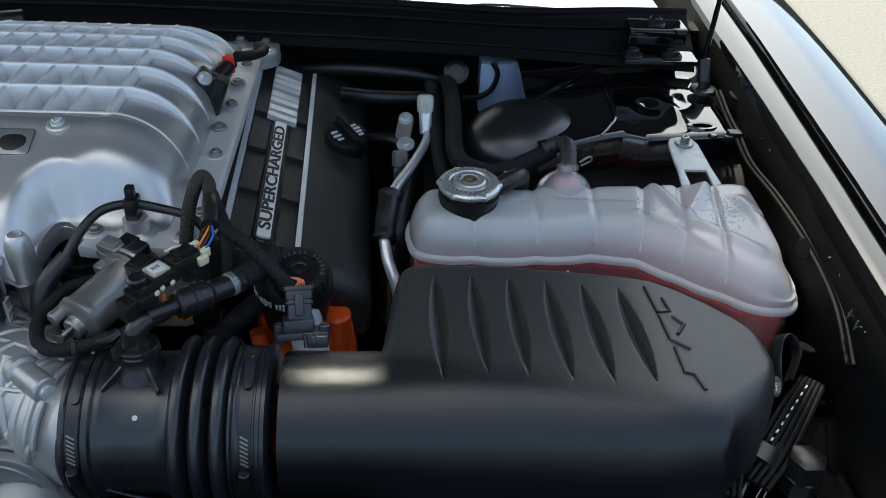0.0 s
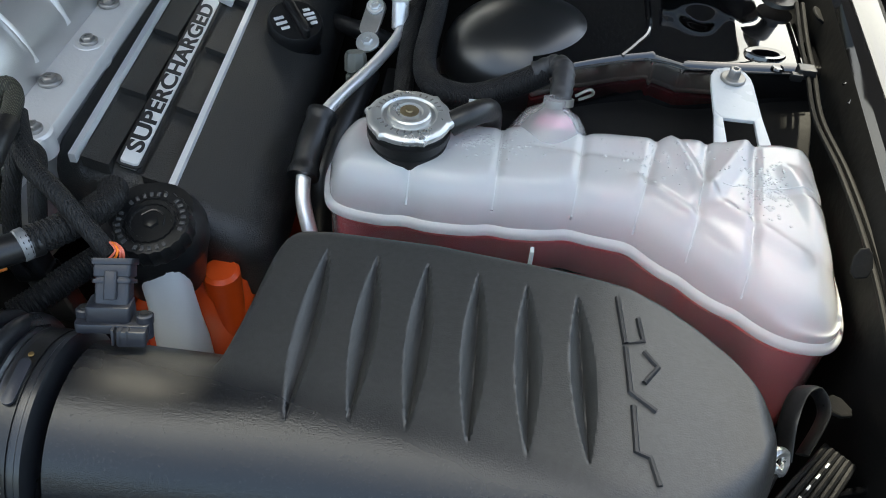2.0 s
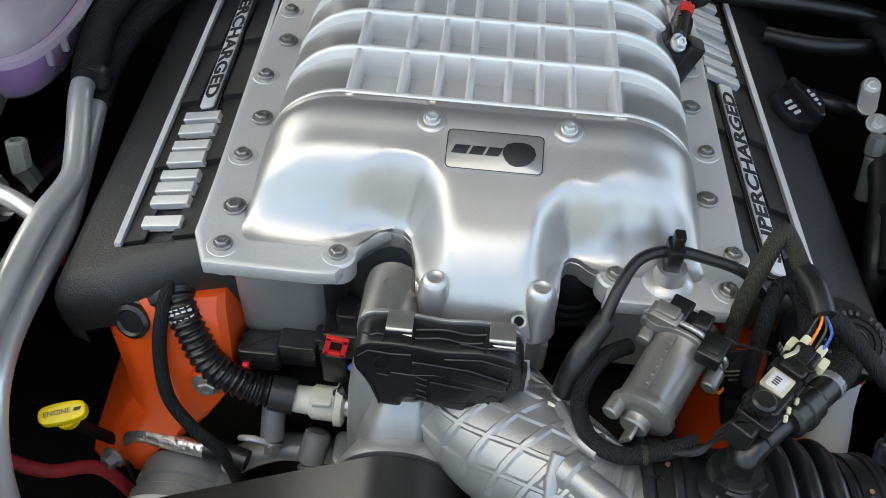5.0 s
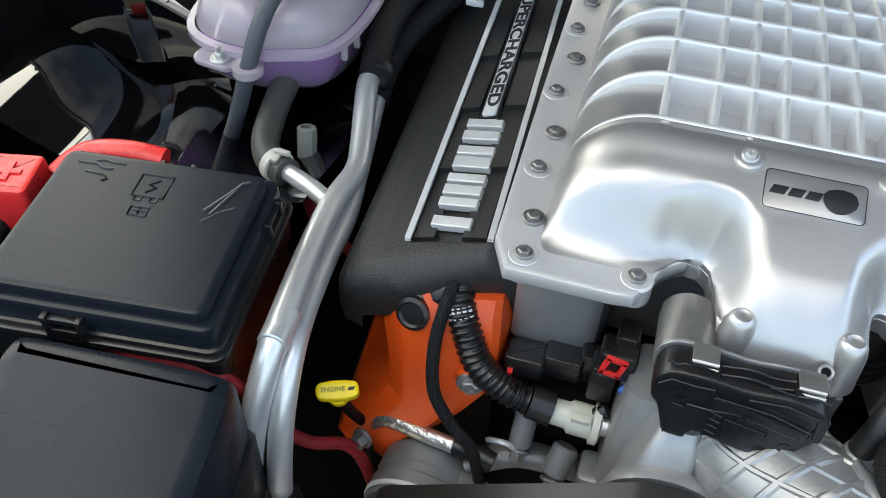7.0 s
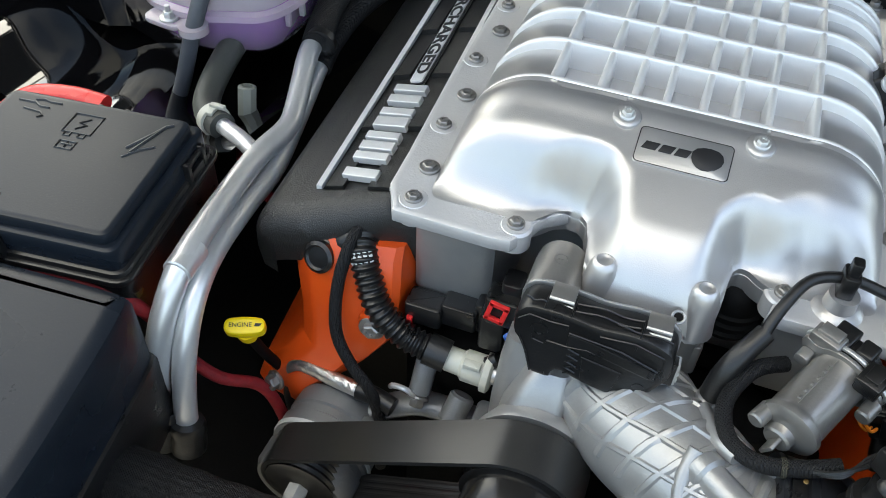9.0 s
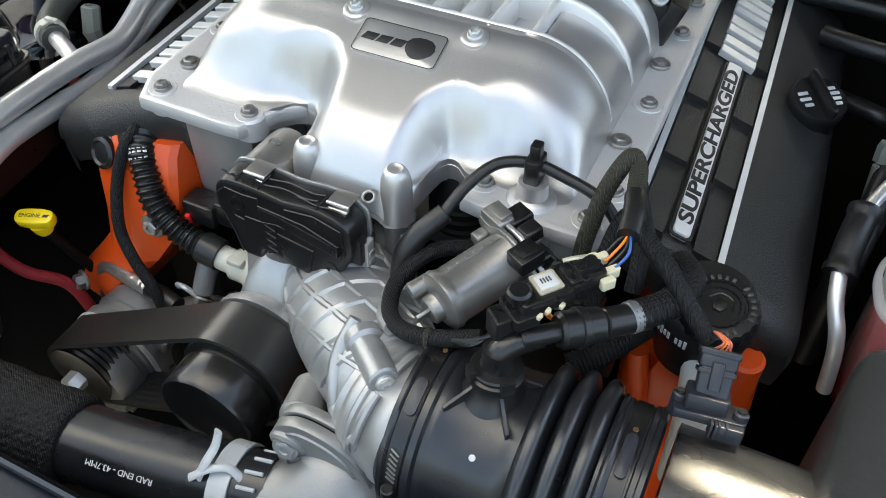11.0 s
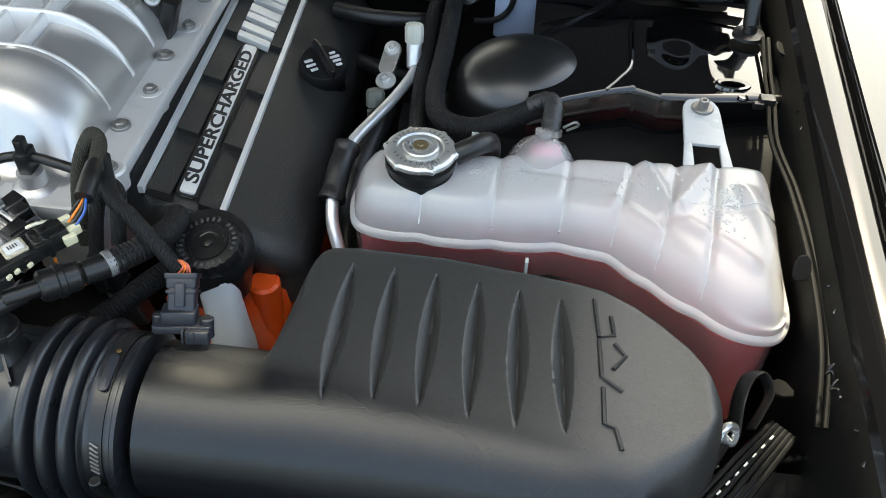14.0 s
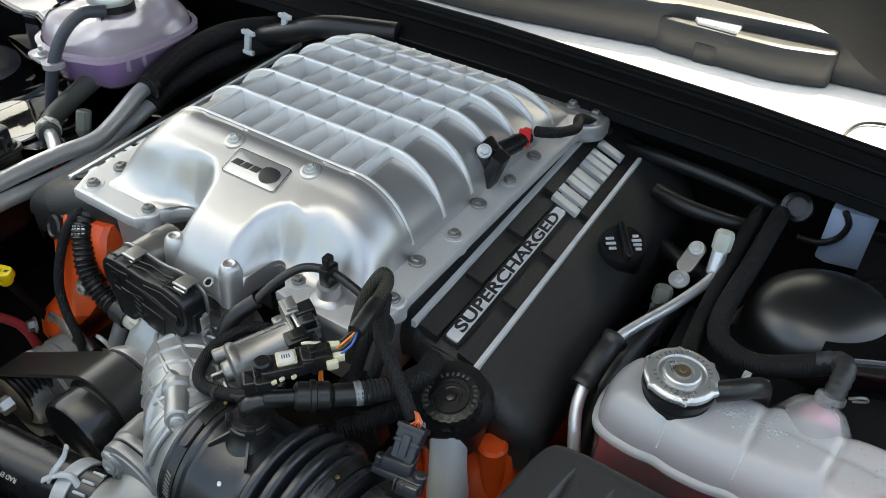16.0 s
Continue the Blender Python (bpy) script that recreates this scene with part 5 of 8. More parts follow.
def coolant_tank():
    s = thing("coolant_tank", (0.60, 0.90, 0.70), "milky white coolant tank part filled with red coolant", "coolant tank")
    out = tank_outline()
    # moulded joints from the near wall to the far wall
    joints = [((0.467, 0.868), (0.468, 0.970)), ((0.532, 0.868), (0.535, 0.974)), ((0.592, 0.872), (0.602, 0.975)), ((0.638, 0.866), (0.662, 0.977)), ((0.675, 0.840), (0.702, 0.980)), ((0.712, 0.812), (0.739, 0.984))]
    def scalloped(d, amount):
        """The outline moved in by d and pinched where the joints meet it."""
        res = []
        for x, y in inset(out, d):
            for a, b in joints:
                near = math.exp(-((x - a[0]) ** 2 + (y - a[1] - d) ** 2) / 0.0115 ** 2)
                back = math.exp(-((x - b[0]) ** 2 + (y - b[1] + d) ** 2) / 0.0100 ** 2)
                y += amount * (near - 0.7 * back)
            res.append((x, y))
        return res
    def joint_line(x, y, a, b):
        t = min(1, max(0, ((x - a[0]) * (b[0] - a[0]) + (y - a[1]) * (b[1] - a[1])) / ((b[0] - a[0]) ** 2 + (b[1] - a[1]) ** 2)))
        return math.hypot(x - a[0] - (b[0] - a[0]) * t, y - a[1] - (b[1] - a[1]) * t)
    def relief(x, y):
        """Rise and fall of the top: pillowed cells, narrow joints and folded facets at the far end."""
        v = 0.0
        for a, b in joints:
            v -= 0.0032 * math.exp(-(joint_line(x, y, a, b) / 0.0036) ** 2)
        v -= 0.0035 * math.exp(-(joint_line(x, y, (0.742, 0.905), (0.795, 0.912)) / 0.005) ** 2)
        v -= 0.0024 * math.exp(-(joint_line(x, y, (0.56, 0.933), (0.64, 0.930)) / 0.006) ** 2)
        v -= 0.016 * float(smoothstep(0.69, 0.79, x)) * float(smoothstep(0.92, 0.80, y))
        v += 0.0050 * max(0.0, 1 - joint_line(x, y, (0.690, 0.895), (0.728, 0.962)) / 0.013)
        v += 0.0050 * max(0.0, 1 - joint_line(x, y, (0.690, 0.895), (0.668, 0.958)) / 0.010)
        v += 0.0050 * max(0.0, 1 - joint_line(x, y, (0.700, 0.880), (0.752, 0.845)) / 0.012)
        v += 0.0040 * max(0.0, 1 - joint_line(x, y, (0.758, 0.930), (0.778, 0.860)) / 0.013)
        v += 0.0035 * max(0.0, 1 - joint_line(x, y, (0.640, 0.900), (0.676, 0.868)) / 0.010)
        v -= 0.010 * math.exp(-(((x - 0.520) / 0.018) ** 2 + ((y - 0.972) / 0.020) ** 2))
        return v
    lower = part("lower_shell", loft([[(x, y, z) for x, y in scalloped(d, 0.0030)] for d, z in ((0.014, 0.700), (0.006, 0.715), (0.003, 0.76), (0.002, 0.838))]), SHELLOW, s, "milky lower half")
    seam = [(0.002, 0.8375), (-0.0010, 0.8390), (-0.0026, 0.8405), (-0.0026, 0.8440), (-0.0012, 0.8462), (0.0020, 0.8480)]
    part("seam", loft([[(x, y, z) for x, y in scalloped(d, 0.0030)] for d, z in seam], False), SHELL, s)
    # upper half: rows across the tank, from the near rim to the far rim
    rim = scalloped(0.002, 0.0030)
    base = np.array([(a[0] + (b[0] - a[0]) * k / 10, a[1] + (b[1] - a[1]) * k / 10) for a, b in zip(rim, rim[1:] + rim[:1]) for k in range(10)])
    x0, x1 = float(base[:, 0].min()) + 1e-4, float(base[:, 0].max()) - 1e-4
    def span(x):
        ys = [a[1] + (b[1] - a[1]) * (x - a[0]) / (b[0] - a[0]) for a, b in zip(rim, rim[1:] + rim[:1]) if (a[0] - x) * (b[0] - x) < 0]
        return min(ys), max(ys)
    def top_z(x, y):
        gap = float(np.min(np.hypot(base[:, 0] - x, base[:, 1] - y)))
        q = min(1.0, gap / 0.027)
        lift = (1 - (1 - q) ** 2.3) ** (1 / 2.1)
        return 0.8475 + 0.0395 * lift + relief(x, y) * float(smoothstep(0.10, 0.65, lift))
    def upper(p, q):
        x = (x0 + x1) / 2 - (x1 - x0) / 2 * math.cos(math.pi * p)
        lo, hi = span(x)
        y = (lo + hi) / 2 - (hi - lo) / 2 * math.cos(math.pi * q)
        return (x, y, top_z(x, y) if 0 < q < 1 else 0.8465)
    part("upper_shell", sheet(upper, np.linspace(0, 1, 241), np.linspace(0, 1, 73)), SHELL, s, "milky upper half with grooves", sharp=70)
    # thicker plastic shows paler along each moulded joint
    for (ax, ay), (bx, by) in joints + [((0.700, 0.905), (0.780, 0.915))]:
        pts = []
        for t in np.linspace(0.03, 0.97, 22):
            x, y = ax + (bx - ax) * t, ay + (by - ay) * t
            pts.append((x, y, top_z(x, y) - 0.0004))
        part("moulded_joint", sweep(pts, 0.0009, 6, 0), JOINTM, s)
    part("coolant", loft([[(x, y, z) for x, y in scalloped(d, 0.0030)] for d, z in ((0.017, 0.703), (0.010, 0.716), (0.0075, 0.76), (0.0070, 0.829))]), COOLANT, s, "red coolant")
    part("level_mark", brick_between(0.566, 0.569, 0.8655, 0.872, 0.812, 0.832), WHITEPL, lower)
    # neck and pressure cap
    m = Matrix.Translation((0.462, 0.918, 0))
    part("neck", lathe([(0.031, 0.878), (0.0305, 0.888), (0.0295, 0.888), (0.0295, 0.893), (0.0322, 0.8935), (0.0322, 0.899), (0.0295, 0.8995), (0.0295, 0.906)], m, 48), RUBBER, s, "black neck ring")
    sides = 96
    prof = [(0.029, 0.9045), (0.0322, 0.9048), (0.0326, 0.9065), (0.0322, 0.9085), (0.0305, 0.9102), (0.0270, 0.9115), (0.0215, 0.9112), (0.0200, 0.9095), (0.0170, 0.9092), (0.0165, 0.9125), (0.0150, 0.9135), (0.0105, 0.9132), (0.0095, 0.9110), (0.0080, 0.9108), (0.0075, 0.9130), (0.0005, 0.9132)]
    v, f = lathe(prof, None, sides)
    w = []
    for x, y, z in v:
        r, a = math.hypot(x, y), math.atan2(y, x)
        if r > 0.0295:
            bump = max(0.0, math.cos(6 * a + 0.5)) ** 12 * 0.0024
            x, y = x * (1 + bump / r), y * (1 + bump / r)
        w.append((x + 0.462, y + 0.918, z))
    cap = part("pressure_cap", (w, f), CAPM, s, "zinc-plated pressure cap", sharp=30)
    part("cap_rivet", lathe([(0.0072, 0.9128), (0.0072, 0.9136), (0.0055, 0.9139), (0.0030, 0.9137), (0.0025, 0.9146), (0.0008, 0.9147)], m, 24), BRONZE, cap)
    for k in range(26):
        a = 2 * math.pi * k / 30 + 0.3
        if k in (6, 7, 14, 15):
            continue
        mm = m @ Matrix.Rotation(a, 4, "Z") @ Matrix.Translation((0.0243, 0, 0.9118)) 
        part("stamp_bar", block(0.0030, 0.0013, 0.0005, mm, 0.0002), DULLMETAL, cap)
    # return spout with a pink tint and its hose clip
    bump_m = frame_to((0.572, 0.962, 0.868), (0.02, 0.25, 1))
    part("return_bump", lathe([(0.044, -0.012), (0.034, 0.004), (0.028, 0.014), (0.022, 0.022), (0.0135, 0.027), (0.0095, 0.030), (0.009, 0.036)], bump_m, 36), SHELLMID, s)
    part("pink_tint", lathe([(0.018, -0.002), (0.018, 0.007), (0.014, 0.016), (0.006, 0.020)], bump_m @ Matrix.Translation((-0.003, -0.006, 0.001)), 24), material("pink_residue", (0.74, 0.34, 0.44), 0.4), s, "pink residue")
    for x in (0.504, 0.520):
        part("mould_tab", brick_between(x, x + 0.007, 0.962, 0.972, 0.870, 0.893), SHELL, s)
    # bracket
    bm = Matrix.Translation((0.729, 0.978, 0.878)) @ Matrix.Rotation(radians(4), 4, "X")
    part("bracket", join(prism(rounded([(-0.0205, 0.022), (0.0205, 0.022), (0.0185, 0.078), (0.013, 0.090), (0, 0.094), (-0.013, 0.090), (-0.0185, 0.078)], 1, 0.15), 0, 0.004, 0.001, bm), prism([(-0.0235, -0.010), (-0.013, -0.010), (-0.013, 0.034), (-0.0195, 0.034)], 0.0003, 0.0037, 0.0004, bm), prism([(0.013, -0.010), (0.0235, -0.010), (0.0195, 0.034), (0.013, 0.034)], 0.0003, 0.0037, 0.0004, bm)), BRACKETM, s, "milky mounting bracket")
    part("bracket_bolt", hexbolt((0.730, 1.054, 0.888), (0, 0, 1), 0.0058, 0.010, 1.9), DULLMETAL, s)
    # beads of water under the skin
    random.seed(4)
    beads = []
    for k in range(320):
        x, y = random.choice([(random.gauss(0.735, 0.012), random.gauss(0.905, 0.020)), (random.gauss(0.53, 0.022), random.gauss(0.925, 0.008)), (random.gauss(0.655, 0.028), random.gauss(0.928, 0.012)), (random.gauss(0.738, 0.010), random.gauss(0.918, 0.014))])
        x, y = min(x, 0.752), min(max(y, 0.872), 0.948)
        r = random.uniform(0.0006, 0.0019)
        z = 0.8868 + relief(x, y)
        beads.append(lathe([(r * 0.6, -0.001), (r, 0.0001), (r * 0.8, 0.0005), (r * 0.3, 0.0008)], Matrix.Translation((x, y, z)), 7))
    b = part("condensation", join(*beads), SHELL, s)
    b["kind"] = "stuff"


coolant_tank()


# ---- hoses by the tank ----
def hose_set():
    s = thing("braided_hose", (0.47, 1.05, 0.80), "black braided coolant return hose with grey elbow", "hose")
    part("sleeve", sweep([(0.452, 1.330, 0.835), (0.457, 1.245, 0.868), (0.458, 1.150, 0.868), (0.457, 1.070, 0.862), (0.470, 1.022, 0.868), (0.505, 1.006, 0.872), (0.545, 1.016, 0.884), (0.565, 1.022, 0.894)], 0.0108, 16), BRAID, s, "woven black sleeve")
    el = part("elbow", sweep([(0.556, 1.020, 0.893), (0.572, 1.022, 0.901), (0.579, 1.008, 0.905), (0.578, 0.985, 0.897), (0.577, 0.975, 0.888)], lambda t: 0.0092 + 0.0005 * math.sin(t * 60), 16, 10), material("greyed_rubber", (0.022, 0.022, 0.024), 0.5, 0, 0.2, 60, 0.2), s, "greyish rubber elbow")
    part("spring_clamp", join(lathe([(0.0112, -0.003), (0.0124, -0.003), (0.0124, 0.003), (0.0112, 0.003)], frame_to((0.577, 0.982, 0.893), (0, -0.5, -1)), 24), sweep([(0.590, 0.985, 0.898), (0.600, 0.984, 0.906), (0.604, 0.990, 0.898), (0.594, 0.992, 0.890)], 0.0013, 6)), DULLMETAL, s)
    t = solo("overflow_hose", sweep([(0.492, 0.924, 0.900), (0.506, 0.930, 0.906), (0.518, 0.945, 0.902), (0.523, 0.965, 0.885), (0.524, 0.98, 0.85)], 0.0095, 14), RUBBER, "short black overflow hose at the tank neck", "hose")
    solo("dark_hose", sweep([(0.430, 1.33, 0.83), (0.434, 1.245, 0.860), (0.436, 1.15, 0.852), (0.44, 1.06, 0.845), (0.452, 1.0, 0.85), (0.49, 0.985, 0.850), (0.53, 0.99, 0.852)], 0.0090, 14), BRAID, "black sleeved hose behind the coolant tank", "hose")


hose_set()


def ac_line():
    s = thing("refrigerant_line", (0.40, 1.05, 0.78), "aluminium refrigerant line with capped service port", "pipe")
    part("pipe", sweep([(0.425, 1.150, 0.850), (0.424, 1.125, 0.848), (0.410, 1.070, 0.850), (0.388, 1.005, 0.853), (0.379, 0.975, 0.852)], 0.0058, 16), ALU, s)
    part("sleeve", sweep([(0.380, 0.982, 0.853), (0.376, 0.955, 0.843), (0.374, 0.926, 0.828)], lambda t: 0.0118 if 0.12 < t < 0.88 else 0.0136, 20), RUBBER, s, "black rubber sleeve")
    part("lower_pipe", sweep([(0.374, 0.930, 0.830), (0.378, 0.908, 0.816), (0.386, 0.892, 0.800), (0.391, 0.886, 0.780), (0.396, 0.884, 0.74)], 0.0064, 16), ALU, s)
    port = part("service_port", rod((0.424, 1.142, 0.846), (0.422, 1.158, 0.872), 0.0085), ALU, s)
    part("port_cap", lathe([(0.0105, 0), (0.0108, 0.016), (0.0095, 0.021), (0.004, 0.022)], frame_to((0.422, 1.157, 0.871), (-0.02, 0.25, 1)), 8), OLIVEWHITE, port, "off-white hexagonal cap")
    for p, q in (((0.395, 1.150, 0.858), (0.392, 1.120, 0.846)),):
        part("port_plate", prism(corners(0.020, 0.042, 0.0098, 6), 0, 0.005, 0.001, frame_to((0.396, 1.150, 0.850), (-0.1, -0.5, 0.8))), DULLMETAL, s)
        part("plate_bolt", hexbolt((0.397, 1.156, 0.861), (-0.1, -0.5, 0.8), 0.006, 0.005), STEEL, s)
    part("second_port", join(rod((0.395, 1.06, 0.79), (0.392, 1.075, 0.835), 0.0100), lathe([(0.0105, 0), (0.0105, 0.014), (0.009, 0.018), (0.004, 0.018)], frame_to((0.391, 1.078, 0.836), (-0.05, 0.3, 1)), 8)), GREYCAP, s, "off-white capped second port")
    part("second_bolt", hexbolt((0.397, 1.110, 0.848), (-0.1, -0.4, 0.9), 0.006, 0.006, 1.9), STEEL, s)
    part("second_hose", sweep([(0.400, 1.085, 0.83), (0.395, 1.04, 0.825), (0.388, 1.0, 0.81), (0.382, 0.96, 0.78), (0.380, 0.95, 0.70)], 0.0135, 14), RUBBER, s)


ac_line()


def reservoir():
    s = thing("steering_reservoir", (0.30, 0.82, 0.70), "white power steering reservoir with black ribbed cap", "reservoir")
    part("bottle", loft([[(x, y, z) for x, y in corners(w, d, 0.012, 4, cx, cy)] for w, d, cx, cy, z in ((0.036, 0.036, 0.310, 0.790, 0.690), (0.036, 0.036, 0.308, 0.790, 0.765), (0.034, 0.033, 0.305, 0.794, 0.785), (0.033, 0.031, 0.301, 0.800, 0.806), (0.034, 0.031, 0.2970, 0.806, 0.832), (0.036, 0.033, 0.2950, 0.812, 0.862))]), WHITEPL, s, "milky white bottle")
    m = frame_to((0.296, 0.813, 0.858), (-0.05, -0.25, 1))
    cap = part("cap", lathe([(0.027, 0.0), (0.0275, 0.002), (0.0275, 0.013), (0.0262, 0.0155), (0.0195, 0.0162), (0.0190, 0.0150), (0.0175, 0.0150), (0.0170, 0.0165), (0.0145, 0.0165), (0.0140, 0.0150), (0.0005, 0.0150)], m, 88, 22, 0.022), PLAIN, s, "black scalloped cap", sharp=30)
    part("cap_knob", lathe([(0.006, 0.014), (0.0055, 0.0175), (0.003, 0.018)], m, 6), PLAIN, cap)
    part("cap_swirl", moved(sweep([(0.0095, 0.0, 0.0155), (0.006, 0.008, 0.0155), (-0.003, 0.0095, 0.0155), (-0.009, 0.003, 0.0155)], 0.0008, 5), m), PLAIN, cap)
    for k in range(26):
        a = 2 * math.pi * k / 28
        if k in (6, 13, 20):
            continue
        part("raised_mark", block(0.0036, 0.0024, 0.0012, m @ Matrix.Rotation(a, 4, "Z") @ Matrix.Translation((0.0228, 0, 0.0162)), 0.0004), MARKM, cap)


reservoir()


# ---- the bay's other side ----
def fuse_box():
    s = thing("fuse_box", (-0.486, 0.774, 0.74), "black fuse box with a clipped lid and raised symbols", "fuse box")
    m = Matrix.Translation((-0.494, 0.765, 0)) @ Matrix.Rotation(radians(6), 4, "Z")
    part("body", prism(corners(0.204, 0.176, 0.012), 0.740, 0.858, 0.005, m), PLAIN, s)
    part("body_ledge", prism(corners(0.212, 0.184, 0.014), 0.846, 0.853, 0.002, m), PLAIN, s)
    lid = part("lid", join(prism(corners(0.196, 0.168, 0.010), 0.852, 0.880, 0.003, m), prism(corners(0.182, 0.154, 0.010), 0.874, 0.8905, 0.0035, m)), LIDM, s, "smooth satin black lid")
    def clip(x, y, ang):
        mm = m @ Matrix.Translation((x, y, 0.862)) @ Matrix.Rotation(radians(ang), 4, "Z")
        return join(block(0.005, 0.008, 0.026, mm @ Matrix.Translation((-0.014, 0, 0))), block(0.005, 0.008, 0.026, mm @ Matrix.Translation((0.014, 0, 0))), block(0.028, 0.006, 0.005, mm @ Matrix.Translation((0, 0.001, 0.008))), block(0.022, 0.005, 0.012, mm @ Matrix.Translation((0, -0.001, -0.006))))
    for x, y, a in ((-0.02, -0.088, 0), (0.0, 0.090, 180), (0.100, 0.05, 90)):
        part("latch", clip(x, y, a), PLAIN, s)
    def line(pts, r=0.0009):
        return moved(sweep([(x, y, 0.8907) for x, y in pts], r, 5, 0), m)
    part("symbol_cables", join(line([(-0.075, 0.062), (-0.058, 0.062), (-0.052, 0.058), (-0.042, 0.058)], 0.0012), line([(-0.064, 0.052), (-0.046, 0.050), (-0.042, 0.046), (-0.046, 0.043)], 0.0012), line([(-0.060, 0.066), (-0.052, 0.068), (-0.046, 0.066), (-0.034, 0.066)], 0.0012)), PLAIN, lid)
    part("symbol_fuse", join(line([(-0.014, 0.058), (0.014, 0.058), (0.014, 0.032), (-0.014, 0.032), (-0.014, 0.058)]), line([(0.004, 0.053), (-0.004, 0.046), (0.004, 0.044), (-0.004, 0.037)]), line([(-0.010, 0.032), (-0.010, 0.027), (-0.004, 0.027), (-0.004, 0.032)]), line([(0.004, 0.032), (0.004, 0.027), (0.010, 0.027), (0.010, 0.032)])), PLAIN, lid)
    part("symbol_book", join(line([(-0.008, 0.020), (0.008, 0.020), (0.008, 0.010), (-0.008, 0.010), (-0.008, 0.020)]), line([(0, 0.020), (0, 0.012)]), line([(-0.005, 0.016), (0.005, 0.016)])), PLAIN, lid)
    part("symbol_pliers", join(line([(0.052, 0.026), (0.066, 0.050), (0.072, 0.062), (0.078, 0.066)], 0.0014), line([(0.058, 0.022), (0.068, 0.050), (0.072, 0.062)], 0.0014), line([(0.054, 0.014), (0.064, 0.026), (0.076, 0.034)], 0.001)), PLAIN, lid)


fuse_box()


def control_cover():
    s = thing("battery_cover", (-0.44, 0.58, 0.70), "plain satin black battery cover with rounded edges", "battery cover")
    out = rounded([(-0.536, 0.634), (-0.534, 0.658), (-0.514, 0.662), (-0.370, 0.672), (-0.356, 0.666), (-0.330, 0.482), (-0.345, 0.442), (-0.54, 0.442), (-0.548, 0.567), (-0.528, 0.582), (-0.524, 0.612)], 2, 0.2)
    part("cover", prism(out, 0.70, 0.868, 0.010), LIDM, s)
    part("skirt", prism(inset(out, -0.004), 0.70, 0.79, 0.004), PLAIN, s)


control_cover()


def red_terminal():
    s = thing("jump_terminal", (-0.64, 0.80, 0.80), "red plastic jump start terminal cover with a plus sign", "terminal")
    m = Matrix.Translation((-0.640, 0.800, 0.852)) @ Matrix.Rotation(radians(12), 4, "Z")
    cap = part("terminal_cap", block(0.052, 0.050, 0.050, m, 0.006, 0.004), RED, s)
    part("plus_sign", join(block(0.024, 0.006, 0.003, m @ Matrix.Translation((0.002, 0.0, 0.0252))), block(0.006, 0.024, 0.003, m @ Matrix.Translation((0.002, 0.0, 0.0254)))), RED, cap)
    part("cable_channel", sweep([(-0.615, 0.825, 0.855), (-0.600, 0.855, 0.862), (-0.565, 0.868, 0.862), (-0.530, 0.872, 0.858)], 0.013, 12, 6, 0.8), RED, s)
    part("cable", sweep([(-0.65, 0.78, 0.835), (-0.645, 0.73, 0.81), (-0.63, 0.66, 0.79)], 0.012, 12), RUBBER, s)


red_terminal()


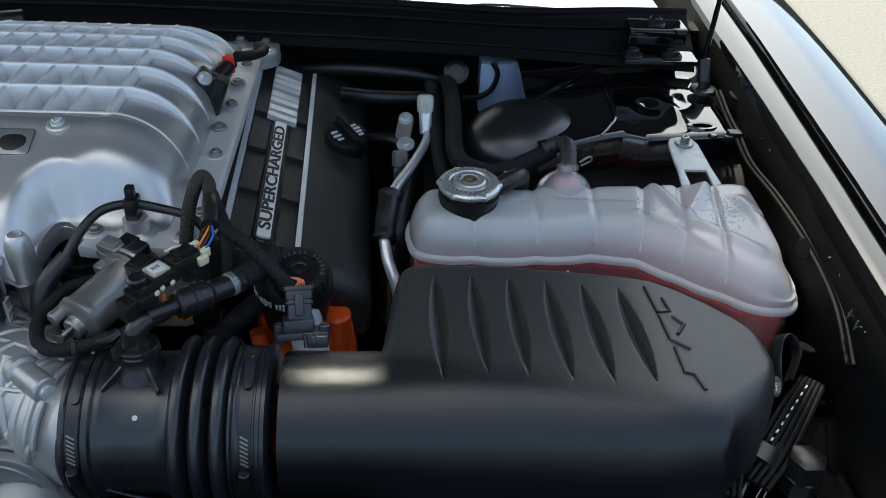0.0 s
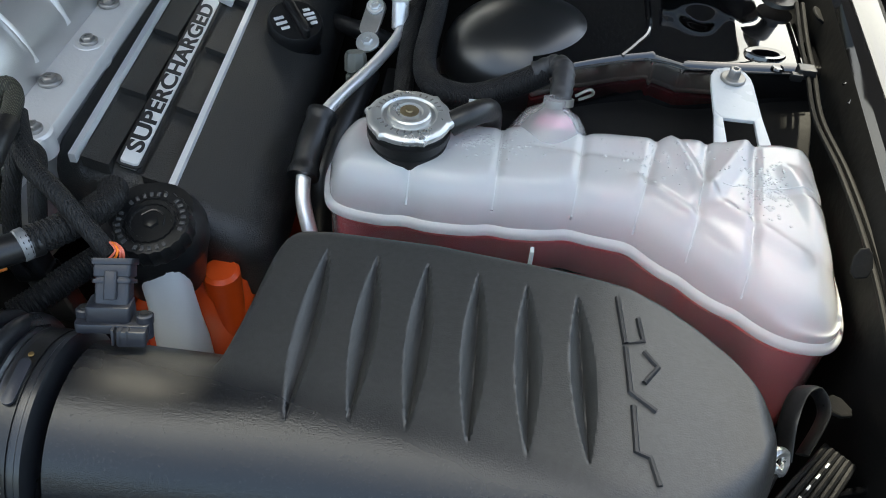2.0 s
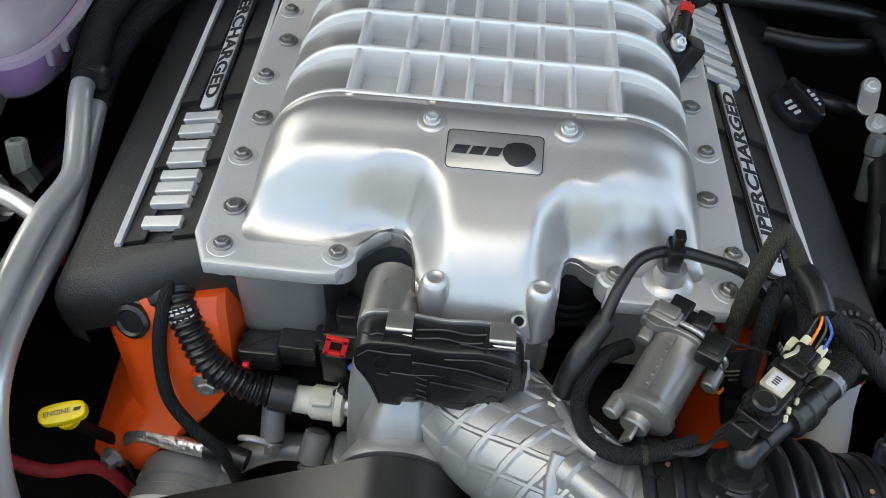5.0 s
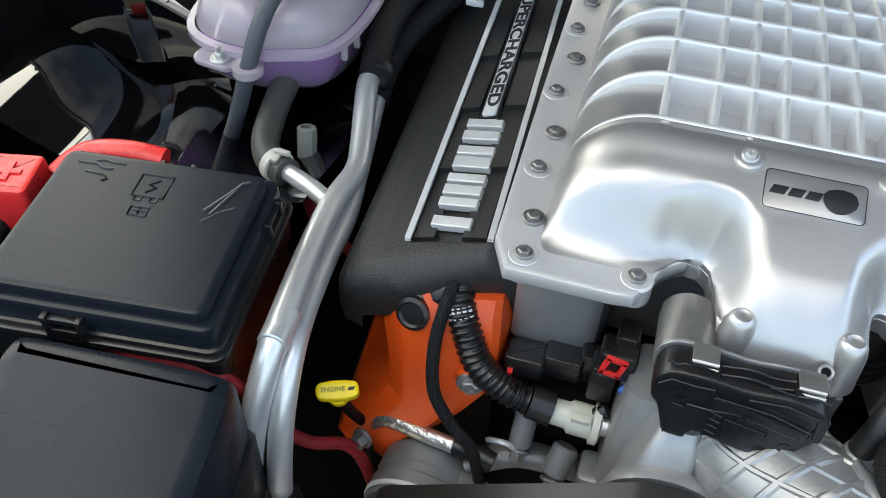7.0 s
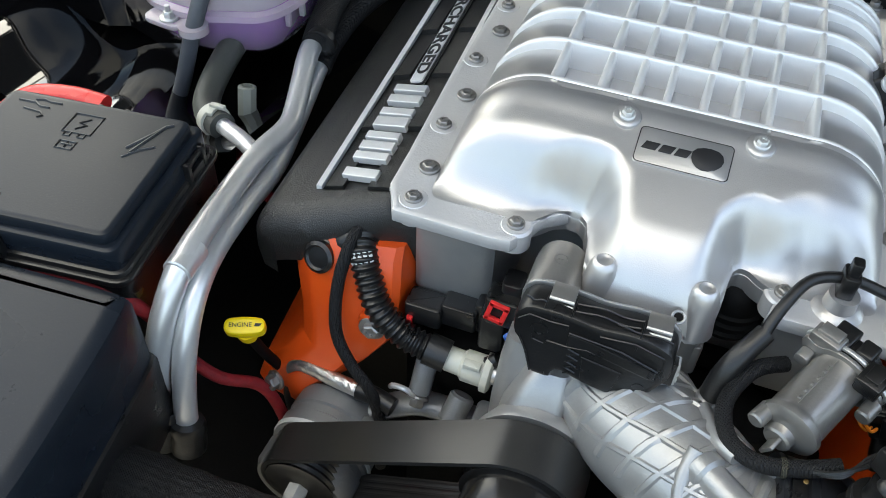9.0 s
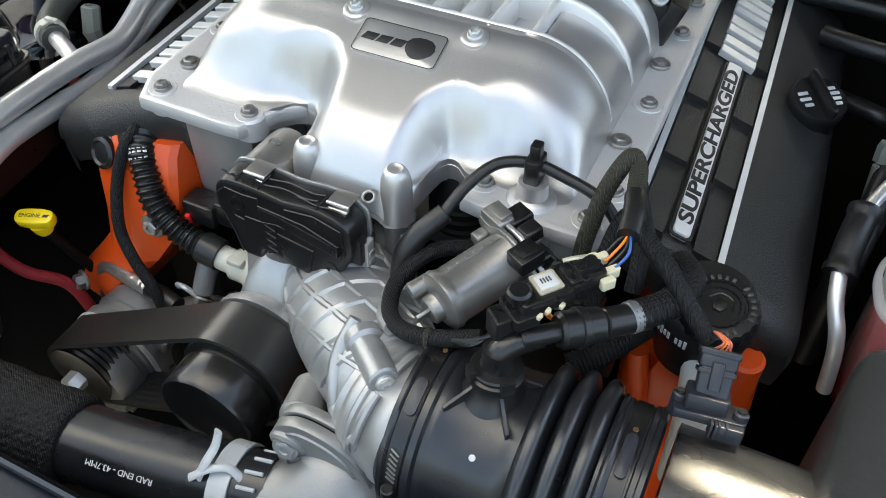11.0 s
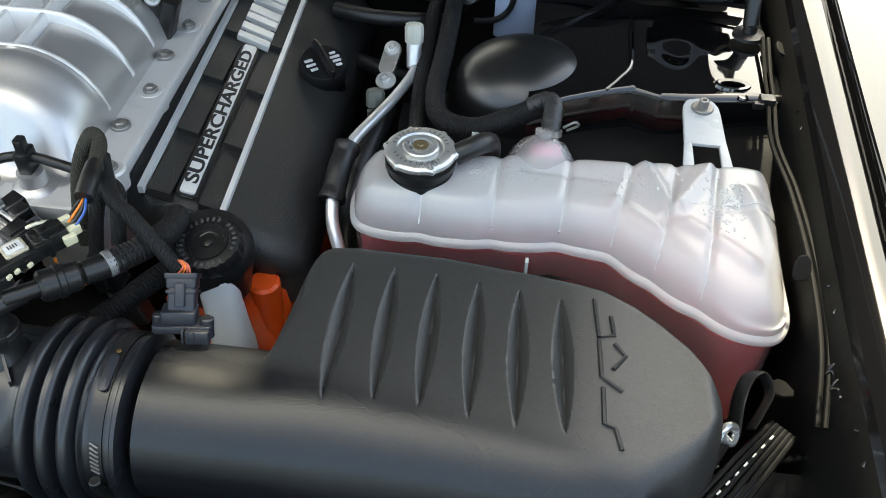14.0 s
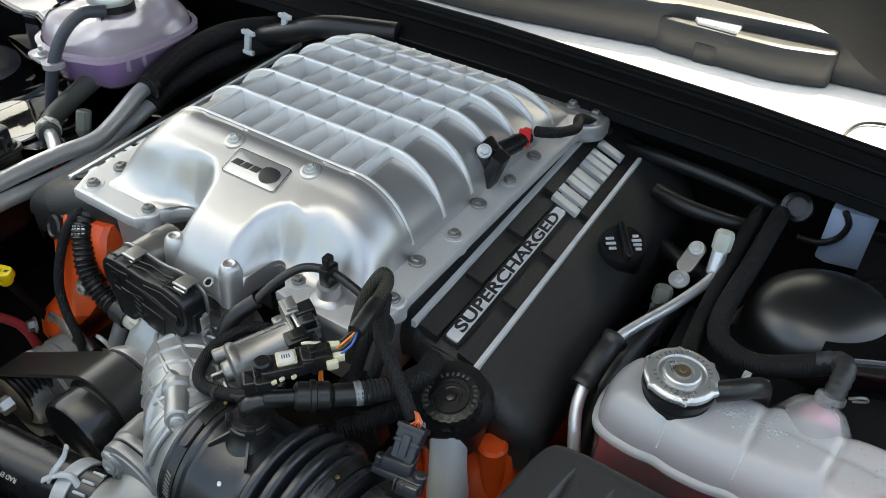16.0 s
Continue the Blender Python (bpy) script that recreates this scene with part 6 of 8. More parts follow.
def second_tank():
    s = thing("intercooler_tank", (-0.50, 1.11, 0.78), "milky intercooler tank holding purple coolant", "coolant tank")
    out = rounded([(-0.590, 1.040), (-0.560, 1.012), (-0.505, 1.005), (-0.470, 1.018), (-0.435, 1.030), (-0.418, 1.070), (-0.414, 1.140), (-0.424, 1.205), (-0.500, 1.225), (-0.575, 1.210), (-0.596, 1.12)], 2, 0.25)
    part("lower_shell", loft([[(x, y, z) for x, y in inset(out, d)] for d, z in ((0.032, 0.832), (0.019, 0.836), (0.010, 0.846), (0.006, 0.884))], False), SHELLPURPLE, s)
    part("coolant", loft([[(x, y, z) for x, y in inset(out, d)] for d, z in ((0.034, 0.835), (0.022, 0.839), (0.0130, 0.848), (0.0085, 0.883))]), PURPLE, s, "purple coolant")
    part("seam", loft([[(x, y, z) for x, y in inset(out, d)] for d, z in ((0.006, 0.884), (-0.004, 0.886), (-0.004, 0.893), (0.004, 0.895))], False), SHELL2, s)
    def dome(x, y, z):
        cells = 0.0075 * math.exp(-((x + 0.506 + 0.2 * (y - 1.1)) / 0.012) ** 2) + 0.0060 * math.exp(-((y - 1.128) / 0.013) ** 2)
        return (x, y, z - cells * float(smoothstep(0.900, 0.928, z)))
    part("upper_shell", loft([[dome(x, y, z) for x, y in inset(out, d)] for d, z in ((0.006, 0.894), (0.0070, 0.902), (0.010, 0.911), (0.016, 0.920), (0.024, 0.927), (0.034, 0.931), (0.044, 0.9325), (0.054, 0.933), (0.064, 0.933), (0.074, 0.933), (0.082, 0.933))]), SHELL2, s, "milky upper half")
    m = Matrix.Translation((-0.492, 1.105, 0))
    part("neck", lathe([(0.031, 0.925), (0.031, 0.945), (0.029, 0.946)], m, 32), RUBBER, s)
    cap = part("pressure_cap", lathe([(0.033, 0.944), (0.034, 0.950), (0.031, 0.957), (0.020, 0.959), (0.018, 0.956), (0.015, 0.961), (0.001, 0.962)], m, 48, 6, 0.03), STEEL, s, "zinc-plated pressure cap")
    # bracket ear with bolt, hose ring, flow tabs
    part("ear", prism(corners(0.050, 0.030, 0.012), 0.878, 0.884, 0.002, Matrix.Translation((-0.538, 1.004, 0)) @ Matrix.Rotation(radians(-8), 4, "Z")), SHELL2, s)
    part("ear_bolt", join(hexbolt((-0.533, 1.000, 0.885), (0, 0, 1), 0.006, 0.008, 1.7), rod((-0.533, 1.0, 0.89), (-0.533, 1.0, 0.90), 0.003, 8)), STEEL, s)
    part("hose_ring", lathe([(0.011, -0.004), (0.016, -0.004), (0.016, 0.004), (0.011, 0.004)], Matrix.Translation((-0.500, 0.994, 0.884)), 24), SHELL2, s)
    for x, y in ((-0.424, 1.060), (-0.420, 1.085)):
        part("lip_tab", brick_between(x - 0.003, x + 0.003, y - 0.003, y + 0.003, 0.868, 0.892), SHELL2, s)
    solo("vent_hose", sweep([(-0.470, 1.075, 0.942), (-0.482, 1.045, 0.945), (-0.490, 1.015, 0.925), (-0.500, 0.994, 0.884), (-0.520, 0.985, 0.82), (-0.545, 0.985, 0.76), (-0.555, 0.985, 0.70)], 0.0088, 14), material("grey_vent_hose", (0.06, 0.065, 0.075), 0.45, 0, 0.2, 40, 0.2), "grey vent hose threaded through the tank ring", "hose")


second_tank()


def pipes():
    s = thing("aluminium_pipe", (-0.36, 0.85, 0.70), "bare aluminium coolant pipe with a welded branch", "pipe")
    A = [(-0.400, 1.075, 0.848), (-0.396, 1.045, 0.846), (-0.380, 0.985, 0.832), (-0.371, 0.945, 0.828), (-0.374, 0.895, 0.832), (-0.370, 0.840, 0.838), (-0.360, 0.760, 0.846), (-0.357, 0.720, 0.840), (-0.361, 0.690, 0.805), (-0.367, 0.674, 0.755), (-0.369, 0.664, 0.715), (-0.369, 0.658, 0.670)]
    part("pipe", sweep(A, 0.0115, 18), ALU, s)
    part("branch", sweep([(-0.376, 0.890, 0.832), (-0.402, 0.905, 0.832), (-0.434, 0.922, 0.828)], 0.0088, 14), ALU, s)
    part("saddle", lathe([(0.0118, -0.016), (0.0130, -0.015), (0.0130, 0.015), (0.0118, 0.016)], frame_to((-0.357, 0.735, 0.843), (0.05, -1, 0.0)), 24), ALU, s)
    t = thing("rear_pipe", (-0.34, 0.85, 0.70), "bare aluminium pipe running close behind its twin", "pipe")
    B = [(-0.394, 1.075, 0.826), (-0.390, 1.045, 0.820), (-0.376, 0.960, 0.810), (-0.366, 0.900, 0.808), (-0.362, 0.840, 0.814), (-0.353, 0.770, 0.824), (-0.346, 0.722, 0.816), (-0.344, 0.690, 0.778), (-0.345, 0.672, 0.720), (-0.344, 0.660, 0.66)]
    part("pipe", sweep(B, 0.0108, 18), ALU, t)
    part("lower_joint", lathe([(0.016, -0.02), (0.017, -0.01), (0.0155, 0.0), (0.017, 0.008), (0.015, 0.014)], frame_to((-0.342, 0.662, 0.690), (0.0, 0.25, 1)), 24), RUBBER, t)
    part("lower_joint", lathe([(0.017, -0.03), (0.018, -0.01), (0.0165, 0.0), (0.018, 0.008), (0.015, 0.014)], frame_to((-0.366, 0.662, 0.700), (0.0, 0.2, 1)), 24), RUBBER, s)
    solo("sleeved_hose", sweep([(-0.393, 1.060, 0.851), (-0.400, 1.095, 0.858), (-0.402, 1.15, 0.870), (-0.385, 1.22, 0.880), (-0.36, 1.30, 0.87)], lambda u: 0.0165 - 0.002 * u, 18), BRAID, "black sleeved hose on the aluminium pipe", "hose")
    solo("sleeved_hose", sweep([(-0.392, 1.06, 0.822), (-0.394, 1.10, 0.832), (-0.386, 1.16, 0.845), (-0.362, 1.22, 0.855), (-0.33, 1.29, 0.855)], 0.0140, 18), BRAID, "black sleeved hose on the aluminium pipe", "hose")
    c = thing("hose_clamp", (-0.39, 1.05, 0.84), "dark crimped collar round the pipe end", "hose clamp")
    clamp_band((-0.391, 1.066, 0.851), (-0.1, 1, 0.1), 0.0172, 0.010, PLAIN, c)
    h = thing("tank_hose", (-0.46, 1.0, 0.80), "black rubber hose between tank and pipe with pale clamps", "hose")
    part("hose", sweep([(-0.478, 1.062, 0.862), (-0.480, 1.040, 0.850), (-0.480, 0.998, 0.836), (-0.474, 0.960, 0.826), (-0.458, 0.936, 0.824), (-0.432, 0.920, 0.828)], 0.0145, 18), material("olive_grey_rubber", (0.050, 0.052, 0.045), 0.5, 0, 0.25, 60, 0.3), h)
    for p, d in (((-0.479, 1.050, 0.855), (-0.05, -1, -0.5)), ((-0.448, 0.929, 0.826), (1, -0.65, 0.1))):
        b = clamp_band(p, d, 0.0154, 0.011, WHITEPL if p[1] > 1 else OLIVEWHITE, h, "spring_clamp", "pale spring clamp")
        q = Vector(p) + Vector((0.004, -0.004, 0.016))
        part("clamp_ear", join(block(0.006, 0.016, 0.004, Matrix.Translation(q)), block(0.016, 0.005, 0.004, Matrix.Translation(q + Vector((0.004, 0.004, 0.003))))), OLIVEWHITE, b)
    solo("capped_stub", lathe([(0.0105, 0), (0.0105, 0.036), (0.0085, 0.038), (0.006, 0.038), (0.006, 0.034)], frame_to((-0.436, 0.970, 0.800), (-0.05, 0.35, 1)), 8), material("grey_green_plastic", (0.16, 0.165, 0.14), 0.5), "grey hexagonal stub standing in the bay", "fitting")


pipes()


def orange_head():
    s = thing("cylinder_head_cover", (-0.27, 0.85, 0.55), "orange painted cylinder head casting", "cylinder head")
    rings = []
    for z, left, right, y, cut in ((0.600, -0.338, -0.300, 0.778, 0.012), (0.630, -0.342, -0.282, 0.766, 0.014), (0.660, -0.332, -0.262, 0.764, 0.016), (0.690, -0.306, -0.234, 0.768, 0.018), (0.712, -0.290, -0.214, 0.774, 0.020), (0.740, -0.293, -0.190, 0.782, 0.022), (0.775, -0.301, -0.186, 0.790, 0.026), (0.800, -0.307, -0.186, 0.797, 0.030), (0.822, -0.311, -0.188, 0.806, 0.034), (0.832, -0.306, -0.190, 0.816, 0.034)):
        pts = [(left + cut, y + 0.004), (left + 0.055, y - 0.004), (right, y + 0.010), (right + 0.01, 1.30), (left - 0.04, 1.30), (left - 0.01, 0.90), (left, y + cut)]
        p = rounded(pts, 2, 0.10)
        rings.append([(x, y, z) for x, y in p])
    part("casting", loft(rings), ORANGE, s, sharp=22)
    part("casting_boss", rod((-0.210, 0.806, 0.766), (-0.209, 0.784, 0.763), 0.015), ORANGE, s)
    part("head_bolt", hexbolt((-0.209, 0.783, 0.763), (0.1, -1, 0.15), 0.0085, 0.008, 1.5), DULLMETAL, s)
    part("head_bolt", hexbolt((-0.302, 0.753, 0.672), (-0.4, -1, 0.2), 0.0085, 0.010, 1.3), DULLMETAL, s)
    part("breather_plug", lathe([(0.0155, -0.02), (0.0162, -0.004), (0.0150, -0.003), (0.0150, 0.000), (0.0162, 0.001), (0.0162, 0.005), (0.0150, 0.006), (0.0150, 0.009), (0.0154, 0.012), (0.012, 0.014), (0.010, 0.012), (0.0005, 0.0125)], frame_to((-0.2655, 0.8105, 0.8125), (-0.15, -0.85, 0.40)), 28), PLAIN, s, "black ribbed breather plug")
    part("breather_neck", sweep([(-0.264, 0.822, 0.812), (-0.250, 0.820, 0.824), (-0.236, 0.824, 0.834)], 0.0115, 16), PLAIN, s)
    r = thing("cylinder_head_cover", (0.30, 0.88, 0.55), "orange painted cylinder head casting under the valve cover", "cylinder head")
    rings = []
    for z, d in ((0.60, 0.0), (0.72, 0.002), (0.775, 0.006), (0.792, 0.018)):
        p = rounded([(0.240 + d, 0.808 + d), (0.30, 0.806 + d), (0.350 - d, 0.830 + d), (0.346 - d, 0.90), (0.318 - d, 1.30), (0.175 + d, 1.30)], 2, 0.2)
        rings.append([(x, y, z) for x, y in p])
    part("casting", loft(rings), ORANGE, r)
    part("fluted_corner", rod((0.326, 0.840, 0.700), (0.327, 0.838, 0.800), 0.0150, 28), ORANGE, r)
    part("web", sweep([(0.262, 0.812, 0.700), (0.258, 0.806, 0.750), (0.250, 0.812, 0.795)], 0.0085, 12), ORANGE, r)
    n = thing("filler_neck", (0.288, 0.812, 0.80), "black neck ring with a worn white print", "neck")
    nm = Matrix.Translation((0.288, 0.826, 0))
    part("ring", lathe([(0.030, 0.800), (0.0365, 0.834), (0.0380, 0.838), (0.0380, 0.852), (0.0360, 0.858), (0.030, 0.868)], nm, 48), RUBBER, n)
    for k in range(15):
        q = radians(188 + 5.2 * k)
        if k % 6 != 5:
            part("print_bar", block(0.0022, 0.0010, 0.0050 + 0.0012 * (k % 3), nm @ Matrix.Rotation(q + math.pi / 2, 4, "Z") @ Matrix.Translation((0, -0.0382, 0.8445)) @ Matrix.Rotation(0.0, 4, "X"), 0.0002), WHITEINK, n)
    k = thing("knitted_hose", (0.24, 0.785, 0.80), "black knitted hose behind the intake bellows", "hose")
    part("hose", sweep([(0.212, 0.748, 0.828), (0.229, 0.765, 0.834), (0.242, 0.786, 0.836), (0.254, 0.812, 0.832), (0.262, 0.845, 0.82)], lambda t: 0.0098 + 0.0006 * math.sin(t * 240), 18, 40), BRAID, k)


orange_head()


def front_left_bits():
    d = thing("dipstick", (-0.309, 0.744, 0.70), "yellow engine oil dipstick handle", "dipstick")
    m = frame_to((-0.317, 0.743, 0.757), (0.12, -0.30, 1)) @ Matrix.Scale(0.72, 4)
    h = part("handle", join(prism(rounded([(-0.026, -0.009), (-0.010, -0.012), (0.010, -0.012), (0.026, -0.009), (0.026, 0.009), (0.010, 0.012), (-0.010, 0.012), (-0.026, 0.009)], 2), 0.0, 0.017, 0.003, m), lathe([(0.012, -0.020), (0.014, -0.012), (0.014, 0.0)], m, 20)), YELLOW, d)
    part("letters", lettering("ENGINE", 0.0082, 0.0003, m @ Matrix.Translation((-0.005, 0.0, 0.0172)), 1.0), INK, h, sharp=20)
    part("oil_symbol", join(prism([(0.012, -0.002), (0.019, -0.002), (0.022, 0.002), (0.014, 0.002)], 0.0168, 0.0175, 0.0001, m)), INK, h)
    part("tube", sweep([(-0.317, 0.746, 0.745), (-0.315, 0.765, 0.69), (-0.30, 0.79, 0.62)], 0.0055, 10), DEEP, d)
    c = thing("corrugated_hose", (-0.19, 0.79, 0.72), "black corrugated breather hose with white coupling", "hose")
    H = [(-0.238, 0.838, 0.835), (-0.229, 0.815, 0.826), (-0.219, 0.802, 0.808), (-0.204, 0.790, 0.784), (-0.176, 0.786, 0.762), (-0.142, 0.786, 0.752)]
    part("hose", sweep(H, lambda t: 0.0125 + 0.0014 * math.sin(t * 150), 18, 36), PLAIN, c)
    part("printed_sleeve", sweep([(-0.2335, 0.829, 0.8285), (-0.2285, 0.819, 0.821), (-0.2245, 0.811, 0.8145)], 0.0142, 20, 4), PLAIN, c)
    along = Vector((0.010, -0.013, -0.017)).normalized()
    across = Vector((0.9, 0.25, 0.3)).normalized()
    face = across.cross(along).normalized()
    face = face if face.z > 0 else -face
    for k in range(3):
        for j in range(5):
            a = radians(-40 + 20 * j)
            q = Vector((-0.2275, 0.8140, 0.8215)) + along * (0.0045 * (k - 1)) + (face * math.cos(a) + across * math.sin(a)) * 0.0144
            part("print_bar", block(0.0034, 0.0024, 0.0008, frame_to(q, face * math.cos(a) + across * math.sin(a)), 0.0002), WHITEINK, c)
    part("end_cuff", sweep([(-0.156, 0.786, 0.755), (-0.136, 0.786, 0.751)], 0.0155, 18, 0), RUBBER, c)
    w = part("coupling", join(rod((-0.138, 0.786, 0.750), (-0.116, 0.785, 0.749), 0.0120), rod((-0.122, 0.785, 0.749), (-0.098, 0.785, 0.748), 0.0150), lathe([(0.0150, 0), (0.0185, 0.001), (0.0185, 0.007), (0.0150, 0.009)], frame_to((-0.101, 0.785, 0.748), (1, 0, -0.03)), 24)), OLIVEWHITE, c, "aged white coupling")
    part("coupling_tab", block(0.016, 0.008, 0.005, Matrix.Translation((-0.110, 0.776, 0.764))), OLIVEWHITE, w)
    part("spigot", rod((-0.094, 0.785, 0.748), (-0.06, 0.786, 0.748), 0.0095), ALU, c)
    solo("wire_harness", sweep([(-0.236, 0.830, 0.846), (-0.240, 0.806, 0.832), (-0.243, 0.786, 0.800), (-0.238, 0.768, 0.762), (-0.220, 0.757, 0.735), (-0.198, 0.750, 0.712), (-0.186, 0.744, 0.67), (-0.186, 0.74, 0.60)], 0.0058, 12), BRAID, "black taped wire harness in front of the orange head", "wire harness")
    s = thing("alternator", (-0.235, 0.73, 0.55), "dark grey cast alternator body behind the belt", "alternator")
    am = frame_to((-0.238, 0.700, 0.632), (0.05, 1, 0.02))
    part("body", lathe([(0.030, -0.030), (0.046, -0.028), (0.050, -0.020), (0.050, 0.000), (0.0475, 0.002), (0.0475, 0.008), (0.0510, 0.010), (0.0510, 0.030), (0.0480, 0.032), (0.0480, 0.040), (0.0500, 0.042), (0.0490, 0.062), (0.036, 0.074)], am, 40), ALTM, s)
    for k in range(5):
        a = radians(30 + 28 * k)
        part("fin", sweep([tuple(am @ Vector((0.0500 * math.cos(a), -0.0500 * math.sin(a), h))) for h in (-0.022, 0.0, 0.03, 0.058)], 0.0026, 6, 2), ALTM, s)
    part("cable_band", lathe([(0.0512, 0.013), (0.0524, 0.0135), (0.0524, 0.0175), (0.0512, 0.018)], am, 40), WHITEPL, s, "pale strap")
    part("lug", block(0.030, 0.024, 0.018, Matrix.Translation((-0.192, 0.735, 0.662)) @ Matrix.Rotation(radians(20), 4, "Y"), 0.004), ALTM, s)
    part("bracket_arm", sweep([(-0.205, 0.760, 0.662), (-0.160, 0.778, 0.674), (-0.110, 0.784, 0.668), (-0.060, 0.786, 0.660)], 0.014, 12, 6, 0.7), ALTM, s)
    f = thing("foil_hose", (-0.23, 0.75, 0.66), "silver foil wrapped hose with a black end", "hose")
    part("foil", sweep([(-0.296, 0.772, 0.652), (-0.294, 0.774, 0.672), (-0.280, 0.772, 0.684), (-0.246, 0.764, 0.690), (-0.212, 0.758, 0.694)], 0.0075, 14), FOIL, f)
    part("end", sweep([(-0.214, 0.758, 0.694), (-0.196, 0.756, 0.696), (-0.176, 0.752, 0.694)], 0.0092, 14), RUBBER, f)
    part("drop", sweep([(-0.296, 0.772, 0.656), (-0.300, 0.768, 0.632), (-0.296, 0.765, 0.600)], 0.0060, 10), RUBBER, f)
    q = thing("bolt_post", (-0.15, 0.765, 0.62), "grey metal bolt post beside the alternator", "bolt")
    part("post", rod((-0.156, 0.790, 0.735), (-0.157, 0.770, 0.704), 0.0105), ALTM, q)
    part("bolt", hexbolt((-0.157, 0.768, 0.700), (0, -0.75, -0.6), 0.0075, 0.010, 1.35), DULLMETAL, q)
    q = thing("bolt_post", (-0.12, 0.75, 0.60), "grey metal bolt post beside the alternator", "bolt")
    part("post", join(rod((-0.116, 0.778, 0.712), (-0.122, 0.758, 0.690), 0.0120), brick_between(-0.102, -0.070, 0.752, 0.785, 0.64, 0.706, 0.006)), ALTM, q)
    part("bolt", hexbolt((-0.122, 0.756, 0.686), (0, -0.75, -0.6), 0.0085, 0.012, 1.3), DULLMETAL, q)
    part("wire_eye", sweep([(-0.186, 0.770, 0.700), (-0.180, 0.764, 0.712), (-0.168, 0.762, 0.715), (-0.158, 0.764, 0.704), (-0.158, 0.765, 0.692)], 0.0028, 8), ALU, q)
    e = thing("injector_plug", (-0.14, 0.80, 0.75), "black injector plugs with red lock clips", "connector")
    part("plug", join(brick_between(-0.185, -0.150, 0.800, 0.825, 0.765, 0.790, 0.004), brick_between(-0.152, -0.118, 0.806, 0.828, 0.768, 0.794, 0.004), brick_between(-0.122, -0.09, 0.812, 0.83, 0.765, 0.80, 0.004)), PLAIN, e)
    part("lock_clip", join(brick_between(-0.196, -0.178, 0.796, 0.803, 0.757, 0.762, 0.001), brick_between(-0.181, -0.176, 0.796, 0.803, 0.757, 0.776, 0.001)), RED, e)
    part("loom", sweep([(-0.170, 0.795, 0.752), (-0.140, 0.788, 0.745), (-0.108, 0.785, 0.752), (-0.09, 0.79, 0.765)], 0.007, 10), PLAIN, e)
    g = thing("sensor_plug", (-0.095, 0.78, 0.78), "black sensor plug with a red lock frame", "connector")
    part("plug", join(brick_between(-0.108, -0.078, 0.788, 0.812, 0.812, 0.842, 0.004), brick_between(-0.098, -0.080, 0.80, 0.822, 0.80, 0.852, 0.004), brick_between(-0.112, -0.090, 0.792, 0.815, 0.770, 0.815, 0.004)), PLAIN, g)
    mm = Matrix.Translation((-0.096, 0.7860, 0.832)) @ Matrix.Scale(0.85, 4) @ Matrix.Rotation(radians(90), 4, "X") @ Matrix.Rotation(radians(-12), 4, "Z")
    part("lock_frame", join(block(0.020, 0.005, 0.004, mm @ Matrix.Translation((0, 0.011, 0))), block(0.020, 0.005, 0.004, mm @ Matrix.Translation((0, -0.011, 0))), block(0.005, 0.026, 0.004, mm @ Matrix.Translation((-0.008, 0, 0))), block(0.005, 0.026, 0.004, mm @ Matrix.Translation((0.008, 0, 0)))), RED, g)
    part("blue_tip", rod((-0.086, 0.788, 0.806), (-0.078, 0.782, 0.803), 0.004, 10), BLUEW, g)
    for pts in ([(-0.42, 0.93, 0.80), (-0.40, 0.90, 0.80), (-0.375, 0.885, 0.79), (-0.33, 0.88, 0.77)], [(-0.44, 0.72, 0.745), (-0.39, 0.715, 0.74), (-0.345, 0.72, 0.70), (-0.315, 0.74, 0.675), (-0.30, 0.745, 0.64), (-0.29, 0.75, 0.56)], [(-0.60, 0.69, 0.846), (-0.54, 0.690, 0.846), (-0.46, 0.683, 0.840), (-0.40, 0.690, 0.830), (-0.37, 0.70, 0.79)]):
        solo("red_wire_loom", sweep(pts, 0.0062, 12), REDTAPE, "red cloth taped wire loom", "wire harness", "red looms")


front_left_bits()


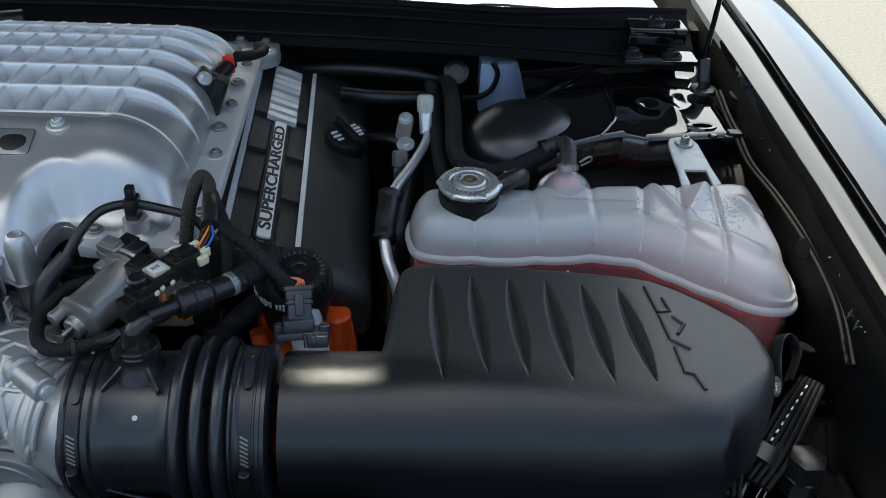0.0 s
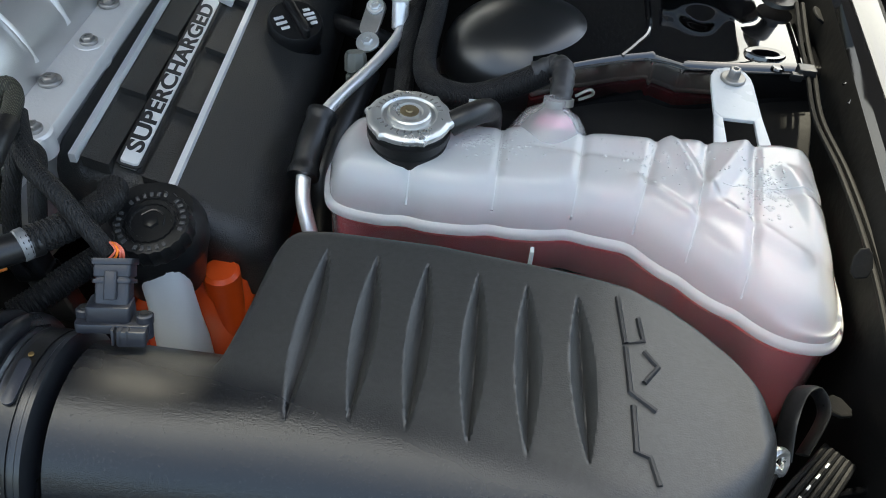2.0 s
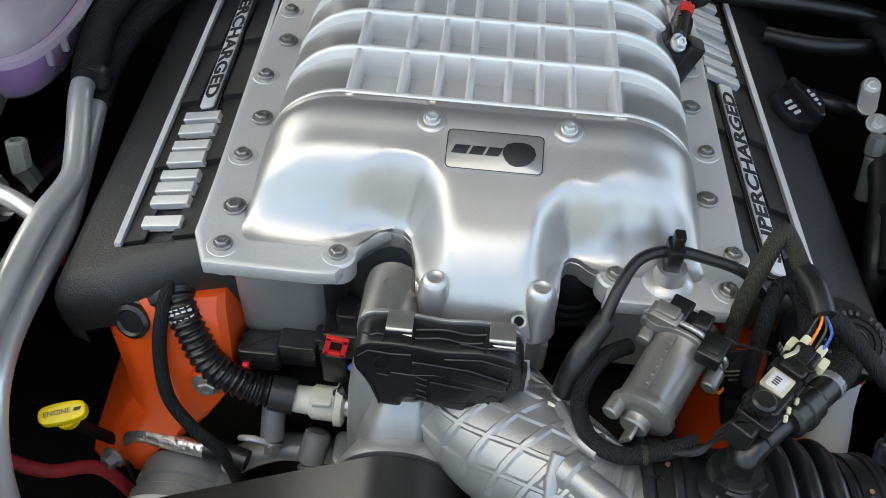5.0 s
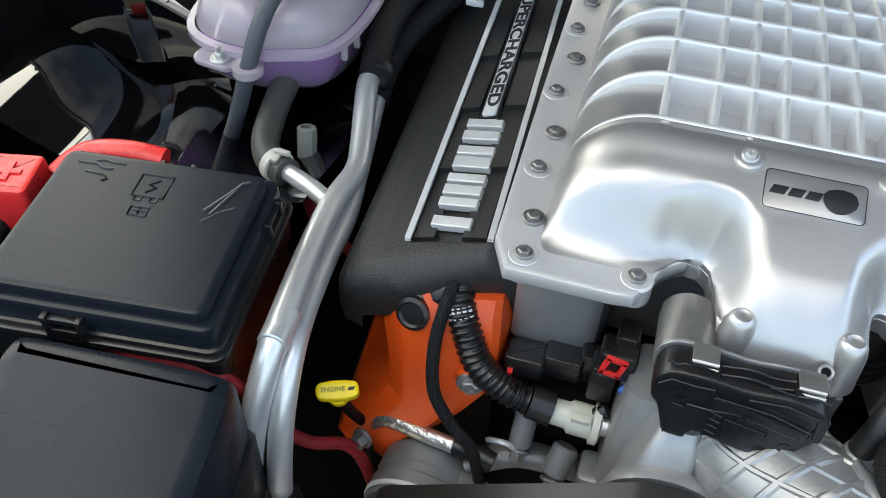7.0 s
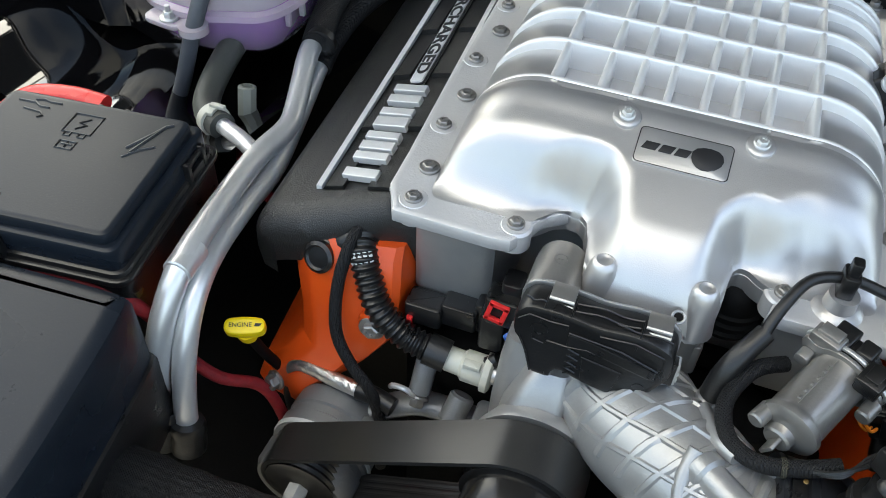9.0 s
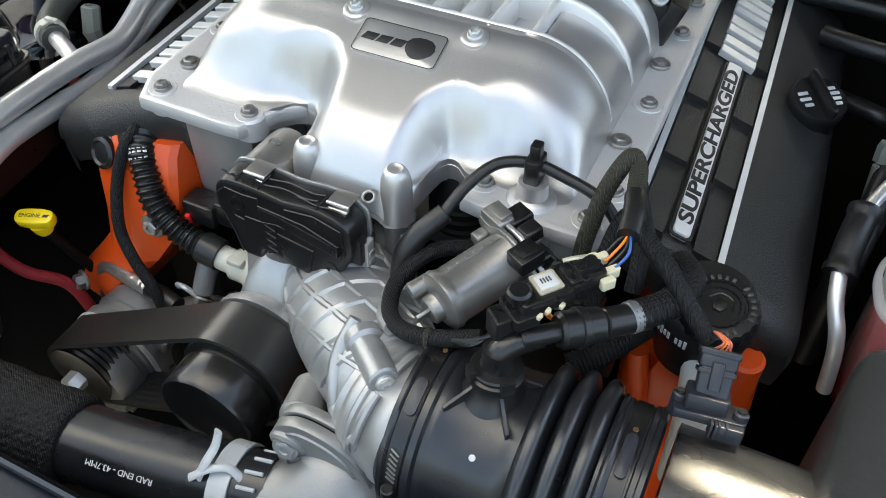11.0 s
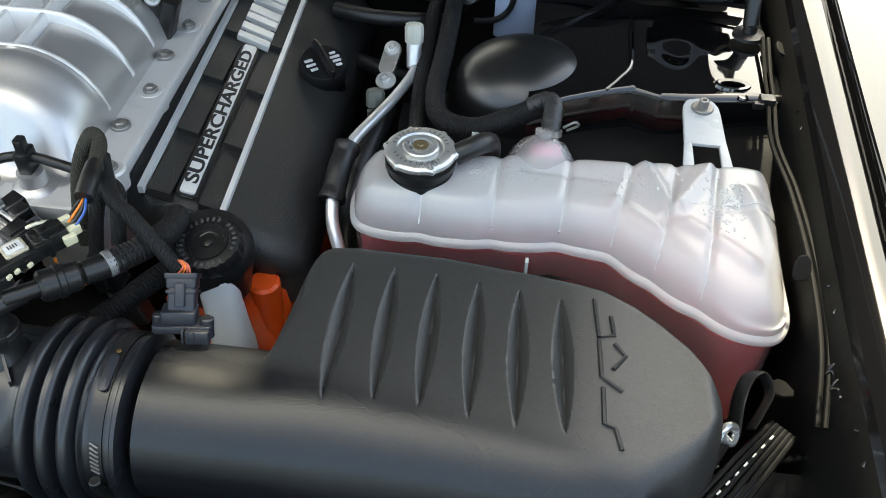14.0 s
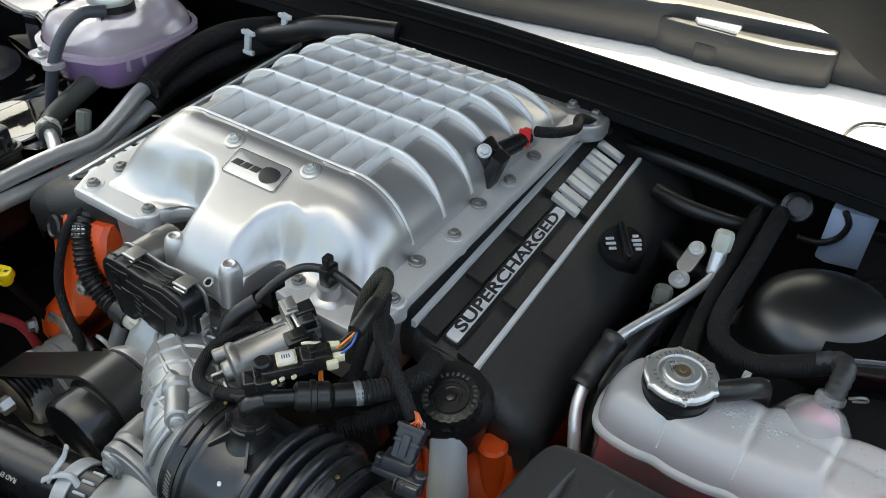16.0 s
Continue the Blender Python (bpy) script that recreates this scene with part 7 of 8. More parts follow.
# ---- front of the engine ----
def belt_drive():
    cx, cz, r = -0.038, 0.758, 0.046
    sx, sz, sr = -0.235, 0.652, 0.035
    p = thing("idler_pulley", (cx, 0.66, cz), "smooth black idler pulley", "pulley")
    m = Matrix.Translation((cx, 0.632, cz)) @ Matrix.Rotation(radians(-90), 4, "X")
    part("drum", lathe([(0.026, 0.004), (0.029, 0.002), (0.040, 0.0), (r - 0.004, 0.003), (r - 0.004, 0.030), (r - 0.006, 0.031), (r - 0.006, 0.034), (r, 0.035), (r, 0.080), (0.03, 0.082)], m, 64), material("black_pulley_paint", (0.010, 0.0095, 0.009), 0.22, 0, 0.15, 60, 0.03, 500, rvar=0.03), p)
    part("hub", lathe([(0.027, 0.006), (0.025, 0.010), (0.001, 0.010)], m, 40), DEEP, p)
    part("rear_collar", lathe([(0.030, 0.081), (0.050, 0.082), (0.050, 0.088), (0.044, 0.098), (0.034, 0.116), (0.030, 0.16)], m, 48), CAST, p, "silver cast collar")
    q = thing("accessory_pulley", (sx, 0.69, sz), "black grooved accessory pulley with a steel bolt", "pulley")
    m2 = Matrix.Translation((sx, 0.664, sz)) @ Matrix.Rotation(radians(-90), 4, "X")
    prof = [(0.030, 0.0)]
    for k in range(7):
        prof += [(sr, 0.002 + 0.006 * k), (sr - 0.002, 0.005 + 0.006 * k)]
    part("rim", lathe(prof + [(sr, 0.046), (0.02, 0.048)], m2, 48), RUBBER, q)
    part("face", lathe([(0.032, 0.004), (0.026, 0.012), (0.012, 0.010)], m2, 40), DEEP, q)
    part("bolt", hexbolt((sx, 0.668, sz), (0, -1, 0), 0.011, 0.020, 1.3), STEEL, q)
    # belt: a flat band over both pulleys
    d = math.hypot(cx - sx, cz - sz)
    base = math.atan2(cz - sz, cx - sx)
    al = math.asin((r - sr) / d)
    pts = []
    t1 = base + math.pi / 2 + al
    for k in range(33):
        a = t1 - (math.pi + 2 * al) * k / 32
        pts.append((cx + (r + 0.0008) * math.cos(a), cz + (r + 0.0008) * math.sin(a)))
    t2 = base - math.pi / 2 - al
    for k in range(25):
        a = t2 - (math.pi - 2 * al) * k / 24
        pts.append((sx + (sr + 0.0008) * math.cos(a), sz + (sr + 0.0008) * math.sin(a)))
    big = inset(pts, -0.0045)
    rings = []
    for o, y in ((pts, 0.667), (big, 0.667), (big, 0.709), (pts, 0.709)):
        rings.append([(x, y, z) for x, z in o])
    v, f = loft(rings + [rings[0]], False)
    b = thing("drive_belt", (cx, 0.69, cz), "worn flat black drive belt round two pulleys", "belt")
    part("back_band", (v, f), BELTM, b, sharp=30)
    for k in range(6):
        y = 0.6685 + 0.0068 * k
        low = inset(pts, 0.0004)
        rib = loft([[(x, yy, z) for x, z in o] for o, yy in ((pts, y), (low, y + 0.0012), (low, y + 0.0036), (pts, y + 0.0048))], False)
        part("belt_rib", rib, BELTM, b, sharp=30)


belt_drive()


def radiator_hose():
    s = thing("radiator_hose", (-0.10, 0.58, 0.68), "black upper radiator hose with white print and braided sleeve", "hose")
    A = [(-0.36, 0.575, 0.735), (-0.27, 0.572, 0.738), (-0.18, 0.575, 0.738), (-0.09, 0.585, 0.736), (0.0, 0.598, 0.742), (0.045, 0.606, 0.746)]
    line = spline(A, 8)
    part("hose", sweep(A, 0.0315, 32), material("smooth_hose_rubber", (0.010, 0.011, 0.013), 0.26, 0, 0.25, 20, 0.08, 200), s, "smooth black hose")
    # a knitted sleeve: wavy ribs that run along the hose
    run = spline(A[:3] + [(-0.125, 0.580, 0.737)], 26)
    rings = []
    for i, p in enumerate(run):
        t = i / (len(run) - 1)
        d = (run[min(i + 1, len(run) - 1)] - run[max(i - 1, 0)]).normalized()
        across = d.cross(Vector((0, 0, 1))).normalized()
        over = across.cross(d)
        r = 0.0352 + 0.0006 * math.sin(t * 47) - 0.003 * max(0.0, t - 0.94) / 0.06
        ring = []
        for k in range(200):
            a = 2 * math.pi * k / 200
            b = a + 0.045 * math.sin(t * 120 + 2 * a)
            ring.append(tuple(p + (across * math.cos(a) + over * math.sin(a)) * (r + 0.0022 * abs(math.sin(17 * b)) ** 0.7)))
        rings.append(ring)
    part("sleeve", loft(rings), BRAID, s, "knitted black sleeve")
    m = Matrix.Translation((-0.064, 0.5640, 0.7622)) @ Matrix.Rotation(radians(7), 4, "Z") @ Matrix.Rotation(radians(38), 4, "X") @ Matrix.Rotation(radians(180), 4, "Z")
    part("print", lettering("RAD END - 43.7MM", 0.0064, 0.0002, m, 1.05), WHITEINK, s, sharp=20)
    c = part("spring_clamp", lathe([(0.0320, -0.008), (0.0335, -0.008), (0.0335, 0.008), (0.0320, 0.008)], frame_to((0.012, 0.600, 0.743), (1, 0.13, 0.07)), 36), BRACKETM, s, "greyish white spring clamp")
    part("clamp_tail", sweep([(-0.004, 0.582, 0.771), (0.000, 0.590, 0.783), (0.003, 0.600, 0.792), (0.004, 0.606, 0.803)], 0.0042, 10, 6, 0.45), BRACKETM, c)
    part("clamp_tail", sweep([(0.026, 0.594, 0.773), (0.016, 0.594, 0.781), (0.004, 0.588, 0.780), (-0.010, 0.580, 0.770)], 0.0034, 10, 6, 0.5), BRACKETM, c)
    for k in range(6):
        q = radians(20 + 22 * k)
        part("clamp_stripe", sweep([(0.026, 0.6015 - 0.0322 * math.cos(q), 0.744 + 0.0322 * math.sin(q)), (0.040, 0.6035 - 0.0322 * math.cos(q), 0.746 + 0.0322 * math.sin(q))], 0.0016, 6, 0), BRACKETM, c)


radiator_hose()


def thermostat():
    s = thing("thermostat_housing", (0.09, 0.62, 0.68), "grey cast thermostat housing with a bolted flange", "housing")
    # local x to the engine's side, local y up, local z towards the car's nose
    m = Matrix(((1, 0, 0, 0.0), (0, 0, -1, 0.622), (0, 1, 0, 0.0), (0, 0, 0, 1)))
    out = rounded([(0.038, 0.790), (0.040, 0.816), (0.056, 0.830), (0.074, 0.832), (0.096, 0.826), (0.112, 0.810), (0.121, 0.784), (0.122, 0.752), (0.100, 0.730), (0.060, 0.730), (0.040, 0.760)], 2)
    fl = part("flange", join(prism(out, -0.017, -0.008, 0.0015, m), prism(inset(out, 0.0012), -0.0065, 0.003, 0.0015, m)), CASTD, s)
    part("gasket_gap", prism(inset(out, 0.003), -0.0085, -0.006, 0.0002, m), DEEP, fl)
    inner = inset(out, 0.010)
    part("rim_bead", moved(sweep([(x, y, 0.003) for x, y in inner] + [(*inner[0], 0.003)], 0.0016, 6, 0), m), CASTD, fl)
    part("dome", sweep([(0.020, 0.602, 0.744), (0.046, 0.603, 0.747), (0.070, 0.607, 0.752), (0.084, 0.618, 0.757), (0.087, 0.636, 0.762), (0.087, 0.650, 0.764)], lambda t: 0.0292 + 0.0135 * float(smoothstep(0.25, 0.80, t)), 48, 10), CASTD, s, "smooth rounded elbow")
    part("bolt_boss", join(rod((0.053, 0.640, 0.806), (0.053, 0.617, 0.801), 0.0145, 28, 0.002), rod((0.043, 0.672, 0.797), (0.052, 0.636, 0.806), 0.0160)), CASTD, fl)
    part("flange_bolt", hexbolt((0.053, 0.6165, 0.801), (0.1, -1, 0.25), 0.0080, 0.004, 1.25), CAST, s)
    part("flange_bolt", hexbolt((0.110, 0.618, 0.745), (0, -1, 0.1), 0.0085, 0.007, 1.4), CASTD, s)


thermostat()


def bypass_motor():
    s = thing("bypass_actuator", (0.14, 0.75, 0.80), "dull silver bypass valve motor", "actuator")
    a, b = Vector((0.1255, 0.7150, 0.8900)), Vector((0.155, 0.768, 0.898))
    ax = (b - a).normalized()
    right = ax.cross(Vector((0, 0, 1))).normalized()
    up = right.cross(ax)
    # local x to the left, local y up, local z to the rear
    m = Matrix.Translation(a) @ Matrix((-right, up, ax)).transposed().to_4x4()
    can = part("can", lathe([(0.010, -0.003), (0.0185, -0.002), (0.0218, 0.0), (0.0222, 0.004), (0.0208, 0.0065), (0.0202, 0.009), (0.0202, 0.056), (0.0210, 0.058), (0.0210, 0.060)], m, 48), DULLMETAL, s, "dull silver motor can")
    part("nose", lathe([(0.0085, -0.0100), (0.0100, -0.0085), (0.0105, -0.002), (0.0125, 0.001)], m @ Matrix.Translation((0.001, -0.004, 0)), 28), DULLMETAL, s)
    part("front_stub", rod(tuple(m @ Vector((0.0165, 0.004, 0.004))), tuple(m @ Vector((0.0175, 0.004, -0.013))), 0.0062), DULLMETAL, s)
    part("blade", block(0.0030, 0.014, 0.013, m @ Matrix.Translation((0.001, -0.004, -0.014)) @ Matrix.Rotation(radians(25), 4, "Z"), 0.001), DULLMETAL, s, "flat blade")
    part("seam_line", sweep([m @ Vector((0.004, 0.0201, 0.010)), m @ Vector((0.004, 0.0201, 0.055))], 0.0006, 6, 0), DULLMETAL, can)
    for k in range(6):
        part("seam_dimple", block(0.0022, 0.0010, 0.0030, m @ Matrix.Translation((0.0055, 0.0200, 0.014 + 0.007 * k)), 0.0004), DULLMETAL, can)
    # stamped flange: two plates with a dark joint, and lugs
    out = rounded([(0.021, 0.016), (0.030, 0.021), (0.033, 0.012), (0.0245, 0.002), (0.022, -0.014), (0.0, -0.0255), (-0.022, -0.014), (-0.0265, -0.004), (-0.031, -0.006), (-0.033, 0.006), (-0.024, 0.012), (-0.012, 0.0235), (0.008, 0.0255)], 2)
    fl = part("flange", prism(out, 0.057, 0.0605, 0.0008, m), DULLMETAL, s, "stamped metal flange")
    part("back_plate", prism(inset(out, -0.0008), 0.0625, 0.066, 0.0008, m), STEEL, s)
    part("joint", prism(inset(out, 0.0015), 0.060, 0.063, 0.0003, m), DEEP, fl)
    part("side_lug", rod(tuple(m @ Vector((-0.0285, 0.000, 0.042))), tuple(m @ Vector((-0.0285, 0.000, 0.058))), 0.0058), DULLMETAL, fl)
    part("side_lug", block(0.010, 0.010, 0.010, m @ Matrix.Translation((0.024, 0.006, 0.052)), 0.003), DULLMETAL, fl)
    part("top_lug", join(block(0.022, 0.010, 0.013, m @ Matrix.Translation((0.018, 0.022, 0.064)), 0.002), block(0.016, 0.004, 0.010, m @ Matrix.Translation((0.018, 0.0275, 0.066)), 0.001)), DULLMETAL, fl)
    cap = part("end_cap", join(lathe([(0.0210, 0.066), (0.0215, 0.070), (0.0205, 0.080), (0.015, 0.083)], m, 36), block(0.016, 0.012, 0.018, m @ Matrix.Translation((0.012, 0.018, 0.076)), 0.002), block(0.012, 0.012, 0.014, m @ Matrix.Translation((-0.006, 0.021, 0.073)), 0.002)), PLAIN, s, "black end cap")
    plug = part("plug", join(block(0.017, 0.013, 0.020, m @ Matrix.Translation((-0.020, 0.020, 0.058)), 0.001), block(0.014, 0.010, 0.010, m @ Matrix.Translation((-0.022, 0.014, 0.070)), 0.002)), PLAIN, s, "square black motor plug")
    part("latch_bar", block(0.010, 0.002, 0.012, m @ Matrix.Translation((-0.020, 0.0270, 0.058)), 0.0006), PLAIN, plug)
    part("thin_lead", sweep([m @ Vector((-0.022, 0.020, 0.072)), m @ Vector((-0.032, 0.016, 0.074)), (0.190, 0.762, 0.916), (0.204, 0.748, 0.928)], 0.0013, 6), RUBBER, plug)
    return cap


bypass_motor()


def breather():
    s = thing("breather_hose", (0.22, 0.72, 0.86), "black breather hose with quick couplings", "hose")
    part("elbow", sweep([(0.182, 0.677, 0.893), (0.182, 0.677, 0.904), (0.1835, 0.6785, 0.911), (0.190, 0.685, 0.9150), (0.203, 0.697, 0.9155)], lambda t: 0.0092 - 0.0022 * t, 20), PLAIN, s)
    part("coupling", rod((0.210, 0.703, 0.917), (0.232, 0.724, 0.913), 0.0120), PLAIN, s)
    part("barb", rod((0.192, 0.686, 0.919), (0.222, 0.714, 0.915), 0.0066), PLAIN, s)
    part("collar", rod((0.232, 0.724, 0.913), (0.256, 0.748, 0.909), 0.0098), PLAIN, s)
    part("elbow_block", block(0.018, 0.016, 0.020, Matrix.Translation((0.180, 0.690, 0.924)) @ Matrix.Rotation(radians(48), 4, "Z"), 0.002), PLAIN, s)
    part("coupling_ring", lathe([(0.012, -0.003), (0.0134, -0.002), (0.0134, 0.002), (0.012, 0.003)], frame_to((0.221, 0.7135, 0.915), (1, 1, -0.2)), 24), PLAIN, s)
    part("corrugated", sweep([(0.246, 0.738, 0.911), (0.266, 0.764, 0.908), (0.272, 0.800, 0.896), (0.262, 0.83, 0.88)], lambda t: 0.0100 + 0.0005 * math.sin(t * 190), 16, 40), BRAID, s)
    part("grey_band", rod((0.2445, 0.7365, 0.911), (0.2500, 0.7430, 0.9105), 0.0106), ALTM, s, "grey band")
    for k in range(2):
        part("clip_bar", block(0.014, 0.003, 0.003, Matrix.Translation((0.216 + 0.003 * k, 0.705 + 0.003 * k, 0.9075 - 0.004 * k)) @ Matrix.Rotation(radians(45), 4, "Z"), 0.001), PLAIN, s)
    b = thing("boost_sensor", (0.20, 0.715, 0.93), "black boost sensor with white label and cream terminal locks", "sensor")
    d = Vector((0.62, 0.74, 0.02)).normalized()
    o = Vector((0.196, 0.709, 0.941))
    sd = Vector((0, 0, 1)).cross(d).normalized()
    m = Matrix.Translation(o) @ Matrix((d, sd, d.cross(sd))).transposed().to_4x4() @ Matrix.Scale(0.80, 4)
    part("body", join(block(0.046, 0.026, 0.014, m @ Matrix.Translation((0.0, 0, -0.002)), 0.004), block(0.022, 0.030, 0.012, m @ Matrix.Translation((-0.020, -0.002, -0.010)), 0.004), lathe([(0.0095, 0.0), (0.0095, 0.007), (0.0075, 0.009)], m @ Matrix.Translation((-0.020, 0, 0.003)), 24)), PLAIN, b)
    lab = part("label_plate", block(0.021, 0.020, 0.002, m @ Matrix.Translation((0.004, 0.002, 0.0062)), 0.002), SILVERBEIGE, b, "pale label plate")
    part("label", block(0.016, 0.014, 0.0012, m @ Matrix.Translation((0.004, 0.002, 0.0075)), 0.001), WHITEINK, lab, "white sticker")
    part("label_print", join(*[block(0.0012, 0.005, 0.0006, m @ Matrix.Translation((0.000 + 0.0024 * k, 0.003, 0.0083)), 0.0002) for k in range(4)]), MARKM, lab)
    part("plug", join(block(0.032, 0.022, 0.020, m @ Matrix.Translation((0.034, 0, 0.0)), 0.004), block(0.018, 0.012, 0.006, m @ Matrix.Translation((0.036, 0, 0.012)), 0.002), block(0.006, 0.026, 0.023, m @ Matrix.Translation((0.030, 0, 0.0)), 0.003)), PLAIN, b)
    for x, y, z in ((0.054, 0.007, 0.004), (0.056, -0.007, 0.002), (0.050, 0.014, -0.002), (0.048, -0.014, 0.0)):
        part("terminal_lock", block(0.012, 0.0065, 0.009, m @ Matrix.Translation((x, y, z)), 0.002), CREAM, b)
    for x, y in ((-0.004, -0.016), (0.008, -0.016), (-0.012, -0.018)):
        part("cream_tab", block(0.0055, 0.0032, 0.0035, m @ Matrix.Translation((x, y, -0.004)) @ Matrix.Rotation(radians(25), 4, "Z"), 0.001), CREAM, b)
    for k, mat in enumerate((BLUEW, RUBBER, ORANGEW, RUBBER)):
        p = m @ Vector((0.056, -0.007 + 0.005 * k, 0.004))
        part("wire", sweep([p, p + Vector((0.006, 0.010, 0.008)), (0.231, 0.764, 0.957)], 0.0010, 6), mat, b)
    for x, y, z, w, h in ((0.010, -0.0135, 0.004, 0.010, 0.006), (0.020, 0.0135, 0.002, 0.012, 0.008), (0.026, -0.013, 0.006, 0.014, 0.006), (-0.012, 0.014, -0.004, 0.014, 0.008), (0.044, 0.0, 0.0105, 0.010, 0.003)):
        part("body_rib", block(w, 0.003, h, m @ Matrix.Translation((x, y, z)), 0.0008), PLAIN, b)
    part("latch_wire", sweep([m @ Vector((0.022, 0.010, 0.014)), m @ Vector((0.030, 0.006, 0.017)), m @ Vector((0.040, 0.007, 0.013))], 0.0014, 6), SILVERBEIGE, b)
    # harness loop
    h = thing("wire_loop", (0.21, 0.78, 0.88), "black and olive sleeved wire loop arching over the flange", "wire harness")
    part("loop", sweep([(0.197, 0.792, 0.875), (0.197, 0.798, 0.905), (0.203, 0.809, 0.945), (0.212, 0.822, 0.966), (0.219, 0.820, 0.962), (0.224, 0.800, 0.958), (0.229, 0.778, 0.960), (0.231, 0.762, 0.958)], 0.0062, 12), OLIVEBRAID, h)
    part("loop_inner", sweep([(0.212, 0.77, 0.86), (0.214, 0.790, 0.905), (0.220, 0.806, 0.930), (0.232, 0.803, 0.928), (0.238, 0.785, 0.92), (0.24, 0.77, 0.90)], 0.0060, 12), BRAID, h)
    part("tape", sweep([(0.225, 0.796, 0.958), (0.229, 0.778, 0.960), (0.231, 0.760, 0.957)], 0.0074, 12), RUBBER, h)
    part("branch", sweep([(0.222, 0.812, 0.955), (0.228, 0.800, 0.948), (0.240, 0.782, 0.938), (0.258, 0.771, 0.930), (0.278, 0.760, 0.914), (0.296, 0.750, 0.900)], lambda t: 0.0070 - 0.0010 * t, 12), BRAID, h)
    part("arc", sweep([(0.122, 0.775, 0.885), (0.100, 0.758, 0.888), (0.086, 0.730, 0.880), (0.092, 0.704, 0.876), (0.110, 0.690, 0.879), (0.135, 0.692, 0.882), (0.162, 0.700, 0.888)], 0.0060, 14), BRAID, h, "thick sleeved arc")
    part("tie", lathe([(0.0062, -0.002), (0.0068, -0.0015), (0.0068, 0.0015), (0.0062, 0.002)], frame_to((0.128, 0.6905, 0.8810), (1, 0.1, 0.1)), 20), OLIVEBRAID, h, "olive tie")
    for k in range(3):
        part("thin_wire", sweep([(0.140 + 0.004 * k, 0.692, 0.884), (0.156 + 0.003 * k, 0.690, 0.893), (0.175, 0.698 + 0.003 * k, 0.902), (0.192, 0.708 + 0.002 * k, 0.912)], 0.0016, 6), RUBBER, h)
    q = thing("motor_connector", (0.205, 0.785, 0.80), "black connector with orange wires beside the bypass motor", "connector")
    cm = Matrix.Translation((0.208, 0.788, 0.845)) @ Matrix.Rotation(radians(-14), 4, "Y")
    part("shell", join(block(0.024, 0.020, 0.034, cm, 0.003), block(0.028, 0.024, 0.010, cm @ Matrix.Translation((0, 0, 0.010)), 0.003), block(0.022, 0.018, 0.050, cm @ Matrix.Translation((0.004, 0, -0.036)), 0.003)), PLAIN, q)
    part("latch", block(0.010, 0.004, 0.020, cm @ Matrix.Translation((0, -0.012, 0.002)), 0.001), PLAIN, q)
    for k in range(2):
        part("wire", sweep([(0.196 + 0.004 * k, 0.774, 0.845), (0.190 + 0.004 * k, 0.766, 0.850), (0.181 + 0.004 * k, 0.764, 0.862), (0.178, 0.772, 0.874)], 0.0013, 6), ORANGEW, q)
    v = thing("vacuum_hose", (0.12, 0.79, 0.88), "black vacuum hose held by a clip over the flange", "hose")
    part("hose", sweep([(0.098, 0.772, 0.908), (0.108, 0.795, 0.924), (0.122, 0.816, 0.933), (0.145, 0.826, 0.934), (0.170, 0.826, 0.930), (0.200, 0.820, 0.924), (0.222, 0.81, 0.905)], 0.0044, 12), RUBBER, v)
    part("boot", sweep([(0.079, 0.747, 0.862), (0.081, 0.750, 0.884), (0.088, 0.759, 0.899), (0.100, 0.775, 0.911)], lambda t: 0.0095 - 0.002 * t, 14), RUBBER, v, "thick rubber elbow")
    part("clip", join(brick_between(0.141, 0.153, 0.816, 0.834, 0.921, 0.942, 0.003), brick_between(0.143, 0.151, 0.820, 0.830, 0.940, 0.953, 0.002)), PLAIN, v, "black hose clip")


breather()


def lower_mass():
    """Dark engine block, shrouds and bay floor below the visible things."""
    s = thing("engine_block", (0, 1.0, 0.3), "dark engine block deep in the bay", "engine")
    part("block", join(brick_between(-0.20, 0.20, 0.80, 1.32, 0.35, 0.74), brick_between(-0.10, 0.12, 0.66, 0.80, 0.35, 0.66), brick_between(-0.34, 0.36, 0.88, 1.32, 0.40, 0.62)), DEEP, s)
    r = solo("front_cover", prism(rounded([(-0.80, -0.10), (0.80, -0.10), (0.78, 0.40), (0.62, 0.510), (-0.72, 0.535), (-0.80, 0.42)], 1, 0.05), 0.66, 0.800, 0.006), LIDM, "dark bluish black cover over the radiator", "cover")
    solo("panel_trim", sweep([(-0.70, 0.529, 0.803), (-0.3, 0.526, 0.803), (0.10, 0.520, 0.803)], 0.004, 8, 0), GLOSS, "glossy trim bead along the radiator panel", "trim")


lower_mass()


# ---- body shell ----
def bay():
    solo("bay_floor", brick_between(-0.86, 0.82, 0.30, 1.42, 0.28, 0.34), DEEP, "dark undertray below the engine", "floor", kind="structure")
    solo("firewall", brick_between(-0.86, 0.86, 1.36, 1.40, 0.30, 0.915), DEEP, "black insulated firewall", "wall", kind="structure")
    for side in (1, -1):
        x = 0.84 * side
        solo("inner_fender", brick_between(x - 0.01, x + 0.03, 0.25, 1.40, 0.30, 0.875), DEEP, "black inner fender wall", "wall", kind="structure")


bay()


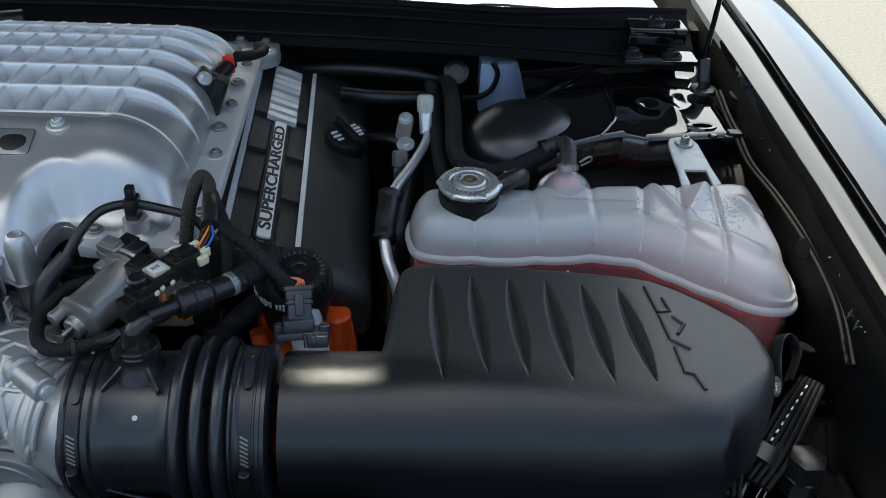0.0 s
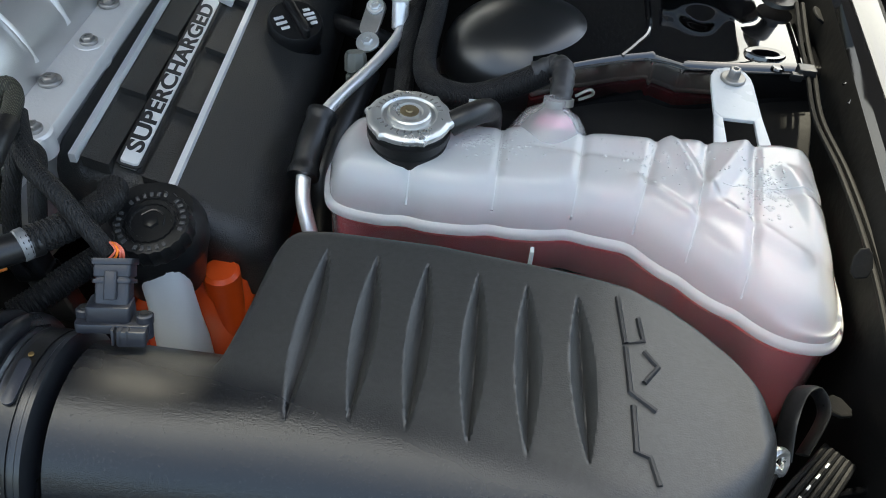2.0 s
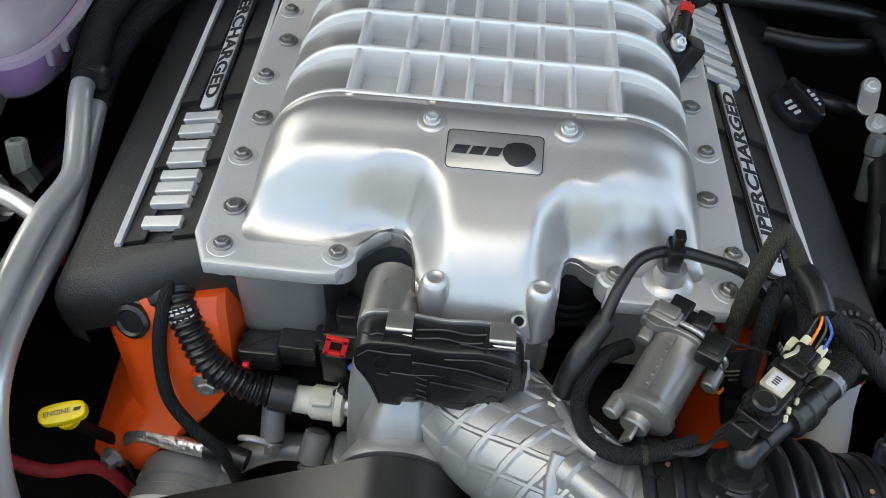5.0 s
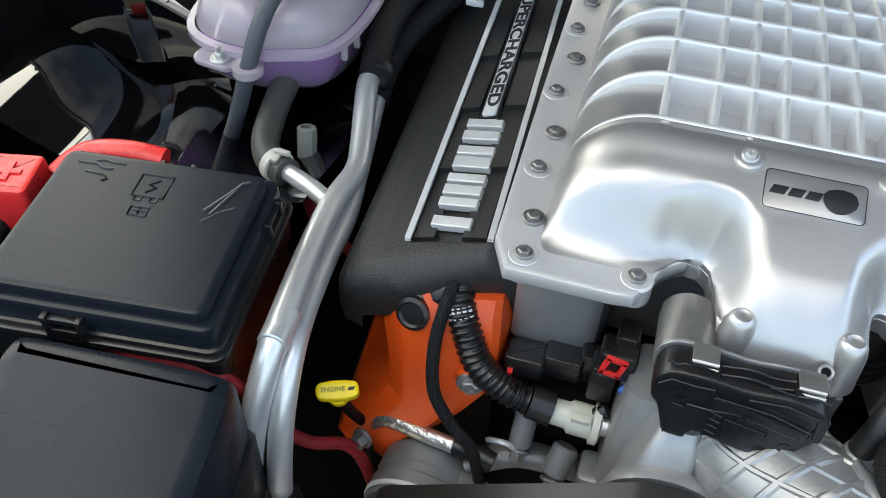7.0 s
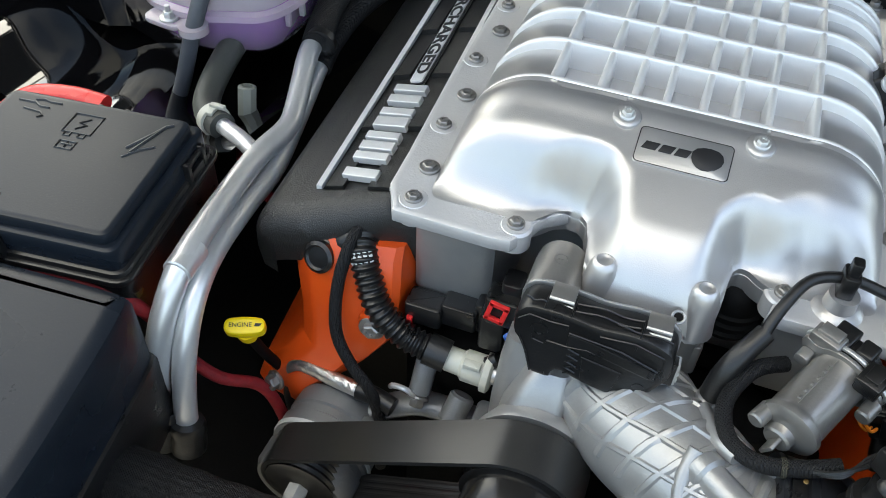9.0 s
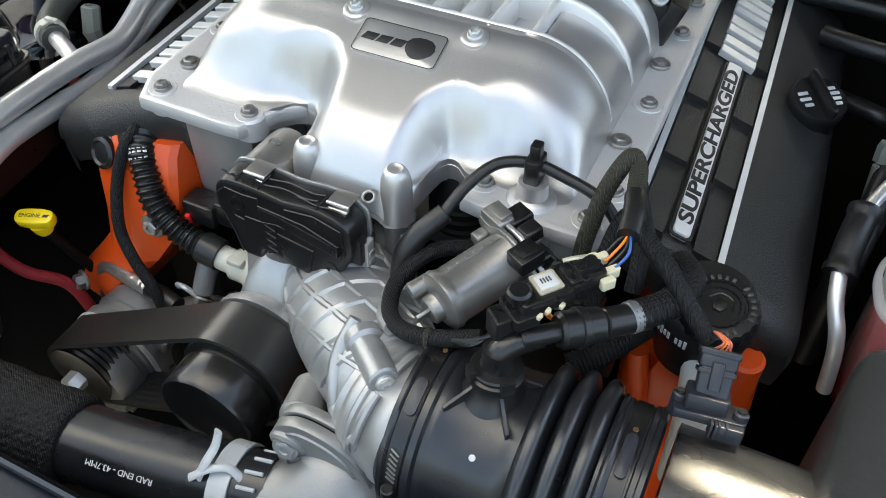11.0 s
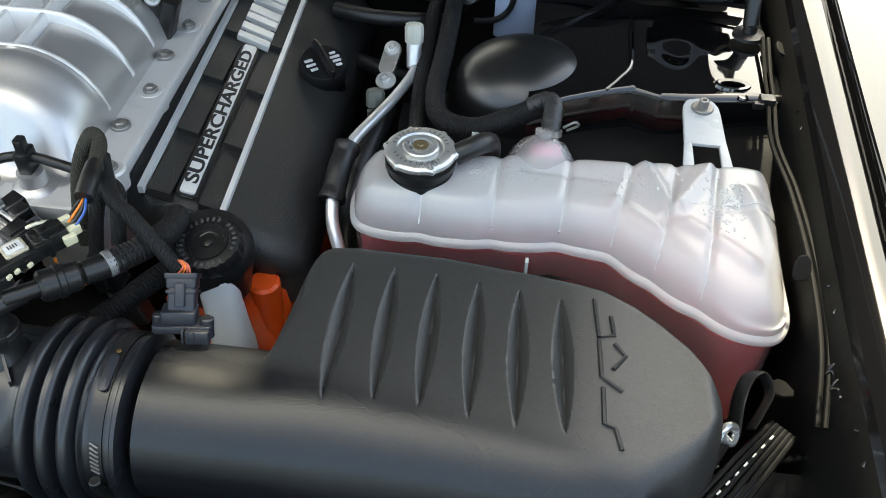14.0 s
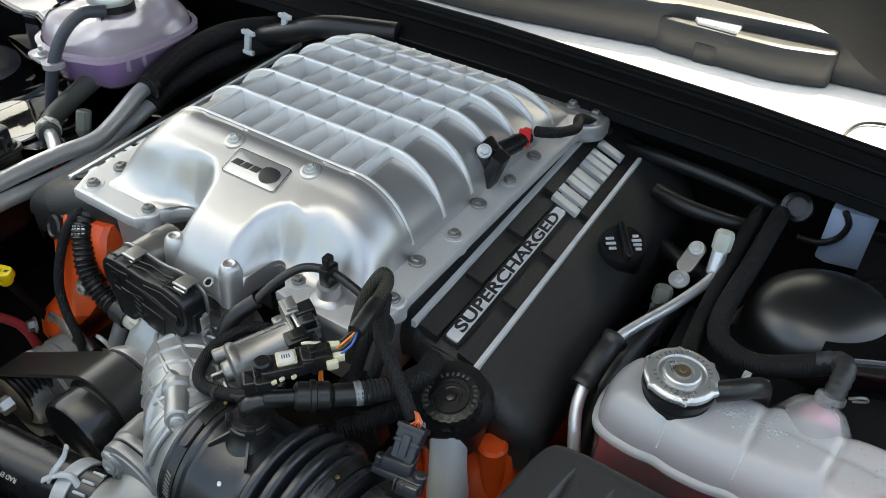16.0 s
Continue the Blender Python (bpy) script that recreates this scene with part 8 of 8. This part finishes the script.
def apron(side):
    """Glossy stamped panel between strut tower and fender."""
    s = thing("strut_tower", (0.66 * side, 1.15, 0.60), "glossy black stamped strut tower panel", "body panel", "strut towers")
    def front(u):
        return float(np.interp(u, [0.53, 0.60, 0.64, 0.665, 0.69, 0.82], [1.030, 1.060, 1.075, 1.083, 1.074, 1.084]))
    def z(u, y):
        left = -0.06 * max(0.0, 0.662 - u) * float(smoothstep(0.668, 0.655, u))
        dent = -0.0045 * math.exp(-(((u - 0.714) / 0.016) ** 2 + ((y - 1.160) / 0.020) ** 2)) + 0.0035 * math.exp(-(((u - 0.742) / 0.014) ** 2 + ((y - 1.150) / 0.030) ** 2))
        wave = 0.0012 * math.sin(31 * u + 13 * y)
        back = 0.006 * float(smoothstep(1.25, 1.31, y + 0.35 * max(0.0, 0.69 - u)))
        hole = -0.012 * float(smoothstep(1.0, 0.8, math.hypot((u - 0.766) / 0.016, (y - 1.102) / 0.009)))
        return 0.886 + left + dent + wave + back + hole
    def skin(u, v):
        y = front(u) + max(0.0, v) * (1.345 - front(u))
        lip = 0.006 * (1 - float(np.clip(v / 0.03, 0, 1))) ** 2 if v >= 0 else 0.090
        return (u * side, y + (0.004 if v < 0 else 0.0), z(u, y) - lip)
    part("stamping", slab(skin, np.linspace(0.555, 0.815, 100), [-1.0, 0.0, 0.008, 0.018, 0.03] + list(np.linspace(0.045, 1, 90)), 0.002), GLOSS, s, sharp=60)
    part("oval_rim", moved(loft([[(0.020 * math.cos(a), 0.0115 * math.sin(a), 0.0) for a in np.linspace(0, 2 * math.pi, 33)[:-1]], [(0.018 * math.cos(a), 0.010 * math.sin(a), 0.004) for a in np.linspace(0, 2 * math.pi, 33)[:-1]], [(0.013 * math.cos(a), 0.006 * math.sin(a), 0.0035) for a in np.linspace(0, 2 * math.pi, 33)[:-1]], [(0.012 * math.cos(a), 0.005 * math.sin(a), -0.004) for a in np.linspace(0, 2 * math.pi, 33)[:-1]]], False), Matrix.Translation((0.766 * side, 1.102, 0.885))), GLOSS, s)
    for x, y in ((0.775, 1.072), (0.785, 1.085)):
        part("weld_dimple", lathe([(0.006, 0.0), (0.005, 0.0014), (0.003, 0.0008)], Matrix.Translation((x * side, y + 0.012, 0.885)), 16), GLOSS, s)
    part("edge_flange", sweep([(u * side, front(u) - 0.001, z(u, front(u)) - 0.004) for u in np.linspace(0.56, 0.81, 14)], 0.0012, 8, 3), PLAIN, s)
    part("crease", sweep([(0.667 * side, 1.240, 0.887), (0.664 * side, 1.18, 0.887), (0.661 * side, 1.125, 0.886), (0.648 * side, 1.098, 0.885), (0.634 * side, 1.078, 0.883)], 0.0028, 8), GLOSS, s)
    part("upper_seam", sweep([(0.560 * side, 1.170, 0.882), (0.620 * side, 1.235, 0.886), (0.685 * side, 1.292, 0.893), (0.75 * side, 1.305, 0.894), (0.81 * side, 1.300, 0.895)], 0.0030, 8), GLOSS, s)
    if side > 0:
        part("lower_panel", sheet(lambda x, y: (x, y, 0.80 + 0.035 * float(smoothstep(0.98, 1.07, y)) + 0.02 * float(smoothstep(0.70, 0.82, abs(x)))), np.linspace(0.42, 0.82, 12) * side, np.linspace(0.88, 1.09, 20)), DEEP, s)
    else:
        part("lower_panel", sheet(lambda x, y: (x, y, 0.83 - 0.25 * (y - 0.88) + 0.010 * math.sin(34 * x + 9 * y) + 0.030 * float(smoothstep(-0.62, -0.80, x))), np.linspace(-0.82, -0.40, 50), np.linspace(0.88, 1.30, 60)), GLOSS, s)
    if side < 0:
        return
    dome = thing("strut_dome", (0.545 * side, 1.120, 0.78), "smooth black rounded strut dome", "strut mount")
    v, f = lathe([(0.080, -0.06), (0.080, -0.020), (0.0785, -0.006), (0.075, 0.006), (0.069, 0.016), (0.060, 0.025), (0.049, 0.032), (0.036, 0.037), (0.020, 0.0405), (0.001, 0.042)], None, 64)
    part("dome", moved(([(x * 1.0, y * 0.95, zz) for x, y, zz in v], f), Matrix.Translation((0.545 * side, 1.125, 0.854)) @ Matrix.Rotation(radians(-6), 4, "Y")), DOMEM, dome)
    part("lower_ring", moved(lathe([(0.098, -0.08), (0.098, -0.05), (0.090, -0.030), (0.078, -0.024)], None, 48), Matrix.Translation((0.55 * side, 1.120, 0.848))), SATIN, dome)


apron(1)
apron(-1)


def fender(side):
    s = thing("fender", (0.9 * side, 0.9, 0.3), "glossy black fender with a stepped hood gutter", "fender", "fenders")
    rows = []
    ys = np.linspace(0.25, 2.6, 70)
    prof = [(-0.052, 0.62), (-0.052, 0.80), (-0.052, 0.870), (-0.051, 0.890), (-0.049, 0.906), (-0.046, 0.917), (-0.042, 0.9235), (-0.034, 0.9272), (-0.026, 0.9298), (-0.019, 0.9312), (-0.0135, 0.9316), (-0.0125, 0.922), (-0.0060, 0.920), (-0.0035, 0.934), (0.0, 0.9385), (0.025, 0.9395), (0.05, 0.9385), (0.08, 0.934), (0.108, 0.924), (0.130, 0.906), (0.145, 0.87), (0.152, 0.78), (0.156, 0.60), (0.156, 0.35)]
    def skin(k, y):
        dx, zz = prof[int(k)]
        line = float(np.interp(y, [0.3, 0.70, 0.86, 1.0, 1.25, 1.5, 2.6], [0.835, 0.846, 0.853, 0.861, 0.876, 0.885, 0.89]))
        rise = float(np.interp(y, [0.3, 0.9, 1.4, 2.6], [-0.035, -0.003, 0.012, 0.03]))
        return (side * (line + dx), y, zz + rise)
    part("skin", sheet(skin, list(range(5, len(prof))), ys), GLOSS, s, sharp=30)
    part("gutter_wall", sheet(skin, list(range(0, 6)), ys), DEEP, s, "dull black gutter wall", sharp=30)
    # bent tabs and a clip spring along the gutter
    for y in (0.665, 0.795, 1.02):
        part("gutter_tab", sweep([skin(4, y + 0.014), tuple(Vector(skin(5, y)) + Vector((0.006 * side, 0, 0.001))), skin(4, y - 0.014)], 0.0014, 6), GLOSS, s)
    part("gutter_spring", sweep([(0.788 * side + 0.0025 * math.sin(k), 0.700 + 0.0022 * k, 0.895 + 0.004 * math.cos(k * 1.9)) for k in range(16)], 0.0010, 5, 3), PLAIN, s)
    part("gutter_flap", prism(rounded([(-0.010, -0.016), (0.012, -0.012), (0.008, 0.016), (-0.008, 0.012)], 1), 0, 0.003, 0.001, Matrix.Translation((0.788 * side, 0.835, 0.890)) @ Matrix.Rotation(radians(50), 4, "X") @ Matrix.Scale(0.75, 4)), DEEP, s)
    part("gutter_flap", prism(rounded([(-0.008, -0.012), (0.008, -0.012), (0.006, 0.016), (-0.006, 0.012)], 1), 0, 0.003, 0.001, Matrix.Translation((0.817 * side, 1.15, 0.905)) @ Matrix.Rotation(radians(30), 4, "Y")), DEEP, s)


fender(1)
fender(-1)


def hood_strut(side):
    s = thing("hood_strut", (0.79 * side, 1.205, 0.88), "black gas strut on a ball joint", "gas strut", "hood struts")
    part("ball_base", lathe([(0.018, 0.0), (0.017, 0.004), (0.008, 0.006), (0.007, 0.014)], Matrix.Translation((0.793 * side, 1.196, 0.893)), 24), PLAIN, s)
    part("socket", rod((0.793 * side, 1.198, 0.903), (0.791 * side, 1.212, 0.932), 0.0085), PLAIN, s)
    part("rod", rod((0.791 * side, 1.211, 0.930), (0.735 * side, 1.04, 1.48), 0.0034, 12), GLOSS, s)


hood_strut(1)
hood_strut(-1)


def side_cable():
    s = thing("hood_release_cable", (0.80, 1.0, 0.87), "black cables clipped along the fender gutter", "cable")
    for dx in (0.0, 0.006):
        part("cable", sweep([(0.806 + dx, 1.185, 0.898), (0.800 + dx, 1.12, 0.893), (0.796 + dx, 1.067, 0.892), (0.789 + dx, 1.0, 0.892), (0.796 + dx, 0.93, 0.890), (0.797 + dx, 0.84, 0.888), (0.793 + dx, 0.76, 0.880), (0.785 + dx, 0.70, 0.86)], 0.0022, 8), DEEP, s)
    part("cable_clip", join(brick_between(0.786, 0.802, 1.062, 1.074, 0.889, 0.899, 0.002), brick_between(0.780, 0.790, 1.058, 1.064, 0.889, 0.896, 0.001)), PLAIN, s)
    SLEEVE = material("dull_harness_sleeve", (0.004, 0.0042, 0.0048), 0.42, 0, 0.3, 60, 0.3, 400, spec=0.22)
    c = thing("front_harness", (0.73, 0.72, 0.78), "ribbed black wiring and a foil tie beside the air box", "wire harness")
    for k in range(5):
        part("bundled_lead", sweep([(0.650 + 0.0045 * k, 0.606 - 0.002 * k, 0.806), (0.659 + 0.0045 * k, 0.634 - 0.003 * k, 0.812), (0.682 + 0.0035 * k, 0.668 - 0.004 * k, 0.815 + 0.0008 * k), (0.709 + 0.0022 * k, 0.696 - 0.0035 * k, 0.817), (0.730 + 0.0008 * k, 0.711 - 0.001 * k, 0.818)], 0.0021, 8), SLEEVE, c)
    for k in range(6):
        part("ribbon_lead", sweep([(0.674 + 0.0042 * k, 0.626 - 0.0036 * k, 0.806), (0.700 + 0.0042 * k, 0.652 - 0.0036 * k, 0.811), (0.740 + 0.0036 * k, 0.698 - 0.0032 * k, 0.814), (0.772 + 0.0030 * k, 0.734 - 0.0026 * k, 0.814)], 0.0024, 8), SLEEVE, c)
    for k in range(9):
        t = k / 8
        part("pale_dash", block(0.0048, 0.0016, 0.0008, Matrix.Translation((0.706 + 0.062 * t, 0.646 + 0.071 * t, 0.8148 + 0.0018 * t)) @ Matrix.Rotation(radians(49), 4, "Z"), 0.0003), WHITEINK, c)
    part("tape_wrap", sweep([(0.695, 0.637, 0.809), (0.706, 0.650, 0.812)], 0.0140, 12, 0, 0.42), RUBBER, c, "black tape wrap")
    part("foil_tie", sweep([(0.724, 0.706, 0.820), (0.730, 0.714, 0.828), (0.738, 0.716, 0.824), (0.735, 0.707, 0.818), (0.727, 0.709, 0.823)], 0.0036, 8), FOIL, c)
    part("strap", sweep([(0.738, 0.716, 0.818), (0.740, 0.736, 0.834), (0.748, 0.754, 0.842), (0.760, 0.760, 0.840), (0.766, 0.746, 0.832), (0.752, 0.722, 0.818)], 0.0085, 12, 8, 0.22, (0.7, 0.7, 0.2)), RUBBER, c, "twisted flat rubber strap")
    part("tail_plate", prism(rounded([(-0.012, -0.008), (0.014, -0.010), (0.016, 0.010), (-0.010, 0.008)], 1), 0, 0.003, 0.001, Matrix.Translation((0.774, 0.752, 0.832)) @ Matrix.Rotation(radians(35), 4, "Z") @ Matrix.Rotation(radians(25), 4, "Y")), PLAIN, c)
    l = thing("headlamp_panel", (0.76, 0.62, 0.70), "glossy black headlamp mounting panel", "body panel")
    part("panel", slab(lambda x, y: (x, y, 0.775 + 0.02 * float(smoothstep(0.66, 0.70, y)) - 0.3 * max(0, 0.56 - y)), np.linspace(0.665, 0.80, 16), np.linspace(0.42, 0.70, 24), 0.004), GLOSS, l)
    part("rim", sweep([(0.668, 0.600, 0.800), (0.702, 0.644, 0.804), (0.734, 0.678, 0.806), (0.760, 0.697, 0.807), (0.800, 0.710, 0.807)], 0.0030, 8), GLOSS, l)
    part("adjuster", join(lathe([(0.016, 0), (0.018, 0.004), (0.018, 0.020), (0.014, 0.022)], Matrix.Translation((0.736, 0.632, 0.780)), 8), lathe([(0.018, 0.798), (0.019, 0.802), (0.016, 0.818), (0.012, 0.820)], Matrix.Translation((0.736, 0.632, 0)), 6)), PLAIN, l)


side_cable()


def cowl():
    s = thing("cowl", (0, 1.42, 0.85), "black cowl with a rubber seal below the windshield", "cowl")
    def line(x):
        return 1.350 - 0.03 * (abs(x) / 0.8) ** 2.2
    def crest(x):
        return float(np.interp(abs(x), [0.0, 0.37, 0.45, 0.54, 0.60, 0.70, 0.80], [1.358, 1.345, 1.337, 1.327, 1.330, 1.343, 1.348]))
    xs = np.linspace(-0.80, 0.80, 61)
    prof = [(-0.060, 0.903), (-0.055, 0.917), (-0.035, 0.926), (-0.012, 0.937), (0.0, 0.941), (0.004, 0.949)]
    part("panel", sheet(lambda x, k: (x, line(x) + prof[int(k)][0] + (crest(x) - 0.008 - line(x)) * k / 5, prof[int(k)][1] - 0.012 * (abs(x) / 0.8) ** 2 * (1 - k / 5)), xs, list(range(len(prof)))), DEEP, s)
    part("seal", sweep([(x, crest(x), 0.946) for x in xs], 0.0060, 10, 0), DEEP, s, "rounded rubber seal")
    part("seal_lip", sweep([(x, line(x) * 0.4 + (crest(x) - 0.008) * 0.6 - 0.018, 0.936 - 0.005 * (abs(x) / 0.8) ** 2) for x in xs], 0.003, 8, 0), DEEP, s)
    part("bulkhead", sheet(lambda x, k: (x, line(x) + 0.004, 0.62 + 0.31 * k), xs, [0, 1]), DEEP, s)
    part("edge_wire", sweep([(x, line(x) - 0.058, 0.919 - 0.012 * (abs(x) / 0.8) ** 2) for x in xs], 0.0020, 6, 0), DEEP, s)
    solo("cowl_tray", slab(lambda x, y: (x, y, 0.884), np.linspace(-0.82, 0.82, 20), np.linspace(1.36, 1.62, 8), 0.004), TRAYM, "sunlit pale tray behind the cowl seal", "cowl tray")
    m = thing("cowl_moulding", (0.1, 1.58, 0.88), "dark grey moulded cowl box standing in the tray", "cowl box")
    part("wall", prism(rounded([(-0.80, 1.470), (-0.10, 1.500), (0.172, 1.552), (0.20, 1.566), (0.60, 1.62), (0.80, 1.62), (0.80, 1.70), (-0.80, 1.70)], 1, 0.05), 0.884, 0.958, 0.008), COWLM, m)
    part("front_box", prism(rounded([(0.172, 1.548), (0.352, 1.552), (0.425, 1.575), (0.425, 1.62), (0.172, 1.62)], 2, 0.1), 0.884, 0.938, 0.006), COWLM, m)
    part("step", prism(rounded([(0.235, 1.546), (0.262, 1.547), (0.292, 1.56), (0.292, 1.60), (0.235, 1.60)], 1, 0.1), 0.884, 0.915, 0.004), COWLM, m)
    # pale block added to stand for sunlight on the dark box
    part("sun_patch", prism([(0.212, 1.585), (0.232, 1.556), (0.290, 1.556), (0.290, 1.615)], 0.930, 0.943, 0.002), TRAYM, m, "pale block standing for a patch of sun")
    w = thing("washer_line", (0.46, 1.50, 0.884), "thin black washer line lying on the tray", "hose")
    part("line", sweep([(0.70, 1.50, 0.888), (0.60, 1.515, 0.888), (0.53, 1.520, 0.888), (0.492, 1.505, 0.888), (0.478, 1.465, 0.888), (0.488, 1.42, 0.888), (0.53, 1.39, 0.888), (0.60, 1.36, 0.888)], 0.0022, 6), RUBBER, w)
    for side in (1, -1):
        h = thing("hinge_bracket", (0.74 * side, 1.28, 0.93), "dull metal hood hinge bracket with bolts", "hinge", "hood hinges")
        part("plate", brick_between(min(0.700 * side, 0.780 * side), max(0.700 * side, 0.780 * side), 1.262, 1.300, 0.928, 0.952, 0.004), GLOSS, h)
        part("lower_plate", brick_between(min(0.69 * side, 0.79 * side), max(0.69 * side, 0.79 * side), 1.225, 1.262, 0.915, 0.921, 0.004), GLOSS, h)
        for x, y, zz in ((0.737, 1.280, 0.953), (0.703, 1.242, 0.922), (0.757, 1.240, 0.922)):
            part("hinge_bolt", hexbolt((x * side, y, zz), (0, 0, 1), 0.009, 0.009, 1.5), PLAIN, h)
    b = thing("washer_bottle", (0.55, 1.32, 0.80), "bluish white plastic bottle behind the strut dome", "bottle")
    part("bottle", prism(rounded([(0.505, 1.295), (0.592, 1.315), (0.592, 1.35), (0.505, 1.35)], 1, 0.15), 0.80, 0.878, 0.005), BLUEPL, b)
    part("band", sweep([(0.52, 1.288, 0.885), (0.528, 1.29, 0.868), (0.522, 1.292, 0.845), (0.505, 1.29, 0.832), (0.48, 1.288, 0.83)], 0.004, 8), RUBBER, b)
    part("round_cap", lathe([(0.018, 0), (0.018, 0.014), (0.012, 0.016), (0.012, 0.010)], frame_to((0.470, 1.30, 0.862), (-0.1, -0.8, 0.6)), 16), PLAIN, b)
    # firewall clutter
    for k, pts in enumerate(([(0.20, 1.34, 0.84), (0.30, 1.31, 0.86), (0.40, 1.30, 0.86), (0.47, 1.31, 0.84)], [(0.31, 1.26, 0.845), (0.36, 1.24, 0.850), (0.42, 1.25, 0.845), (0.45, 1.28, 0.83)], [(0.34, 1.22, 0.80), (0.38, 1.19, 0.81), (0.41, 1.19, 0.80)])):
        solo("firewall_hose", sweep(pts, 0.010, 12), RUBBER, "dark hose along the firewall", "hose", "firewall hoses")
    far = thing("heater_hose", (-0.40, 1.26, 0.85), "black heater hose with white spring clips by the firewall", "hose")
    part("hose", sweep([(-0.52, 1.24, 0.80), (-0.46, 1.25, 0.825), (-0.391, 1.258, 0.850), (-0.292, 1.262, 0.890), (-0.22, 1.27, 0.915), (-0.12, 1.30, 0.92)], 0.017, 16), RUBBER, far)
    for p in ((-0.322, 1.200, 0.893), (-0.299, 1.256, 0.905)):
        c = Vector(p)
        part("spring_clip", join(block(0.010, 0.006, 0.040, Matrix.Translation(c + Vector((0, 0, -0.004))) @ Matrix.Rotation(radians(12), 4, "Y")), block(0.024, 0.006, 0.006, Matrix.Translation(c + Vector((0.004, -0.001, 0.012)))), block(0.020, 0.006, 0.006, Matrix.Translation(c + Vector((0.0, -0.001, -0.020))))), WHITEPL, far, "white spring clip")
    solo("sensor_lead", sweep([(0.19, 1.145, 0.944), (0.205, 1.165, 0.938), (0.215, 1.20, 0.930), (0.20, 1.25, 0.915), (0.22, 1.30, 0.88)], 0.0065, 10), BRAID, "sleeved sensor lead running to the firewall", "wire harness")


cowl()


def glass_and_hood():
    g = thing("windshield", (0, 1.9, 1.0), "windshield glass above the cowl", "windshield")
    m = bpy.data.materials.new("windshield_glass")
    m.use_nodes = True
    p = m.node_tree.nodes["Principled BSDF"]
    p.inputs["Base Color"].default_value = (0.02, 0.025, 0.03, 1)
    p.inputs["Roughness"].default_value = 0.03
    p.inputs["Coat Weight"].default_value = 1.0
    part("pane", slab(lambda x, y: (x, y, 0.965 + 0.52 * (y - 1.66) - 0.10 * x * x), np.linspace(-0.75, 0.75, 24), np.linspace(1.66, 2.5, 20), 0.005), m, g)
    # out of view; the vent is placed to let sun onto the intake tube
    h = thing("hood", (0, 1.40, 1.02), "open black hood with a vent and a dark felt liner", "hood")
    a = radians(58.5)
    def skin(x, v, off):
        # rear corners lowered to block low reflections
        y0, z0 = 1.43, 1.03 - 0.055 * float(smoothstep(0.40, 0.52, abs(x))) * max(0.0, 1 - v / 0.3)
        return (x, y0 - v * math.cos(a) + off * math.sin(a), z0 + v * math.sin(a) + off * math.cos(a) + 0.03 * (1 - (x / 0.8) ** 2) * 0)
    part("outer_skin", slab(lambda x, v: skin(x, v, 0.03), np.unique(np.round(np.concatenate([np.linspace(-0.83, 0.83, 40), [0.366, 0.434]]), 4)), np.unique(np.round(np.concatenate([np.linspace(0, 1.36, 24), [0.600, 0.712]]), 4)), 0.003, lambda x, v: not (0.366 < x < 0.434 and 0.600 < v < 0.712)), GLOSS, h)
    part("liner", slab(lambda x, v: skin(x, v, 0.006 + 0.004 * math.sin(x * 9) * math.sin(v * 8)), np.unique(np.round(np.concatenate([np.linspace(-0.82, 0.82, 44), [0.371, 0.428]]), 4)), np.unique(np.round(np.concatenate([np.linspace(0.0, 1.32, 34), [0.634, 0.674]]), 4)), 0.006, lambda x, v: not (0.371 < x < 0.428 and 0.634 < v < 0.674)), HOODM, h)


glass_and_hood()
